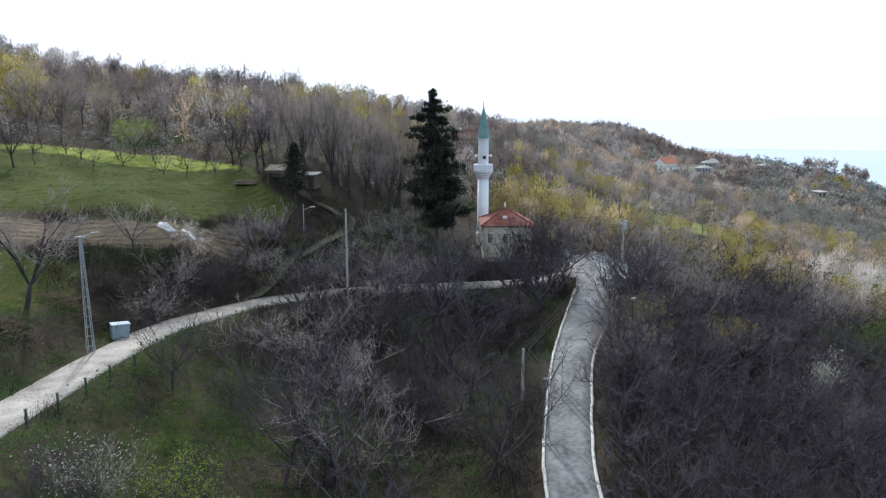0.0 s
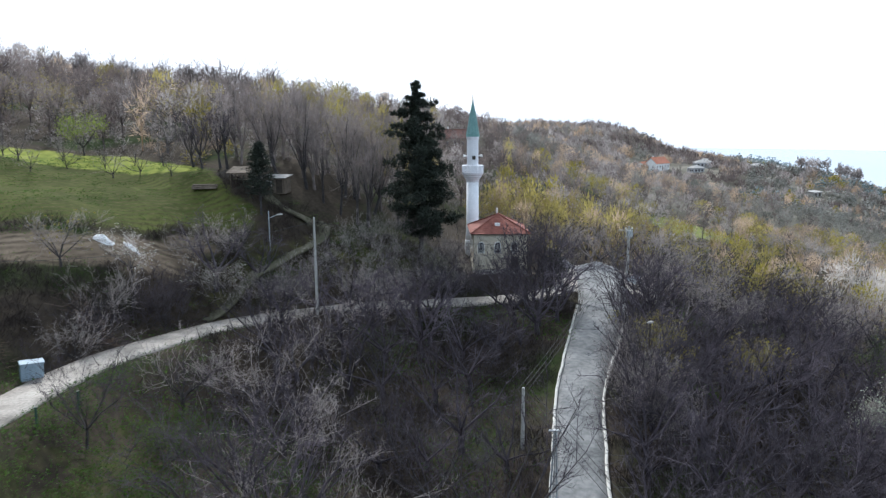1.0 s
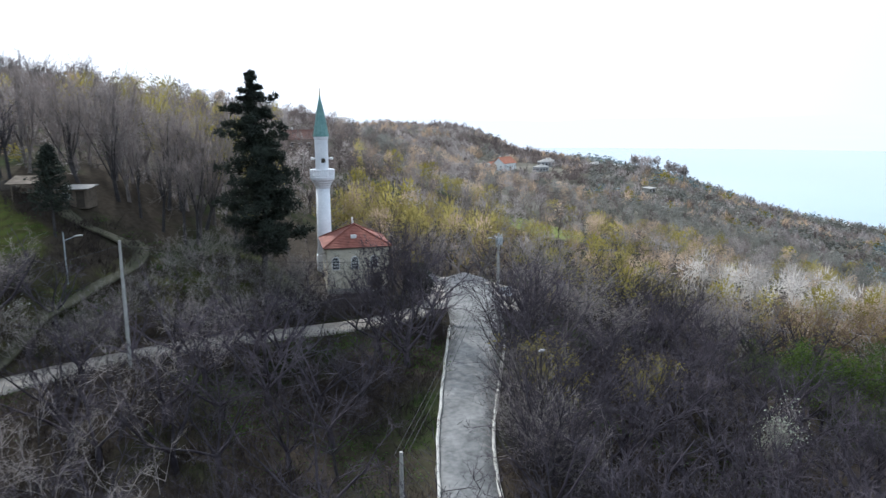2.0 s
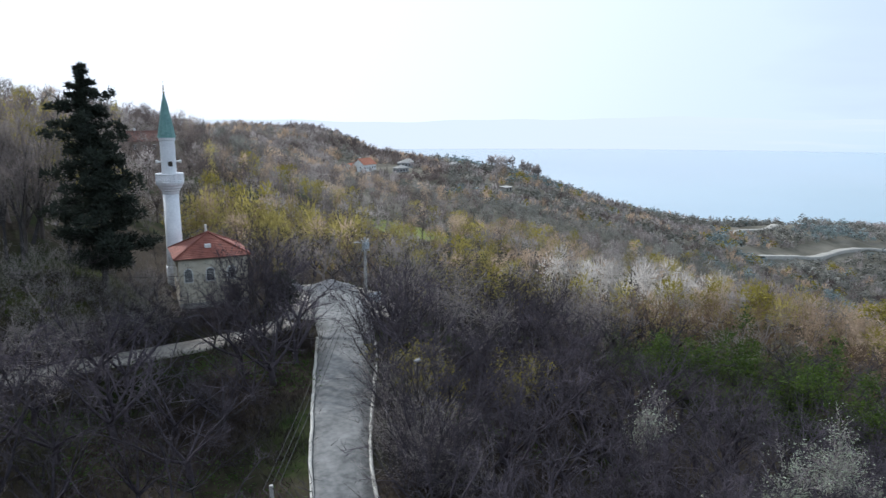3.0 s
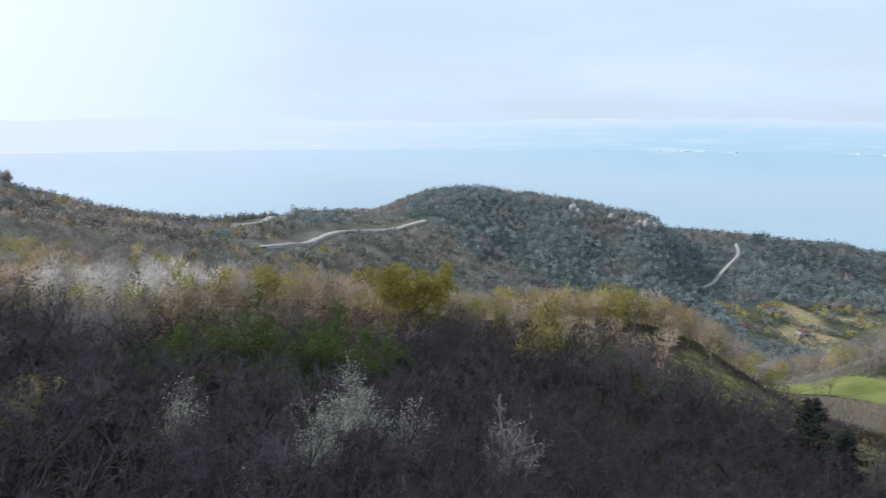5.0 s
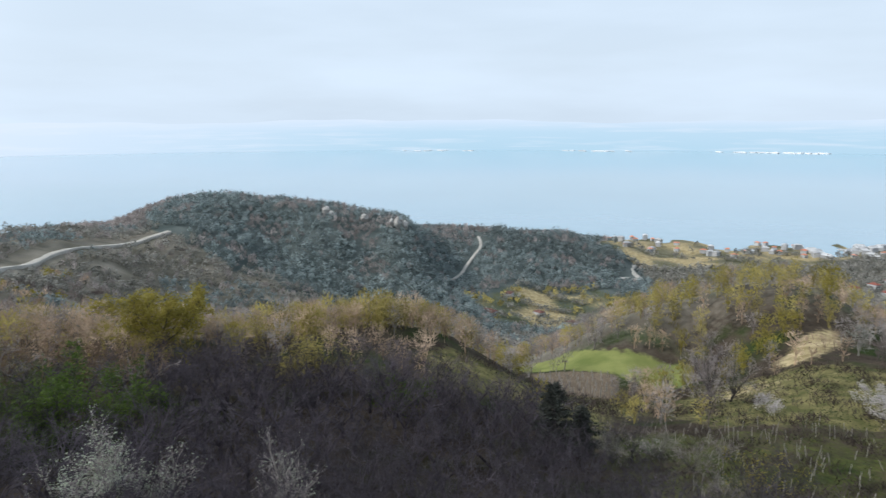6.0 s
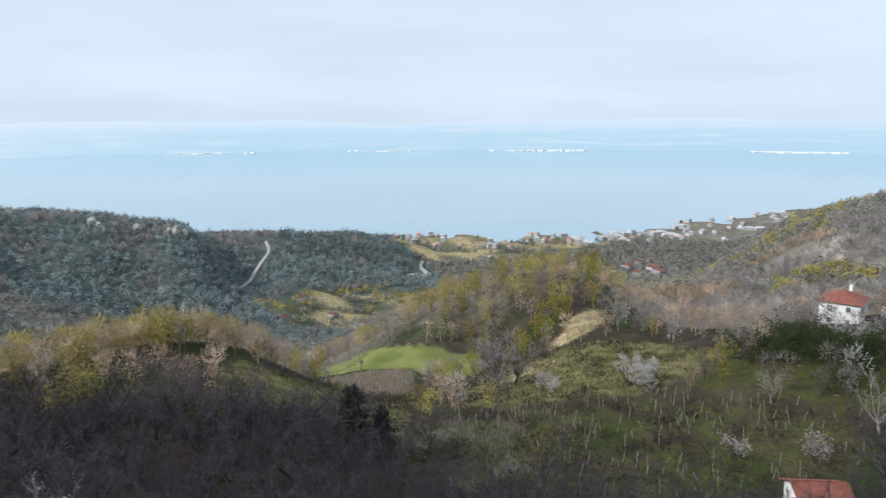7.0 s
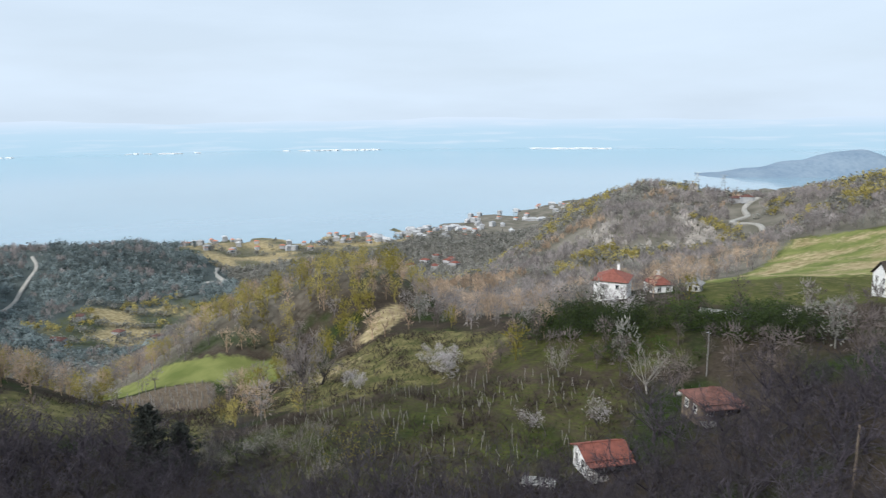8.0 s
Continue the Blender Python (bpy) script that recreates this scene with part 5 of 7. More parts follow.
# ---- stakes in the vineyard and the plot ----
def plant_stakes():
    rng = random.Random(31)
    def stake(name, x, y, tall, lean, label, group, mat):
        g = ground_at(x, y)
        a = rng.uniform(0, 6.28)
        tip = (lean * math.cos(a), lean * math.sin(a), tall)
        bm = rod((0, 0, -0.2), tip, 0.055 if "vine" in name else 0.14, 0.045 if "vine" in name else 0.11, 5)
        ob = part(name, bm, mat)
        ob.location = (x, y, g)
        return tagged(ob, label, "stake", group)
    tall_ones = [stake("vine_stake", 100, -30, t, l, "leaning pale vine stake", "vineyard stakes", MAT_PALE_BARK) for t, l in ((1.5, 0.2), (1.9, 0.5), (1.3, 0.8), (2.3, 0.25))]
    n = 0
    for i in range(28):
        for j in range(34):
            x, y = 66 + i * 2.3 + j * 0.35 + rng.uniform(-0.7, 0.7), 4 - j * 2.0 + rng.uniform(-0.8, 0.8)
            if inside(np.array(x), np.array(y), VINEYARD) and rng.random() < 0.4 and n < 240:
                copy_thing(rng.choice(tall_ones), pose(x, y, ground_at(x, y), 0, 0, rng.uniform(0, 360)))
                n += 1
    short = stake("plot_stake", 184, 4, 2.2, 0.15, "pale stake in the dug plot", "plot stakes", MAT_PALE_BARK)
    for i in range(11):
        for j in range(10):
            x, y = 168 + i * 4.0 + rng.uniform(-0.8, 0.8), -3 + j * 2.6 + rng.uniform(-0.6, 0.6)
            if inside(np.array(x), np.array(y), STAKED_PLOT):
                copy_thing(short, pose(x, y, ground_at(x, y), 0, 0, rng.uniform(0, 360)))


plant_stakes()

# ---- trees ----
def tube(out, p, q, rp, rq, sides=3):
    """A tapered stick as triangles, added to (vertices, triangles)."""
    v, t = out
    d = q - p
    d = d / (np.linalg.norm(d) + 1e-9)
    a = np.cross(d, (0.3, 0.9, 0.2))
    a /= np.linalg.norm(a) + 1e-9
    b = np.cross(d, a)
    n = len(v)
    for k in range(sides):
        u = a * math.cos(2 * math.pi * k / sides) + b * math.sin(2 * math.pi * k / sides)
        v.append(p + u * rp)
        v.append(q + u * rq)
    for k in range(sides):
        i, j = n + 2 * k, n + 2 * ((k + 1) % sides)
        t.append((i, j, j + 1))
        t.append((i, j + 1, i + 1))


def sliver(out, rng, p, q, width):
    """A twig as one slender triangle."""
    v, t = out
    d = q - p
    a = np.cross(d, rng.normal(size=3))
    a *= width / 2 / (np.linalg.norm(a) + 1e-9)
    n = len(v)
    v.extend((p - a, p + a, q))
    t.append((n, n + 1, n + 2))


def leaf(out, rng, p, size):
    v, t = out
    a, b = rng.normal(size=3), rng.normal(size=3)
    a, b = a / np.linalg.norm(a) * size, b / np.linalg.norm(b) * size * 0.7
    n = len(v)
    v.extend((p - a * 0.5, p + a * 0.5, p + b))
    t.append((n, n + 1, n + 2))


def shell_leaf(out, rng, p, d, size, loose=0.45):
    """A leafy spray that lies on the crown's surface, d being the way outwards."""
    v, t = out
    d = d + rng.normal(size=3) * loose
    a = np.cross(d, rng.normal(size=3))
    a *= size * 0.62 / (np.linalg.norm(a) + 1e-9)
    b = np.cross(d, a)
    b *= size * 0.62 / (np.linalg.norm(b) + 1e-9)
    n = len(v)
    v.extend((p + a, p - a * 0.5 + b * 0.87, p - a * 0.5 - b * 0.87))
    t.append((n, n + 1, n + 2))


def grow_tree(seed, tall, spread, limbs=5, seconds=6, thirds=5, twigs=4, thick=1.0, fork=0.25, leaves=0, leaf_size=0.25, lean=0.5, stems=1):
    """A broadleaved tree: (trunk, twigs, leaves), each (vertices, triangles)."""
    rng = np.random.RandomState(seed)
    wood, fine, green = ([], []), ([], []), ([], [])
    tips = []
    for s in range(stems):
        foot = np.array([0, 0, -0.4]) + (rng.normal(size=3) * (0.5, 0.5, 0) if stems > 1 else 0)
        top = foot + np.array([*(rng.normal(size=2) * 0.06 * tall), tall * (fork + 0.08 * rng.rand())])
        r0 = 0.016 * tall * thick / math.sqrt(stems)
        tube(wood, foot, top, r0 * 1.25, r0 * 0.8, 6)
        for i in range(limbs):
            az = 2 * math.pi * (i + rng.rand() * 0.7) / limbs
            up = 0.35 + 0.65 * rng.rand() if i else 1.6
            d = np.array([math.cos(az) * lean, math.sin(az) * lean, up])
            d /= np.linalg.norm(d)
            long = (tall - top[2]) * (0.75 + 0.3 * rng.rand()) * (spread if i else 1.0)
            p, pts = top.copy() - (0, 0, 0.15 * tall * rng.rand() * fork), []
            for k in range(3):
                d = d + rng.normal(size=3) * 0.16 + (0, 0, 0.14)
                d /= np.linalg.norm(d)
                q = p + d * long / 3
                tube(wood, p, q, r0 * (0.55 - 0.15 * k), r0 * (0.40 - 0.15 * k), 4)
                pts.append((p, q, d))
                p = q
            for j in range(seconds):
                f = 0.2 + 0.8 * (j + rng.rand()) / seconds
                k = min(2, int(f * 3))
                a, b, along = pts[k]
                base = a + (b - a) * (f * 3 - k)
                e = along * 0.75 + rng.normal(size=3) * 0.6 + (0, 0, 0.15)
                e /= np.linalg.norm(e)
                reach = long * (0.42 - 0.2 * f) * (0.7 + 0.6 * rng.rand()) + 0.05 * tall
                tip = base + e * reach
                tube(fine, base, tip, r0 * 0.17, r0 * 0.07)
                for m in range(thirds):
                    g = 0.15 + 0.85 * (m + rng.rand()) / thirds
                    start = base + (tip - base) * g
                    h = e * 0.7 + rng.normal(size=3) * 0.6 + (0, 0, 0.22)
                    h /= np.linalg.norm(h)
                    end = start + h * reach * (0.62 - 0.25 * g) * (0.7 + 0.6 * rng.rand())
                    sliver(fine, rng, start, end, 0.0034 * tall * thick)
                    for w in range(twigs):
                        c = start + (end - start) * (0.25 + 0.75 * rng.rand())
                        u = h * 0.8 + rng.normal(size=3) * 0.6 + (0, 0, 0.25)
                        u /= np.linalg.norm(u)
                        z = c + u * (0.045 * tall + 0.2) * (0.6 + 0.7 * rng.rand())
                        sliver(fine, rng, c, z, 0.0024 * tall * thick)
                        tips.append(z)
    if leaves:
        tips = np.array(tips)
        for k in range(leaves):
            leaf(green, rng, tips[rng.randint(len(tips))] + rng.normal(size=3) * leaf_size * 0.9, leaf_size * (0.6 + 0.8 * rng.rand()))
    return wood, fine, green


def brush_tree(seed, twigs=130, leaves=0, leaf_size=0.5, width=0.1):
    """A tree at middle distance, 8 m tall: stem, limbs and a rounded crown of outward twigs, with or without leaves."""
    rng = np.random.RandomState(seed)
    out = ([], [])
    tube(out, np.array([0, 0, -0.5]), np.array([0, 0, 2.8]), 0.16, 0.11, 4)
    lumps = [(np.array([0, 0, 5.0]), np.array([2.6, 2.6, 2.8]))]
    for k in range(4):
        a = 2 * math.pi * (k + rng.rand() * 0.6) / 4
        r = rng.uniform(1.3, 1.9)
        lumps.append((np.array([math.cos(a) * r, math.sin(a) * r, rng.uniform(3.8, 5.6)]), np.array([1.0, 1.0, 1.0]) * rng.uniform(1.4, 2.0)))
    for c, r in lumps[1:]:
        tube(out, np.array([0, 0, 1.9]), c, 0.08, 0.04)
    for k in range(2):
        a = rng.uniform(0, 6.28)
        lumps.append((np.array([math.cos(a), math.sin(a), 2.0]), np.array([1.7, 1.7, 1.5])))
    n = twigs if not leaves else twigs // 3
    for k in range(n):
        c, r = lumps[k % 7]
        d = rng.normal(size=3) + (0, 0, 0.35)
        d /= np.linalg.norm(d)
        p = c + d * r * rng.uniform(0.2, 0.7)
        u = d + (0, 0, 0.45) + rng.normal(size=3) * 0.25
        u /= np.linalg.norm(u)
        sliver(out, rng, p, c + d * r * 0.75 + u * rng.uniform(0.35, 0.9), width)
    for k in range(leaves):
        c, r = lumps[k % 7]
        d = rng.normal(size=3) + (0, 0, 0.4)
        d /= np.linalg.norm(d)
        u = d + (0, 0, 0.5) + rng.normal(size=3) * 0.45
        u *= rng.uniform(0.45, 1.0) / np.linalg.norm(u)
        p = c + d * r * rng.uniform(0.55, 0.95)
        sliver(out, rng, p, p + u, leaf_size)
    return out


def weed(seed, blades, tall, wide, width, leafy):
    """A low tuft of stalks or leaves."""
    rng = np.random.RandomState(seed)
    out = ([], [])
    for k in range(blades):
        p = np.array([*(rng.normal(size=2) * wide * 0.45), 0.0])
        u = np.array([*(rng.normal(size=2) * 0.5), 1.0])
        if leafy:
            leaf(out, rng, p + u * tall * rng.uniform(0.1, 0.9), width * rng.uniform(0.6, 1.4))
        else:
            sliver(out, rng, p, p + u * tall * rng.uniform(0.5, 1.2), width)
    return out


def arrays(*pieces):
    """Joins (vertices, triangles) pieces."""
    vs, ts, n = [], [], 0
    for v, t in pieces:
        if len(v):
            vs.append(np.asarray(v, float))
            ts.append(np.asarray(t, int) + n)
            n += len(v)
    return np.concatenate(vs), np.concatenate(ts)


def spread_out(name, mat, templates, spots, label, category):
    """Many trees that nobody would count, as one mesh. spots: rows of x, y, z, height scale, width scale, turn, template."""
    vs, ts, n = [], [], 0
    for k, (v, t) in enumerate(templates):
        mine = spots[spots[:, 6].astype(int) == k]
        if not len(mine):
            continue
        c, s = np.cos(mine[:, 5])[:, None], np.sin(mine[:, 5])[:, None]
        x = (v[None, :, 0] * c - v[None, :, 1] * s) * mine[:, 4:5] + mine[:, 0:1]
        y = (v[None, :, 0] * s + v[None, :, 1] * c) * mine[:, 4:5] + mine[:, 1:2]
        z = v[None, :, 2] * mine[:, 3:4] + mine[:, 2:3]
        vs.append(np.stack([x, y, z], -1).reshape(-1, 3))
        ts.append((t[None] + (np.arange(len(mine)) * len(v))[:, None, None]).reshape(-1, 3) + n)
        n += len(mine) * len(v)
    if vs:
        sizes = [len(spots[spots[:, 6].astype(int) == k]) for k in range(len(templates))]
        tone = np.concatenate([np.repeat(np.random.RandomState(k + n % 97).uniform(-0.34, 0.34, c), len(t[0])) for k, (c, t) in enumerate(zip(sizes, templates))])
        mesh = raw(name, np.concatenate(vs), np.concatenate(ts), mat, name == "woodland")
        mesh.attributes.new("tone", "FLOAT", "POINT").data.foreach_set("value", tone.astype(np.float32))
        tagged(new(name, mesh), label, category, kind="stuff")


def tree_thing(name, m, wood, fine, green, bark, twig, leaf_mat, label, category="tree", group=""):
    ob = thing(name, m, label, category, group)
    trunk = new("trunk", raw("trunk", *map(np.array, wood), bark, True))
    trunk.parent = ob
    crown = new("crown", raw("crown", *map(np.array, fine), twig))
    crown.parent = ob
    if len(green[0]):
        leaves = new("foliage", raw("foliage", *map(np.array, green), leaf_mat))
        leaves.parent = ob
    return ob


# Where no trees stand.
CLEAR = [MEADOW, RAPE, PLOUGHED, LOW_GRASS, MOSQUE_GREEN, VINEYARD, FIELD, STAKED_PLOT, SAND, SLOPE_GRASS, FIELD_RIGHT, YARD, BANK, BACK_MEADOW, OPEN_SLOPE]
# plots of houses and rocks, and gaps that keep tree shadows off the minaret
TREELESS_PLOTS = [(9.8, 252, 11), (9.6, 238, 8), (11, 118, 8), (6, 127, 9), (4, 139, 9), (74, -34, 7), (72, -54, 8), (134, -90, 10), (132, -103, 8), (87, -123, 9), (-21, 113, 6), (-27, 109, 5), (154, 489, 14), (162, 478, 34), (216, 405, 15),
               (703, 222, 3), (700, 217, 3), (702, 182, 3), (694, 153, 3), (694, 145, 3), (700, 139, 3),
               (97, -86, 5), (-1, 110, 4), (41, -42, 5)]


def zone_kind(x, y, rng):
    """The kind of tree that grows at a place."""
    r, az = math.hypot(x - 2, y - 28), math.degrees(math.atan2(-(x - 2), y - 28))
    n = float(ripple(np.array([x]), np.array([y]), 60 if r < 300 else 110, 21)[0]) + (0.3 if r < 112 else 0.16) * rng.normal()

    def near(px, py, pr):
        return math.hypot(x - px, y - py) < pr * (0.85 + 0.3 * rng.rand())
    if near(98, 145, 18) or near(86, 139, 10) or near(114, 155, 10):
        return "pale"
    if near(66, 86, 11) or near(58, 92, 7) or near(74, 78, 8):
        return "green"
    if near(109, 89, 9):
        return "olive"
    if near(106, 62, 5) or near(146, 60, 9) or near(158, 48, 6):
        return "yellow"
    if near(228, -62, 24) or near(240, -42, 22) or near(252, -22, 16):
        return "yellow" if rng.rand() < 0.62 else "olive" if rng.rand() < 0.5 else "rust"
    if near(28, 148, 18) or near(48, 156, 16) or near(16, 142, 12):
        return "yellow" if rng.rand() < 0.65 else "rust"
    if near(100, -80, 18) or near(112, -66, 10):
        return "green" if rng.rand() < 0.75 else "brown"
    # the wooded hills across the valley
    if 540 < x < 760 and -130 < y < 78 and inside(np.array(x), np.array(y), VALLEY_FLOOR):
        return "scrub" if n < 0.3 else "yellow"
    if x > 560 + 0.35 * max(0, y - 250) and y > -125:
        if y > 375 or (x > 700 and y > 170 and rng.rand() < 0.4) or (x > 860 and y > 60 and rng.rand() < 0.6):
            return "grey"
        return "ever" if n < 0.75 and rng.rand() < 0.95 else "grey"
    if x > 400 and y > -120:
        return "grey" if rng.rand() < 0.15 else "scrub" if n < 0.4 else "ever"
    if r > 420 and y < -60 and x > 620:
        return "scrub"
    if r < (116 if az < -60 else 96 + 8 * n if az < -28 else 82 + 10 * n) and x > 14:
        return "brown"
    if r < 108 and az > -40 and x > 14:
        return "grey" if n < 0.3 else "olive" if n < 0.45 else "brown" if n < 0.8 else "yellow"
    if r < 130 and y < 20 and x > 30:
        return "brown" if n < 0.6 else "green"
    if 225 < x < 420 and -60 < y < 90:
        return "grey" if n < 0.2 else "rust" if n < 0.6 else "yellow"
    if x > 130 and y < -60 and r < 330:
        return "grey" if n < -0.15 else "rust"
    if math.hypot((x - 330) / 1.6, y + 290) < 34 or math.hypot(x - 395, y + 405) < 26:
        return "pale" if n < 0.2 else "grey"
    if az < -112 and r > 200 and x > 420:
        return ("yellow" if rng.rand() < 0.35 else "scrub") if n < 0.1 else "grey" if n < 0.6 else "scrub"
    if az < -112 and r > 380 and x < 330:
        return ("yellow" if rng.rand() < 0.55 else "scrub") if n < 0.35 else "grey"
    if az < -112 and r > 200:
        return "grey" if n < 0.2 else "scrub" if n < 0.5 else "rust"
    if 96 < r < 270 and -115 < az < -25:
        return "rust" if n < -0.1 else "yellow" if n < 0.12 else "grey" if n < 0.5 else "brown" if n < 0.7 else "olive"
    if az > -25 and r > 260:
        return "brown" if n < -0.1 else "grey" if n < 0.4 else "rust" if n < 0.7 else "scrub"
    if az > -25:
        return "brown" if n < 0.0 else "grey" if n < 0.42 else "yellow" if n < 0.52 else "rust" if n < 0.75 else "olive"
    return "scrub" if n < -0.35 else "brown" if n < -0.1 else "grey" if n < 0.2 else "scrub" if n < 0.35 else "rust" if n < 0.5 else "olive" if n < 0.62 else "ever" if r > 300 else "brown"


def scatter(inner, outer, gap, seed):
    """Places for trees in the part of a ring that the camera sweeps, off the roads, fields and houses: rows of x, y, z
    and kinds.
    """
    rng = np.random.RandomState(seed)
    k = np.arange(-outer, outer, gap)
    gx, gy = np.meshgrid(k, k)
    x = (gx + rng.uniform(-0.48, 0.48, gx.shape) * gap).ravel() + CAMERA_REST[0]
    y = (gy + rng.uniform(-0.48, 0.48, gy.shape) * gap).ravel() + CAMERA_REST[1]
    r, az = np.hypot(x - CAMERA_REST[0], y - CAMERA_REST[1]), np.degrees(np.arctan2(-(x - CAMERA_REST[0]), y - CAMERA_REST[1]))
    keep = (r >= inner) & (r < outer) & (((az < 44) & (az > -156)))
    x, y = x[keep], y[keep]
    keep = np.ones(len(x), bool)
    for poly in CLEAR:
        keep &= soft_inside(x, y, poly, 1.0) < 0.9 if poly is not BANK else ~inside(x, y, poly)
        keep &= ~inside(x, y, poly)
    for hx, hy, hr in TREELESS_PLOTS:
        keep &= np.hypot(x - hx, y - hy) > hr
    if inner < 130:
        for line, half in ROADS:
            keep &= nearest(x, y, line)[0] > half + 1.6
    x, y = x[keep], y[keep]
    z = height(x, y)
    keep = z > 1.0
    return x[keep], y[keep], z[keep], rng


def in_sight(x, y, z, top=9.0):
    """Whether a tree of that height shows over the land as seen from the camera's resting place; hidden woods are
    thinned.
    """
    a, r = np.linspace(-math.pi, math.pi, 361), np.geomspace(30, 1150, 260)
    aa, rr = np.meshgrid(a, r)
    gx, gy = CAMERA_REST[0] + rr * np.cos(aa), CAMERA_REST[1] + rr * np.sin(aa)
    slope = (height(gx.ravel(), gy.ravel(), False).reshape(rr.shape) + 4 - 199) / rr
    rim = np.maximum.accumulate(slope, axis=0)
    d, t = np.hypot(x - CAMERA_REST[0], y - CAMERA_REST[1]), np.arctan2(y - CAMERA_REST[1], x - CAMERA_REST[0])
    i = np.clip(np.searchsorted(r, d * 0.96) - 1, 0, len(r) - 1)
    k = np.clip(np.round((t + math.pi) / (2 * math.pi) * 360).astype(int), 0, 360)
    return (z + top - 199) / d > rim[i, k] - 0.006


LABELS = {
    "brown": "bare brown broadleaved trees with fine twigs", "grey": "bare grey broadleaved trees", "rust": "budding rust-brown trees",
    "pale": "pale silvery bare trees in a grove", "yellow": "trees in yellow-green spring leaf", "olive": "olive-green trees coming into leaf",
    "green": "fresh green bushes and young trees", "ever": "evergreen scrub woodland with haze in its blue-grey colour", "scrub": "grey-green mixed scrub woodland with haze in its colour",
}


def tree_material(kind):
    return HAZED_TWIG[kind] if kind in HAZED_TWIG else LEAF[kind]


def plant_woods():
    # Trees within about a hundred metres: things of their own in the nearest stretches, the rest as a wood.
    shapes = {}
    for kind, leaves, size in (("brown", 0, 0), ("grey", 0, 0), ("rust", 120, 0.12), ("pale", 0, 0), ("yellow", 420, 0.2), ("olive", 700, 0.22), ("green", 900, 0.22)):
        shapes[kind] = [grow_tree(seed, 8.0, 0.95 + 0.08 * seed, 6, 7, 6, 5, 1.15, 0.2, leaves, size, 0.85) for seed in range(1, 5)]
    shapes["tall"] = [grow_tree(20 + seed, 8.0, 0.75, 5, 6, 5, 5, 1.0, 0.32, 0, 0, 0.16) for seed in range(4)]
    masters = {}
    for kind, made in shapes.items():
        for s, (wood, fine, green) in enumerate(made):
            masters[kind, s] = None
    x, y, z, rng = scatter(14, 112, 4.1, 5)
    rest = []
    count = {}
    for px, py, pz in zip(x, y, z):
        gully = px < 17 and py < 99 and px > -30 and px < 9 + 0.12 * (py - 40)
        left = px < -29 or (px < 15 and py > 99)
        tall_wood = py > 113 and -30 < px < 2
        u = rng.rand()
        if (gully and u > (0.24 if px < -4 and py < 66 else 0.45)) or (left and not tall_wood and u > 0.16) or (px < 3 and py < 48 and u > 0.16) or (inside(px, py, VERGE) and u > 0.25):
            continue
        kind = "grey" if (gully and rng.rand() < (0.25 if px < -5 else 0.0)) or (left and rng.rand() < 0.65) else "brown" if gully or left else zone_kind(px, py, rng)
        if kind in ("ever", "scrub"):
            kind = "grey"
        tall = rng.uniform(10, 13.5) if tall_wood else rng.uniform(6.0, 9.5) if gully else rng.uniform(4.5, 7.2) if left else rng.uniform(6.5, 9.0)
        if kind in ("green",):
            tall *= 0.72
        if tall_wood:
            kind = "tall"
        s, turn = rng.randint(4), rng.uniform(0, 6.28)
        if count.get(kind, 0) < 240 and math.hypot(px - 2, py - 28) < 96 and rng.rand() < 0.62:
            count[kind] = count.get(kind, 0) + 1
            m = pose(px, py, pz, 0, 0, math.degrees(turn)) @ Matrix.Diagonal((tall / 8, tall / 8, tall / 8, 1))
            if masters[kind, s] is None:
                wood, fine, green = shapes[kind][s]
                leaf_mat = LEAF.get(kind, LEAF["olive"])
                masters[kind, s] = tree_thing("tree", m, wood, fine, green, MAT_BARK, TWIG.get(kind, TWIG["brown"]), leaf_mat,
                                              {"tall": "tall bare tree with upright grey branches", "brown": "bare brown hillside tree with spreading twigs", "grey": "bare pale-grey hillside tree", "rust": "budding rust-brown hillside tree",
                                               "pale": "pale silvery bare tree", "yellow": "young tree in yellow-green leaf", "olive": "olive-green tree coming into leaf", "green": "fresh green bushy young tree"}[kind],
                                              "tree", "hillside trees")
            else:
                ob = masters[kind, s]
                made = copy_thing(ob, pose(0, 0, 0))
                made.matrix_basis = m
        else:
            rest.append((px, py, pz, tall / 8, tall / 8 * 1.05, turn, rng.randint(3), kind))
    for kind in sorted({row[7] for row in rest}):
        leaves = {"rust": 60, "yellow": 260, "olive": 420, "green": 420}.get(kind, 0)
        made = [grow_tree(40 + s, 8.0, 1.1, 5, 5, 5, 4, 1.9 if kind != "tall" else 1.1, 0.2, 0, 0, 0.85 if kind != "tall" else 0.16) for s in range(3)]
        spots = np.array([row[:7] for row in rest if row[7] == kind])
        spread_out("bare_wood", TWIG.get(kind, TWIG["brown"]), [arrays(w, f) for w, f, g in made], spots, "dense bare undergrowth and trees on the hillside", "wood")
        if leaves:
            made = [grow_tree(40 + s, 8.0, 1.1, 5, 5, 5, 4, 1.9, 0.2, leaves, 0.24, 0.85)[2] for s in range(3)]
            spread_out("foliage_wood", LEAF.get(kind, LEAF["olive"]), [arrays(g) for g in made], spots, LABELS[kind], "wood")
    # Woods on the slopes around.
    x, y, z, rng = scatter(112, 345, 6.3, 7)
    # most trees hidden from the camera are left out
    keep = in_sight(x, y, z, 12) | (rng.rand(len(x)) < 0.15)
    x, y, z = x[keep], y[keep], z[keep]
    kinds = np.array([zone_kind(a, b, rng) for a, b in zip(x, y)])
    n = len(x)
    tall = rng.uniform(5.0, 10.0, n)
    wide = tall * rng.uniform(0.7, 1.0, n)
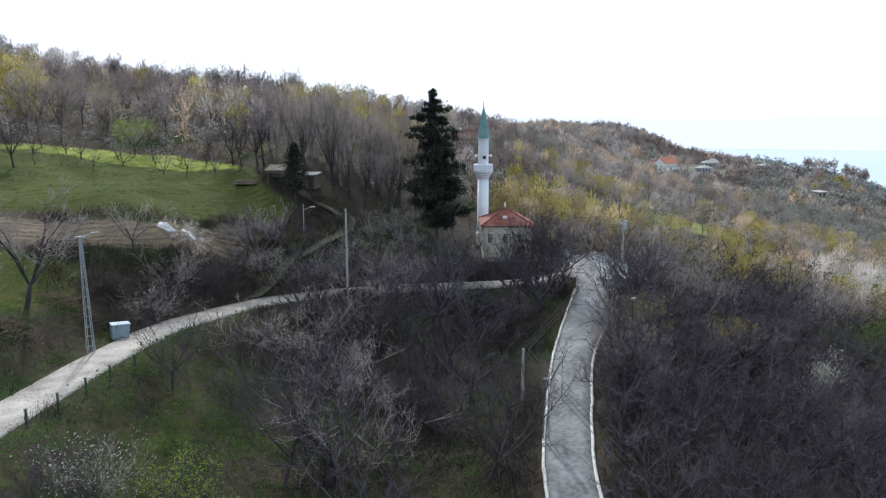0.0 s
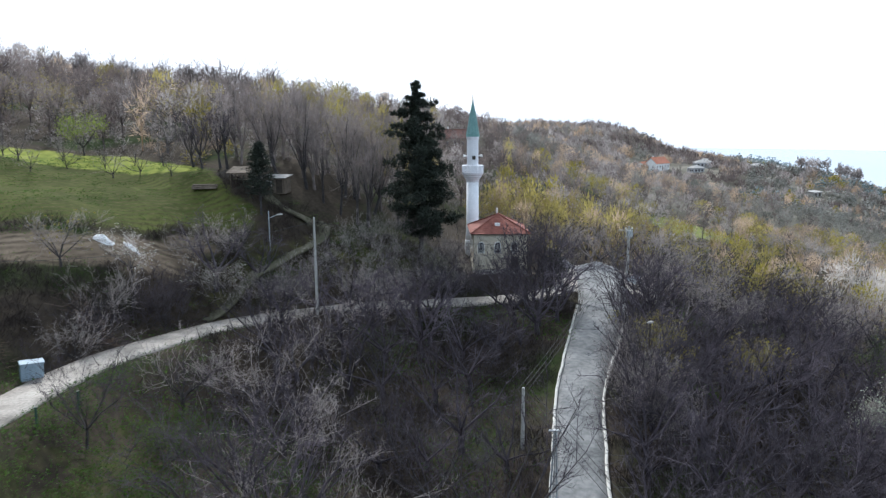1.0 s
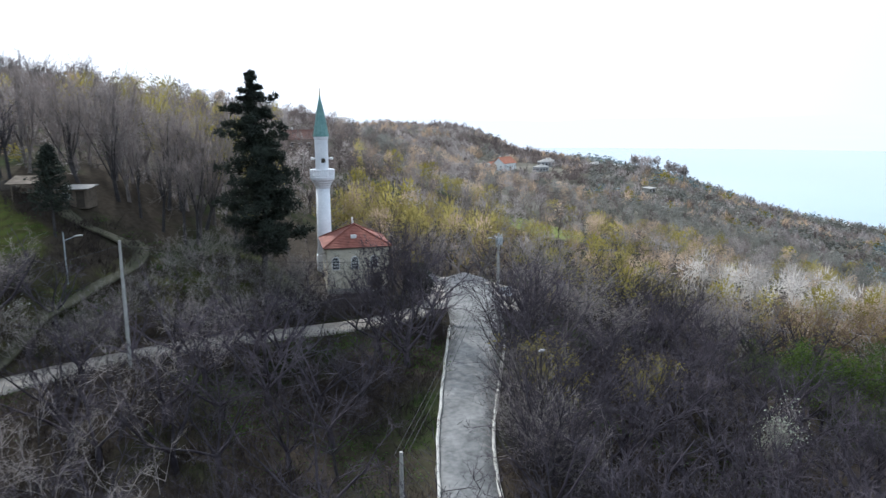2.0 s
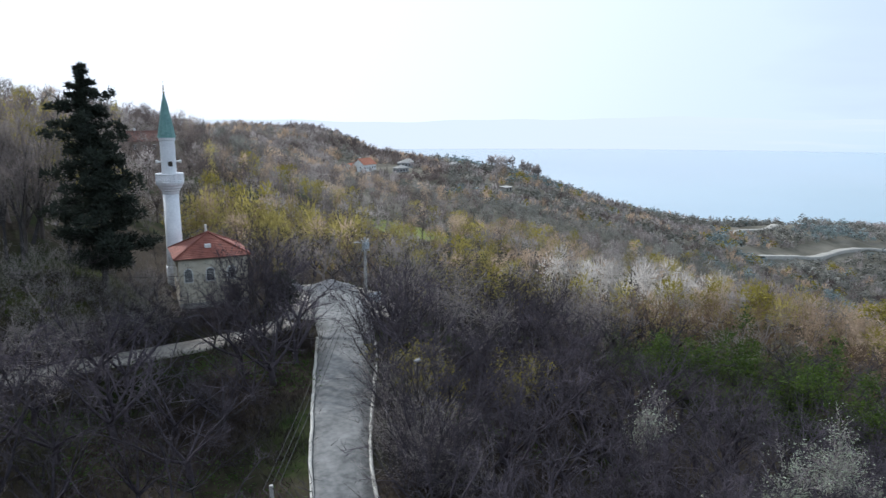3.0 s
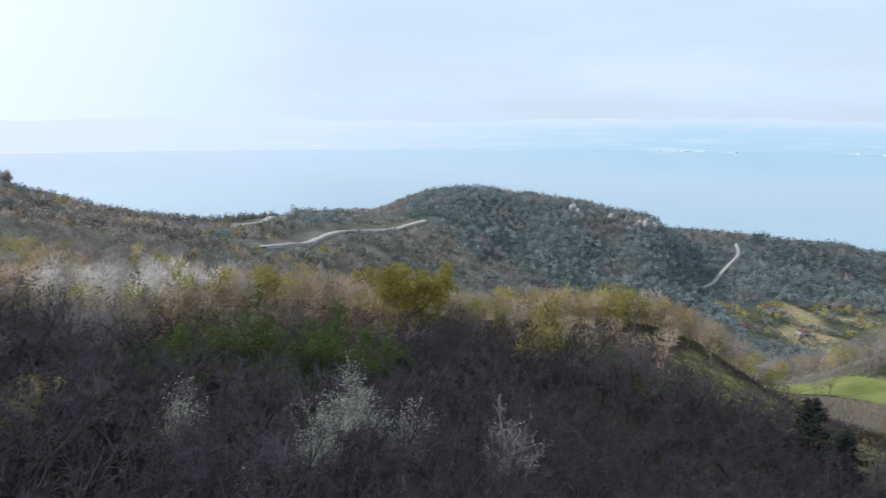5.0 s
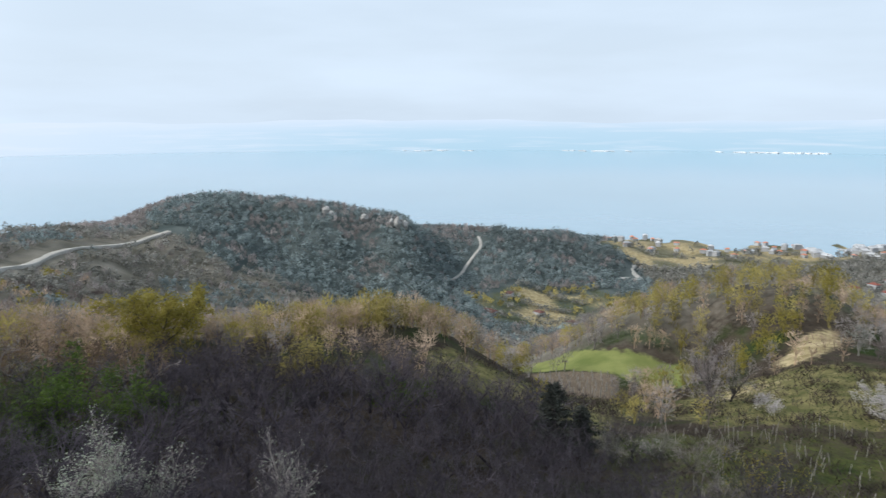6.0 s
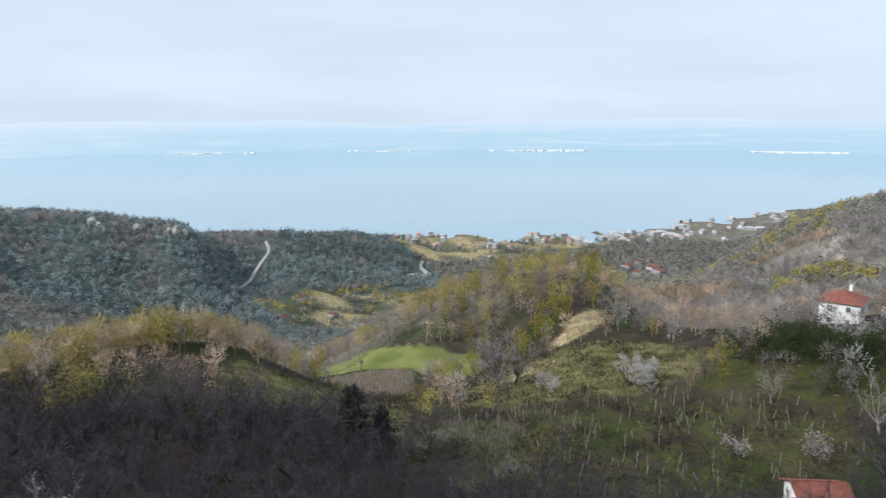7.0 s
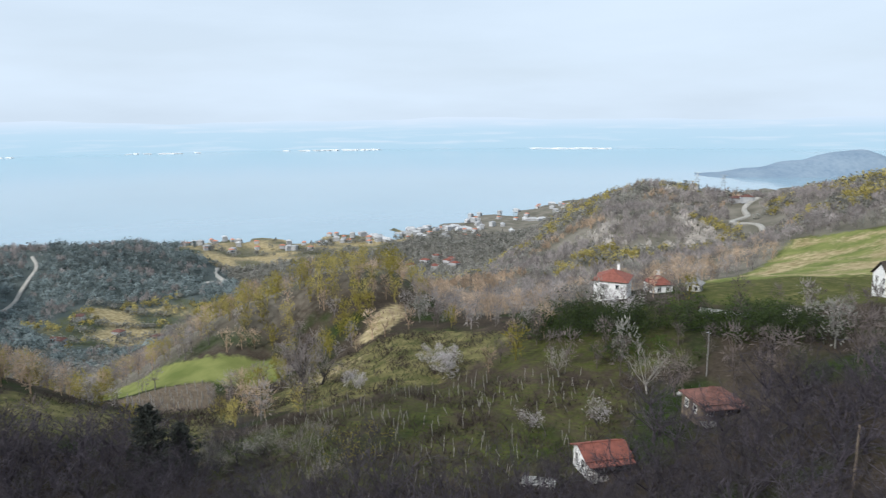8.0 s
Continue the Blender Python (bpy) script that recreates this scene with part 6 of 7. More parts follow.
    ridge = (x < 40) & (y > 112) & (y < 330) & (x > -160)
    tall[ridge] = rng.uniform(8.5, 12.5, n)[ridge]
    wide[ridge] = tall[ridge] * rng.uniform(0.5, 0.75, n)[ridge]
    tall[kinds == "green"] *= 0.45
    tall[kinds == "pale"] = rng.uniform(9.5, 13.0, n)[kinds == "pale"]
    wide[kinds == "pale"] = rng.uniform(7.0, 9.0, n)[kinds == "pale"]
    mound = np.hypot(x - 232, y + 50) < 42
    tall[mound], wide[mound] = rng.uniform(7.5, 10.5, n)[mound], rng.uniform(6.0, 8.5, n)[mound]
    vale = (x > 225) & (y > -50) & (y < 90)
    tall[vale] *= 1.1
    skyline = (x > -132) & (x < -44) & (y > 238) & (y < 300)
    tall[skyline] = np.where(y[skyline] < 268, 4.0, 2.0)
    clearing = (ripple(x, y, 90, 33) > 0.95) & ~mound
    for kind in sorted(set(kinds)):
        mine = (kinds == kind) & ~(clearing & (rng.rand(n) < 0.6))
        spots = np.stack([x, y, z, tall / 8, wide / 8, rng.uniform(0, 6.28, n), rng.randint(0, 3, n)], -1)[mine]
        if len(spots):
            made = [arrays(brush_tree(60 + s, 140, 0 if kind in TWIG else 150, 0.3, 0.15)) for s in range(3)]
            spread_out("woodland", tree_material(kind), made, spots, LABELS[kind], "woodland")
    # budding trees side by side along the crest
    crest = smooth_line([(96, 122, 0), (110, 115, 0), (121, 108, 0), (126, 96, 0), (133, 86, 0), (138, 73, 0), (147, 63, 0), (154, 54, 0), (168, 46.5, 0), (176, 40, 0)], 0.5)
    px = crest[:, 0] + rng.uniform(-13, 5, len(crest))
    py = crest[:, 1] + rng.uniform(-4, 6, len(crest))
    far_end = crest[:, 0] > 128
    pick = rng.rand(len(crest))
    kinds_ = np.where(far_end, np.where(pick < 0.45, "rust", np.where(pick < 0.85, "yellow", "grey")), np.where(pick < 0.45, "rust", np.where(pick < 0.75, "grey", "olive")))
    rows = np.stack([px, py, height(px, py), rng.uniform(0.75, 1.1, len(px)), rng.uniform(0.6, 0.85, len(px)), rng.uniform(0, 6.28, len(px)), rng.randint(0, 3, len(px))], -1)
    free = ~inside(px, py, OPEN_SLOPE) & ~inside(px, py, BANK)
    rows, kinds_ = rows[free], kinds_[free]
    for kind in sorted(set(kinds_)):
        made = [arrays(brush_tree(80 + k, 170, 0 if kind in TWIG else 190, 0.24, 0.11)) for k in range(3)]
        spread_out("woodland", tree_material(str(kind)), made, rows[kinds_ == kind], LABELS[str(kind)], "woodland")
    # low growth between the trees of the hillside above the meadow
    x, y, z, rng = scatter(98, 300, 5.0, 17)
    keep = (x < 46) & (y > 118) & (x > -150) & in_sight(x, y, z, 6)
    x, y, z = x[keep], y[keep], z[keep]
    n = len(x)
    kinds = np.array([zone_kind(a, b, rng) for a, b in zip(x, y)])
    kinds[np.isin(kinds, ("brown", "ever", "pale", "green"))] = "grey"
    tall, wide = rng.uniform(2.6, 5.2, n), rng.uniform(4.0, 6.4, n)
    for kind in sorted(set(kinds)):
        spots = np.stack([x, y, z - 0.5, tall / 8, wide / 8, rng.uniform(0, 6.28, n), rng.randint(0, 3, n)], -1)[kinds == kind]
        made = [arrays(brush_tree(70 + s, 84, 0 if kind in TWIG else 84, 0.34, 0.17)) for s in range(3)]
        spread_out("woodland", tree_material(kind), made, spots, LABELS[kind], "woodland")
    far_woods()


def far_crown(seed, leafy):
    """A tree far off, 7 m tall: a rounded, lumpy crown of leafy sprays or of upright twigs."""
    rng = np.random.RandomState(seed)
    out = ([], [])
    lumps = [(np.array([0, 0, 3.9]), np.array([2.3, 2.3, 3.0]))]
    for k in range(3):
        a = 2 * math.pi * (k + 0.7 * rng.rand()) / 3
        lumps.append((np.array([math.cos(a) * 1.6, math.sin(a) * 1.6, rng.uniform(2.2, 4.2)]), np.array([1.0, 1.0, 1.1]) * rng.uniform(1.3, 1.9)))
    for k in range(50 if leafy else 56):
        c, r = lumps[k % 4]
        d = rng.normal(size=3) + (0, 0, 0.55)
        d /= np.linalg.norm(d)
        p = c + d * r * rng.uniform(0.75, 1.0)
        if leafy:
            shell_leaf(out, rng, p, d, rng.uniform(0.75, 1.35), 0.4)
        else:
            u = d * 0.6 + (0, 0, 0.8) + rng.normal(size=3) * 0.3
            sliver(out, rng, p - u * 1.1, p + u * rng.uniform(0.3, 0.9), 0.42)
    return out


def far_woods():
    """The woods beyond the near slopes, crown by crown, larger and wider apart with the distance."""
    for inner, outer, gap, seed in ((345, 560, 5.4, 41), (560, 820, 6.2, 42), (820, 1120, 8.2, 43)):
        x, y, z, rng = scatter(inner, outer, gap, seed)
        keep = ((ripple(x, y, 90, 33) < 1.0) | (x > 480)) & (z > 2.0)
        keep &= ~(inside(x, y, PLATEAU) & (ripple(x, y, 70, 61) < 0.55)) & ~(inside(x, y, VALLEY_FLOOR) & (ripple(x, y, 50, 62) < 0.3))
        for points, half in FAR_TRACKS.values():
            keep &= nearest(x, y, draped(points, 6.0))[0] > half + (10.0 if points[0][0] < 500 else 4.5)
        # crowns out of the camera's sight are mostly dropped
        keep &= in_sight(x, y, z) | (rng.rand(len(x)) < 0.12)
        x, y, z = x[keep], y[keep], z[keep]
        n = len(x)
        kinds = np.array([zone_kind(a, b, rng) for a, b in zip(x, y)])
        size = rng.uniform(0.7, 1.2, n) * gap / 5.6
        spots = np.stack([x, y, z - 0.4, size * rng.uniform(0.8, 1.15, n), size * rng.uniform(0.9, 1.15, n), rng.uniform(0, 6.28, n), rng.randint(0, 4, n)], -1)
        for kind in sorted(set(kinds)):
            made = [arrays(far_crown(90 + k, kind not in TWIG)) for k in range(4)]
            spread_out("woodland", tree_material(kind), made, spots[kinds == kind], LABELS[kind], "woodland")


def plant_undergrowth():
    """Brambles, dead stalks and fresh weeds over the near ground."""
    rng = np.random.RandomState(77)
    n = 11000
    x, y = rng.uniform(-48, 46, n), rng.uniform(28, 112, n)
    keep = np.ones(n, bool)
    for poly in (MEADOW, RAPE, PLOUGHED, YARD):
        keep &= ~inside(x, y, poly)
    keep &= np.hypot(x - 10.9, y - 117.7) > 6.5
    for line, half in ROADS:
        keep &= nearest(x, y, line)[0] > half + 0.5
    x, y = x[keep], y[keep]
    z, patch = height(x, y), ripple(x, y, 22, 51) + 0.3 * rng.normal(size=len(x))
    wood = x > 14 + 0.12 * (y - 40)
    gully = (x < 9 + 0.12 * (y - 40)) & (y < 96)
    fresh = ((patch > 0.45) | (gully & (x < -5) & (y < 68) & (patch > -0.7)) | (gully & (patch > 0.6)) | (inside(x, y, VERGE) & (rng.rand(len(x)) < 0.8)) | (inside(x, y, LOW_GRASS) & (patch > 0.1))) & ~(wood & (patch < 0.8))
    rows = np.stack([x, y, z, rng.uniform(0.6, 1.5, len(x)), rng.uniform(0.7, 1.6, len(x)), rng.uniform(0, 6.28, len(x)), rng.randint(0, 3, len(x))], -1)
    n = 4200
    sx, sy = rng.uniform(66, 200, n), rng.uniform(-66, 64, n)
    ok = (inside(sx, sy, VINEYARD) | inside(sx, sy, SLOPE_GRASS) | inside(sx, sy, OPEN_SLOPE) | inside(sx, sy, BANK)) & ~inside(sx, sy, STAKED_PLOT)
    more = np.stack([sx, sy, height(sx, sy), rng.uniform(0.8, 1.7, n), rng.uniform(1.2, 2.6, n), rng.uniform(0, 6.28, n), rng.randint(0, 3, n)], -1)[ok]
    green = ripple(more[:, 0], more[:, 1], 16, 52) > 0.1
    spread_out("weeds", MAT_DULL_WEED, [arrays(weed(s, 16, 0.4, 1.2, 0.18, True)) for s in range(3)], more[green], "patchy green weeds among the vines", "weeds")
    spread_out("undergrowth", MAT_BRAMBLE, [arrays(weed(s, 18, 0.8, 1.2, 0.08, False)) for s in range(3)], more[~green], "dry brown stalks among the vines", "undergrowth")
    mx, my = rng.uniform(-88, -20, 5200), rng.uniform(64, 126, 5200)
    ok = inside(mx, my, MEADOW) | (inside(mx, my, PLOUGHED) & (rng.rand(5200) < 0.35))
    tufts = np.stack([mx, my, height(mx, my), rng.uniform(0.5, 1.3, 5200), rng.uniform(0.6, 1.6, 5200), rng.uniform(0, 6.28, 5200), rng.randint(0, 3, 5200)], -1)[ok & (ripple(mx, my, 9, 57) > -0.3)]
    spread_out("weeds", MAT_WEED, [arrays(weed(s, 12, 0.22, 1.1, 0.14, True)) for s in range(3)], tufts, "tufts of grass on the hill meadow", "grass")
    gx, gy = rng.uniform(-28, -3, 5200), rng.uniform(33, 72, 5200)
    ok = (nearest(gx, gy, LINE_LEFT)[0] > 2.5) & (ripple(gx, gy, 12, 58) > -0.45) & (gx < -3 - 0.25 * (gy - 40))
    blades = np.stack([gx, gy, height(gx, gy), rng.uniform(0.6, 1.5, 5200), rng.uniform(0.6, 1.4, 5200), rng.uniform(0, 6.28, 5200), rng.randint(0, 3, 5200)], -1)[ok]
    spread_out("weeds", MAT_WEED, [arrays(weed(s, 16, 0.35, 0.9, 0.11, True)) for s in range(3)], blades, "thick fresh grass on the bank below the road", "grass")
    spread_out("undergrowth", MAT_BRAMBLE, [arrays(weed(s, 26, 1.0, 1.3, 0.045, False)) for s in range(3)], rows[~fresh], "brown brambles and dead stalks under the trees", "undergrowth")
    spread_out("weeds", MAT_WEED, [arrays(weed(s, 26, 0.5, 1.3, 0.15, True)) for s in range(3)], rows[fresh], "fresh green weeds and ivy on the banks", "weeds")


plant_woods()
plant_undergrowth()

# ---- single trees that stand out ----
def conifer(seed, tall, wide, first, boughs, sprays, spray=0.6, ragged=0.35, crook=0.0):
    """A dark evergreen of layered boughs: (trunk, needles)."""
    rng = np.random.RandomState(seed)
    wood, green = ([], []), ([], [])
    lean = lambda s: np.array([crook * math.sin(s * 5.0) * s, crook * math.cos(s * 4.0) * s, 0])
    for k in range(6):
        s0, s1 = k / 6, (k + 1) / 6
        tube(wood, np.array([0, 0, tall * s0 - 0.4 * (k == 0)]) + lean(s0), np.array([0, 0, tall * s1]) + lean(s1), 0.017 * tall * (1.02 - s0), 0.017 * tall * (1.02 - s1), 6)
    for b in range(boughs):
        s = (b + rng.rand()) / boughs
        z = first + (tall - first) * s ** 0.92
        reach = wide / 2 * (1 - s) ** 0.62 * (1 - ragged + 2 * ragged * rng.rand()) * (1 if s > 0.12 else 0.6 + 3 * s) + 0.25
        a = b * 2.4 + rng.rand()
        d = np.array([math.cos(a), math.sin(a), rng.uniform(-0.12, 0.35)])
        p = np.array([0, 0, z]) + lean(z / tall)
        q = p + d * reach
        tube(wood, p, q, 0.045, 0.015)
        for k in range(sprays):
            f = rng.uniform(0.25, 1.05)
            c = p + (q - p) * f + rng.normal(size=3) * (0.3, 0.3, 0.28) * (0.5 + 0.14 * reach)
            for _ in range(2):
                u = d * 0.6 + rng.normal(size=3) * 0.6 + (0, 0, 0.25)
                u *= spray * rng.uniform(0.5, 1.2) / np.linalg.norm(u)
                sliver(green, rng, c - u * 0.3, c + u, spray * 0.42)
    return wood, green


def stand_conifer(name, x, y, wood, green, label, turn=0):
    ob = thing(name, pose(x, y, ground_at(x, y), 0, 0, turn), label, "tree")
    trunk = new("trunk", raw("trunk", *map(np.array, wood), MAT_BARK, True))
    trunk.parent = ob
    crown = new("crown", raw("crown", *map(np.array, green), LEAF["fir" if name == "fir_tree" else "conifer"]))
    crown.parent = ob
    return ob


def clumped_pine(seed, tall, wide):
    """An old ragged pine: a crooked stem and separate dense tufts, narrow at the top."""
    rng = np.random.RandomState(seed)
    wood, green = ([], []), ([], [])
    bend = lambda s: np.array([0.5 * math.sin(4.6 * s), 0.4 * math.sin(5.3 * s + 1), 0])
    for k in range(8):
        s0, s1 = k / 8, (k + 1) / 8
        tube(wood, np.array([0, 0, tall * s0 - 0.4 * (k == 0)]) + bend(s0), np.array([0, 0, tall * s1]) + bend(s1), 0.36 * (1.02 - s0), 0.36 * (1.02 - s1), 7)
    for k in range(66):
        s = 0.1 + 0.88 * ((k + 0.7 * rng.rand()) / 66)
        reach = wide / 2 * np.interp(s, [0.1, 0.2, 0.34, 0.5, 0.7, 0.84, 0.93, 1.0], [0.45, 0.9, 1.05, 0.82, 0.78, 0.5, 0.15, 0.04]) * rng.choice([0.6, 0.85, 1.0, 1.12])
        az, rise = k * 2.399 + rng.uniform(-0.6, 0.6), rng.uniform(-0.1, 0.25)
        root = np.array([0, 0, tall * s]) + bend(s)
        end = root + np.array([math.cos(az), math.sin(az), rise]) * reach
        tube(wood, root - (0, 0, 0.25), end, 0.08, 0.03)
        for j in range(5):
            size = np.interp(s, [0, 0.5, 0.85, 1], [1.2, 1.05, 0.5, 0.16]) * rng.uniform(0.7, 1.25)
            c = root + (end - root) * (0.12 + 0.2 * j) + rng.normal(size=3) * (0.35, 0.35, 0.22) * size
            for _ in range(int(150 * min(1, size))):
                d = rng.normal(size=3) * (1.15, 1.15, 0.6)
                f = rng.uniform(0.2, 1.0) ** 0.6 / (np.linalg.norm(d) + 0.4)
                p = c + d * size * f
                u = d / np.linalg.norm(d) + (0, 0, 0.5) + rng.normal(size=3) * 0.4
                sliver(green, rng, p, p + u / np.linalg.norm(u) * rng.uniform(0.3, 0.6), 0.17)
    return wood, green


PINE_GROUND = ground_at(0.2, 110.6)
stand_conifer("pine_tree", -0.8, 110.6, *clumped_pine(3, 203.7 - PINE_GROUND, 10.6), "tall dark ragged pine beside the mosque")
stand_conifer("spruce_tree", -21.9, 105.8, *conifer(5, 9.4, 3.6, 2.6, 90, 22, 0.36, 0.3), "dark narrow spruce beside the shed track")
stand_conifer("fir_tree", 97.0, 23.0, *conifer(8, 12.5, 7.5, 0.5, 110, 24, 0.5, 0.4), "dark broad fir at the edge of the wood")
stand_conifer("fir_tree", 101.0, 18.5, *conifer(9, 8.0, 5.5, 0.5, 80, 22, 0.45, 0.4), "dark fir at the edge of the wood")
stand_conifer("evergreen_bush", 18.2, 110.6, *conifer(11, 4.6, 4.4, 0.3, 60, 24, 0.4, 0.3), "dark evergreen bush by the forecourt")


def special(name, x, y, tall, seed, bark, twig, leaf_mat, leaves, leaf_size, label, category="tree", spread=1.0, group="", detail=(6, 7, 6, 5), lean=0.75, thick=1.3, stems=1, fork=0.2):
    wood, fine, green = grow_tree(seed, tall, spread, *detail, thick, fork, leaves, leaf_size, lean, stems)
    return tree_thing(name, pose(x, y, ground_at(x, y), 0, 0, seed * 47 % 360), wood, fine, green, bark, twig, leaf_mat, label, category, group)


def plant_single_trees():
    brown, grey, pale = TWIG["brown"], TWIG["grey"], TWIG["pale"]
    # big bare trees in the gully between the roads
    for x, y, t, s in ((-12, 49.1, 10.5, 101), (-6.5, 50.9, 9.5, 102), (3.6, 52.5, 11.5, 103), (-23.4, 58.0, 7.0, 104), (4.6, 75.6, 8.2, 105), (-20.5, 69, 6.0, 106),
                       (-9, 62, 9.0, 107), (-2, 66, 8.5, 108), (-14, 72, 8.0, 109), (-5, 80, 7.0, 110), (7.0, 84, 7.0, 111), (-11, 57, 8.6, 112), (0, 58, 9.0, 113)):
        special("tree", x, y, t, s, MAT_BARK, grey if s in (102, 107, 109) else brown, None, 0, 0, "large bare tree with fine twigs in the gully", spread=1.15, group="gully trees", detail=(7, 8, 6, 6), lean=0.9, thick=0.9)
    # by the junction and in front of the mosque
    for x, y, t, s in ((14.2, 100.6, 10.8, 121), (16.2, 101.6, 11.0, 122), (9.4, 100.2, 7.6, 124)):
        special("tree", x, y, t, s, MAT_BARK, brown, None, 0, 0, "bare tree with steep branches beside the road junction", group="junction trees", lean=0.5, stems=2)
    rng = np.random.RandomState(9)
    masters = [special("bush", 4.0, 106.8, 4.6, 131, MAT_BARK, grey, None, 0, 0, "dense bare bush beside the gravel road", "bush", 1.1, "roadside bushes", (6, 5, 5, 4), 0.8, 1.4, 3, 0.08),
               special("bush", 0.6, 104.9, 4.2, 132, MAT_BARK, brown, None, 0, 0, "dense bare brown bush beside the gravel road", "bush", 1.2, "roadside bushes", (6, 5, 5, 4), 0.8, 1.4, 3, 0.08)]
    spots = [(6.8, 107.2), (-3, 103.6), (-6, 102.4), (-9, 100.5), (2.6, 109.6), (-5, 106.5), (-17, 97.6), (-20, 95), (-23.5, 92),
             (-26.5, 88.5), (-28.5, 84), (-30.5, 79), (-24, 97), (-27.5, 94), (-21, 99.5), (-13, 103), (-10, 106.5), (-15, 101), (-6.5, 105), (-1.5, 106.5), (-18, 103), (1.5, 107), (-12, 99.2), (-16.5, 105.5), (-8, 109), (-3.5, 109.5)]
    line = LINE_LEFT[6:66]
    spots += [tuple(offset_line(line, 3.2)[k][:2] + rng.normal(size=2) * 0.5) for k in range(0, len(line), 3)]
    spots += [(19.6, 70 + 0.4 * k * k) for k in range(5)] + [(20.5 + 0.12 * k, 58 + 3.1 * k) for k in range(14)]
    spots += [(100, 14), (98, 3), (93, 9), (104, -3), (88, 2), (96, -8), (91, -4), (106, 6)]
    spots += [(rng.uniform(-22, -13), rng.uniform(34, 47)) for _ in range(4)]
    for x, y in spots:
        if min(nearest(np.array([x]), np.array([y]), l)[0][0] for l, h in ROADS) < 2.7:
            continue
        if abs(x + 18) < 8 and nearest(np.array([x]), np.array([y]), draped([(-25.5, 88.5), (-22.5, 94.5), (-18.5, 101.5), (-15, 107)], 1.0))[0][0] < 2.0:
            continue
        size = rng.uniform(0.75, 1.25)
        copy_thing(masters[0 if x < 3 and y > 90 else rng.randint(2)], pose(0, 0, 0)).matrix_basis = pose(x, y, ground_at(x, y), 0, 0, rng.uniform(0, 360)) @ Matrix.Diagonal((size, size, size, 1))
    # trees that lean over the concrete road
    for x, y, t, s in ((22.8, 90.8, 8.2, 141), (21.2, 84.0, 7.6, 142), (19.8, 76.5, 6.6, 143), (18.2, 66.5, 6.0, 144), (27.6, 101, 8.0, 145)):
        special("tree", x, y, t, s, MAT_BARK, brown, None, 0, 0, "bare tree with branches reaching over the road", group="roadside trees", lean=0.9, spread=1.2)
    # the fields and the orchard on the left
    special("tree", -38.6, 63.5, 11.5, 151, MAT_BARK, grey, None, 0, 0, "tall bare tree standing in the low field", lean=0.4)
    special("tree", -35.6, 80.4, 6.0, 152, MAT_BARK, grey, LEAF["olive"], 260, 0.16, "young tree in first leaf by the ploughed strip", lean=0.6)
    special("blossom_tree", -30.3, 84.1, 4.6, 153, MAT_BARK, grey, LEAF["blossom"], 700, 0.13, "small fruit tree in white blossom", spread=1.2, lean=0.9)
    special("blossom_tree", -24.6, 92.0, 4.8, 154, MAT_BARK, grey, LEAF["blossom"], 520, 0.13, "loose shrub with white blossom on the bank", lean=0.8, stems=2)
    special("blossom_tree", -20.4, 38.6, 4.4, 155, MAT_BARK, brown, LEAF["blossom"], 900, 0.1, "shrub with sparse white blossom below the road", lean=0.8, stems=2)
    special("green_bush", -16.8, 41.5, 3.4, 156, MAT_BARK, brown, LEAF["lime"], 1700, 0.14, "fresh light-green bush below the road", "bush", 1.2, lean=0.8, stems=3)
    special("green_bush", -19.0, 61.0, 3.0, 157, MAT_BARK, brown, LEAF["green"], 900, 0.16, "fresh green undergrowth bush in the gully", "bush", 1.3, lean=0.9, stems=3)
    fruit = special("fruit_tree", -44.2, 112.9, 4.6, 161, MAT_BARK, grey, None, 0, 0, "small bare fruit tree in the orchard", "tree", 1.0, "orchard trees", (5, 5, 4, 3), 0.6, 1.4)
    for x, y in ((-41.3, 115), (-47, 117), (-51, 114), (-54, 119), (-57, 112.5), (-61, 116), (-49, 121), (-44, 120), (-39, 118.5), (-64, 112), (-53, 108), (-60, 105), (-36, 113), (-66, 118)):
        size = rng.uniform(0.7, 1.15)
        copy_thing(fruit, pose(0, 0, 0)).matrix_basis = pose(x, y, ground_at(x, y), 0, 0, rng.uniform(0, 360)) @ Matrix.Diagonal((size, size, size, 1))
    for x, y, t, s in ((-32.7, 116.5, 9.5, 171), (-30.2, 117.0, 10.0, 172), (-34.5, 118.0, 9.0, 173), (-17.9, 118.5, 13.5, 174), (-12.6, 121.5, 14, 175), (-22.5, 120, 12, 176), (-8, 119, 13, 177), (-59.6, 99, 8.0, 178)):
        special("tree", x, y, t, s, MAT_BARK, brown if t < 12 else TWIG["tall"], None, 0, 0, "tall bare tree at the edge of the wood", group="wood-edge trees", lean=0.28, spread=0.85, thick=1.1)
    row = [special("skyline_tree", -119, 266, 13.0, 281 + k, MAT_BARK, grey, None, 0, 0, "tall slender bare tree on the skyline ridge", group="skyline trees", detail=(5, 6, 5, 4), lean=0.16, spread=0.7, thick=1.9, fork=0.34) for k in range(3)]
    for k in range(74):
        x = -128 + 1.06 * k + rng.uniform(-0.6, 0.6)
        y = 265 + 0.1 * (x + 99) + rng.uniform(-3, 4)
        size = rng.uniform(0.82, 1.1) * (1.0 if x > -112 else 0.8)
        copy_thing(row[k % 3], pose(0, 0, 0)).matrix_basis = pose(x, y, ground_at(x, y), 0, 0, rng.uniform(0, 360)) @ Matrix.Diagonal((size, size, size, 1))
    special("tree", -53.5, 124.5, 6.5, 179, MAT_BARK, grey, LEAF["lime"], 1500, 0.24, "tree in bright yellow-green leaf above the meadow", lean=0.7)
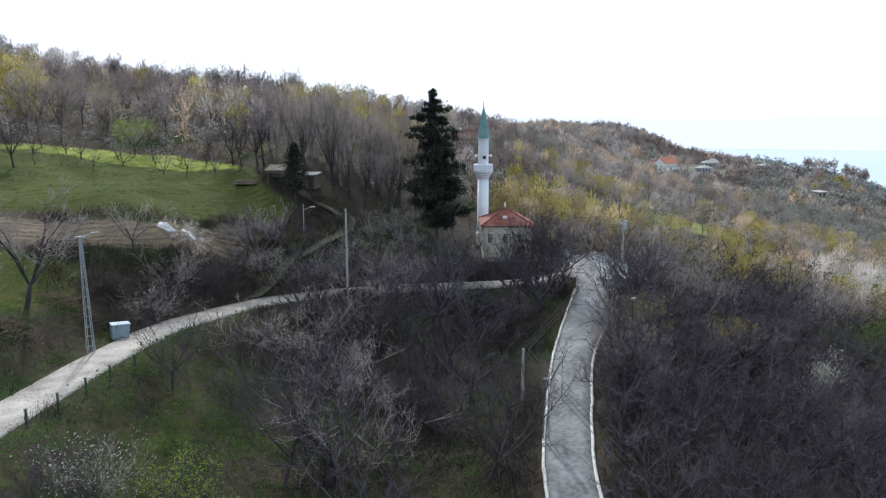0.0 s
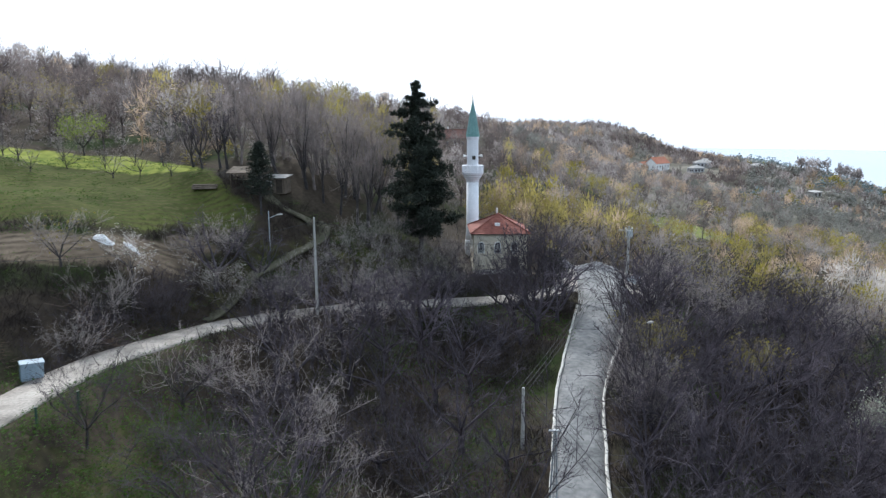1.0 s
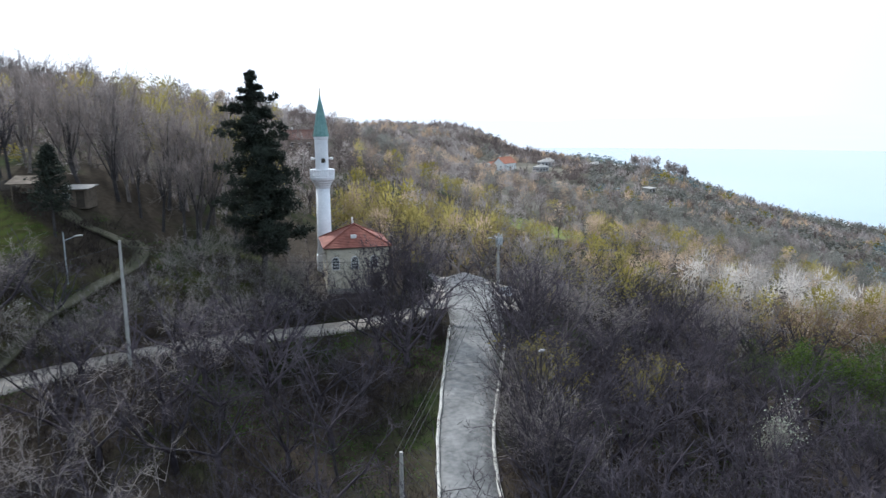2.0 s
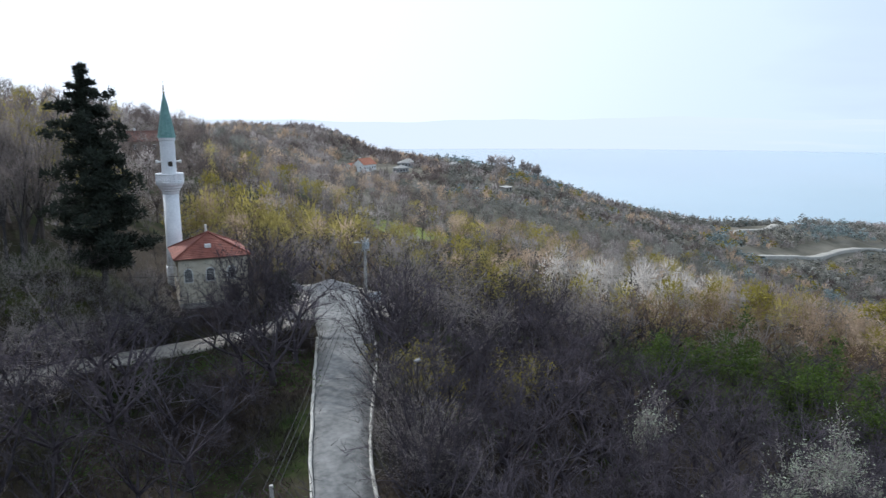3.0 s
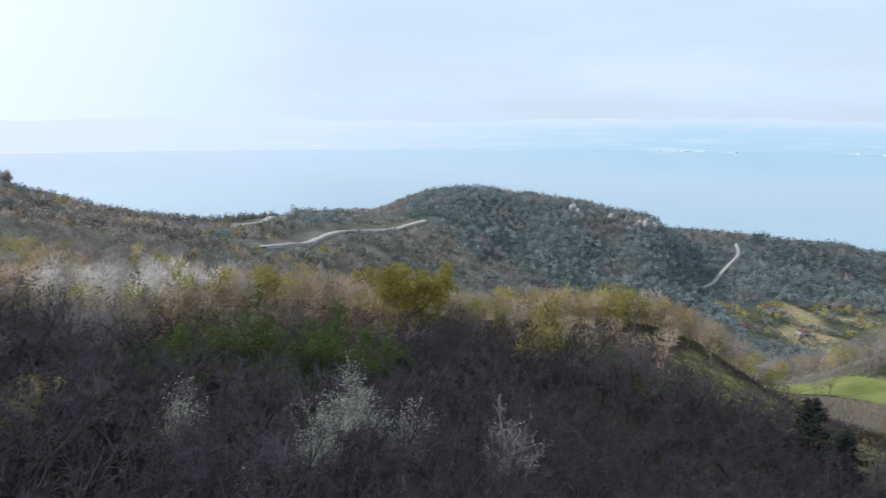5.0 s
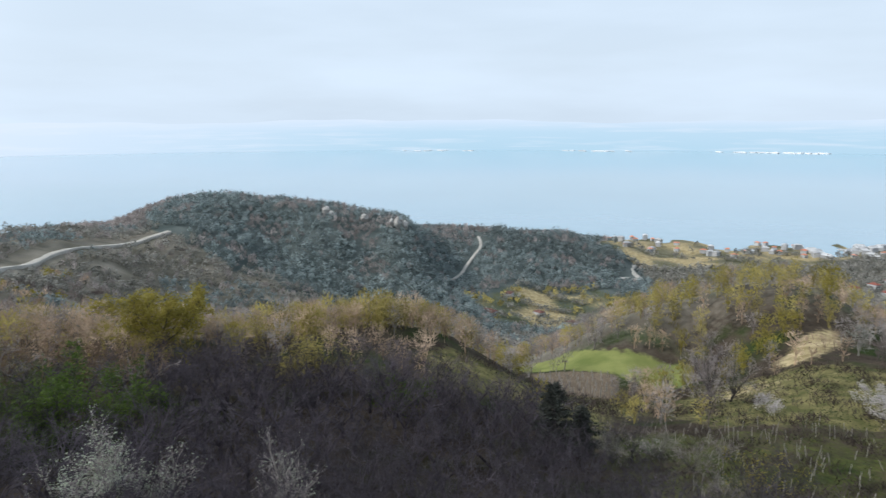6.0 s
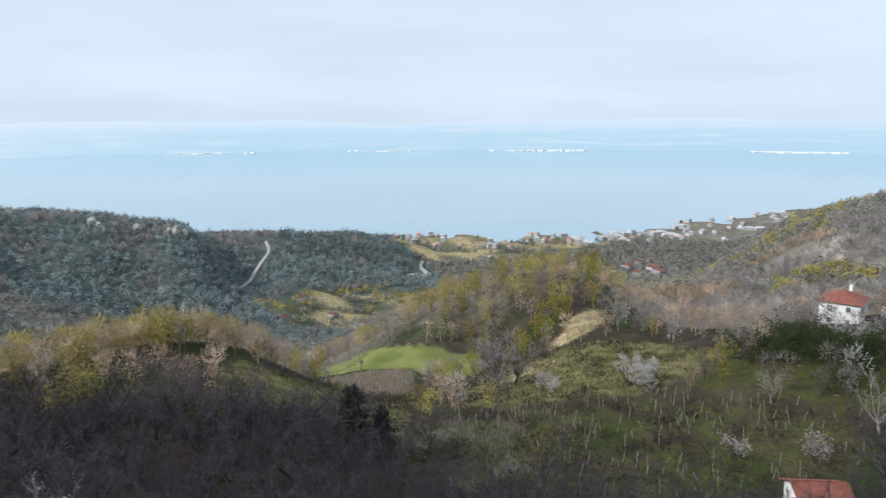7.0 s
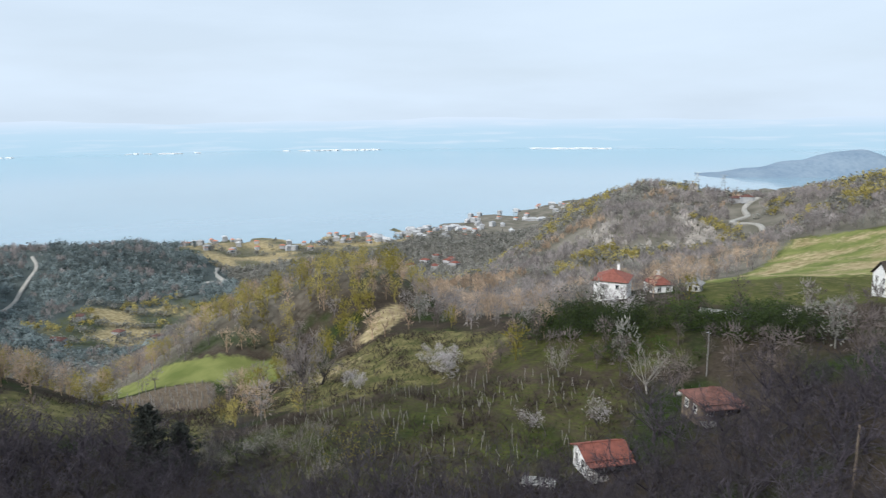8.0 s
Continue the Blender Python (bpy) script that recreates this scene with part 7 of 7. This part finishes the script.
    # silvery and blossoming trees in the near wood
    silver = LEAF["blossom"]
    for x, y, top, s, n in ((49.7, 60.5, 176.4, 181, 2300), (44.5, 61.0, 174.2, 182, 3000), (52.5, 57.0, 173.4, 183, 700), (41.1, 72.9, 175.2, 184, 900), (55.8, 48.5, 172.0, 185, 500), (38.6, 62.5, 171.0, 186, 500)):
        special("silver_leaved_tree", x, y, top - ground_at(x, y), s, MAT_PALE_BARK, grey, MAT_SILVER_LEAF, n, 0.16, "tree in pale silver-green new leaf in the wood", group="silver-leaved trees", lean=0.14, spread=0.6)
    for x, y, t, s, n in ((123.0, -35.0, 6.8, 191, 5000), (133.4, -19.7, 4.0, 192, 1700), (83.5, -42.4, 4.6, 193, 500), (89.4, -32.8, 4.2, 194, 380), (110.5, -71.5, 8.0, 195, 3200), (106, 8, 3.0, 196, 200)):
        special("blossom_tree", x, y, t, s, MAT_BARK, grey, LEAF["pink"], n, 0.2, "rounded fruit tree in white blossom", group="blossoming trees", spread=0.9, lean=1.1)
    special("tree", 84.5, -53.4, 8.6, 201, MAT_PALE_BARK, pale, None, 0, 0, "pale dead-looking tree with upright branches", lean=0.6, thick=1.2)
    special("tree", 99.8, -46.7, 5.2, 202, MAT_PALE_BARK, pale, None, 0, 0, "small pale bare tree above the vineyard", lean=0.6)
    special("tree", 83.5, -1.0, 9.5, 203, MAT_BARK, brown, LEAF["olive"], 900, 0.2, "slender tree with rust-olive buds", lean=0.55)
    special("tree", 101.5, 11.0, 8.5, 204, MAT_BARK, brown, None, 0, 0, "dark bare tree at the edge of the vineyard", lean=0.6)
    for x, y, t, s in ((152, -14, 13.5, 205), (149, -10, 11, 206), (154, -19, 11, 207)):
        special("tree", x, y, t, s, MAT_BARK, grey, None, 0, 0, "tall grey bare trees beside the slope", lean=0.4, thick=1.6)
    m = 22
    px, py = rng.uniform(256, 298, m), rng.uniform(488, 506, m)
    clump = np.stack([px, py, height(px, py), rng.uniform(1.5, 2.1, m), rng.uniform(0.8, 1.1, m), rng.uniform(0, 6.28, m), rng.randint(0, 3, m)], -1)
    spread_out("ridge_trees", HAZED_TWIG["grey"], [arrays(brush_tree(300 + k, 150, 0, 0.3, 0.5)) for k in range(3)], clump, "clump of tall bare trees on the village ridge", "trees")
    for x, y, t, s in ((-66, 143, 8.5, 241), (-80, 150, 8.0, 242), (-48, 150, 9.0, 243), (-92, 128, 8.0, 244), (-30, 158, 9.0, 245), (-100, 150, 9, 246)):
        special("tree", x, y, t, s, MAT_BARK, grey, LEAF["yellow"], 1100, 0.24, "tree in light yellow-green leaf on the slope", group="slope trees", lean=0.7)
    bush = special("green_bush", 112, -66, 4.2, 251, MAT_BARK, brown, LEAF["hedge"], 2400, 0.26, "dense dark-green rounded bush above the vineyard", "bush", 1.3, "garden bushes", (6, 4, 4, 4), 1.1, 1.2, 3, 0.06)
    bushes = [(121 - 1.9 * k, -57 - 0.8 * k - 3.5 * (k % 3)) for k in range(9)] + [(101, -63), (104, -68), (98, -58)] + [(97 - 2.6 * k, -76 - 1.0 * k - 3.0 * (k % 2)) for k in range(9)] + [(88, -92), (92, -89)]
    for x, y in bushes:
        size = rng.uniform(0.7, 1.3)
        copy_thing(bush, pose(0, 0, 0)).matrix_basis = pose(x, y, ground_at(x, y), 0, 0, rng.uniform(0, 360)) @ Matrix.Diagonal((size * 1.15, size * 1.15, size, 1))
    for x, y, t, s in ((24.6, 84.5, 6.0, 261), (23.6, 79.0, 5.0, 262), (37.5, 86, 6.0, 263), (34.5, 84, 5.5, 264)):
        special("tree", x, y, t, s, MAT_BARK, grey, LEAF["olive"], 1300, 0.2, "young tree in olive-green leaf beside the road", group="roadside leafing trees", lean=0.7)
    # two big rounded trees in leaf on the crest
    special("tree", 109, 88, 11.0, 211, MAT_BARK, brown, LEAF["olive"], 9000, 0.42, "broad olive-green tree on the crest", spread=1.25, lean=1.0)
    special("tree", 106, 62, 7.0, 212, MAT_BARK, brown, LEAF["yellow"], 3000, 0.36, "bright yellow-green tree on the crest", spread=1.2, lean=1.0)
    special("tree", 102, 45.5, 5.5, 213, MAT_BARK, brown, LEAF["green"], 1700, 0.3, "bright green bush at the edge of the wood", spread=1.3, lean=1.0)
    for x, y, t, s in ((13, 150, 7.0, 221), (19, 160, 8.0, 222), (27, 168, 8.5, 223), (36, 172, 8.0, 224), (45, 178, 8.5, 225), (52, 170, 7.5, 226), (30, 156, 7.0, 227), (42, 160, 7.0, 228)):
        special("tree", x, y, t, s, MAT_BARK, TWIG["rust"], LEAF["yellow"], 1700, 0.3, "rounded willow in yellow-green leaf", group="yellow-green willows", spread=1.15, detail=(6, 6, 5, 4), lean=1.0, stems=2, fork=0.1)
    for x, y, t, s in ((66, 86, 8.0, 214), (60, 91, 7.0, 215), (72, 80, 8.0, 216), (76, 74, 7.0, 217)):
        special("tree", x, y, t, s, MAT_BARK, brown, LEAF["green"], 3600, 0.3, "fresh green leafing tree in the hollow", group="leafing trees", spread=1.2, lean=0.9)


plant_single_trees()
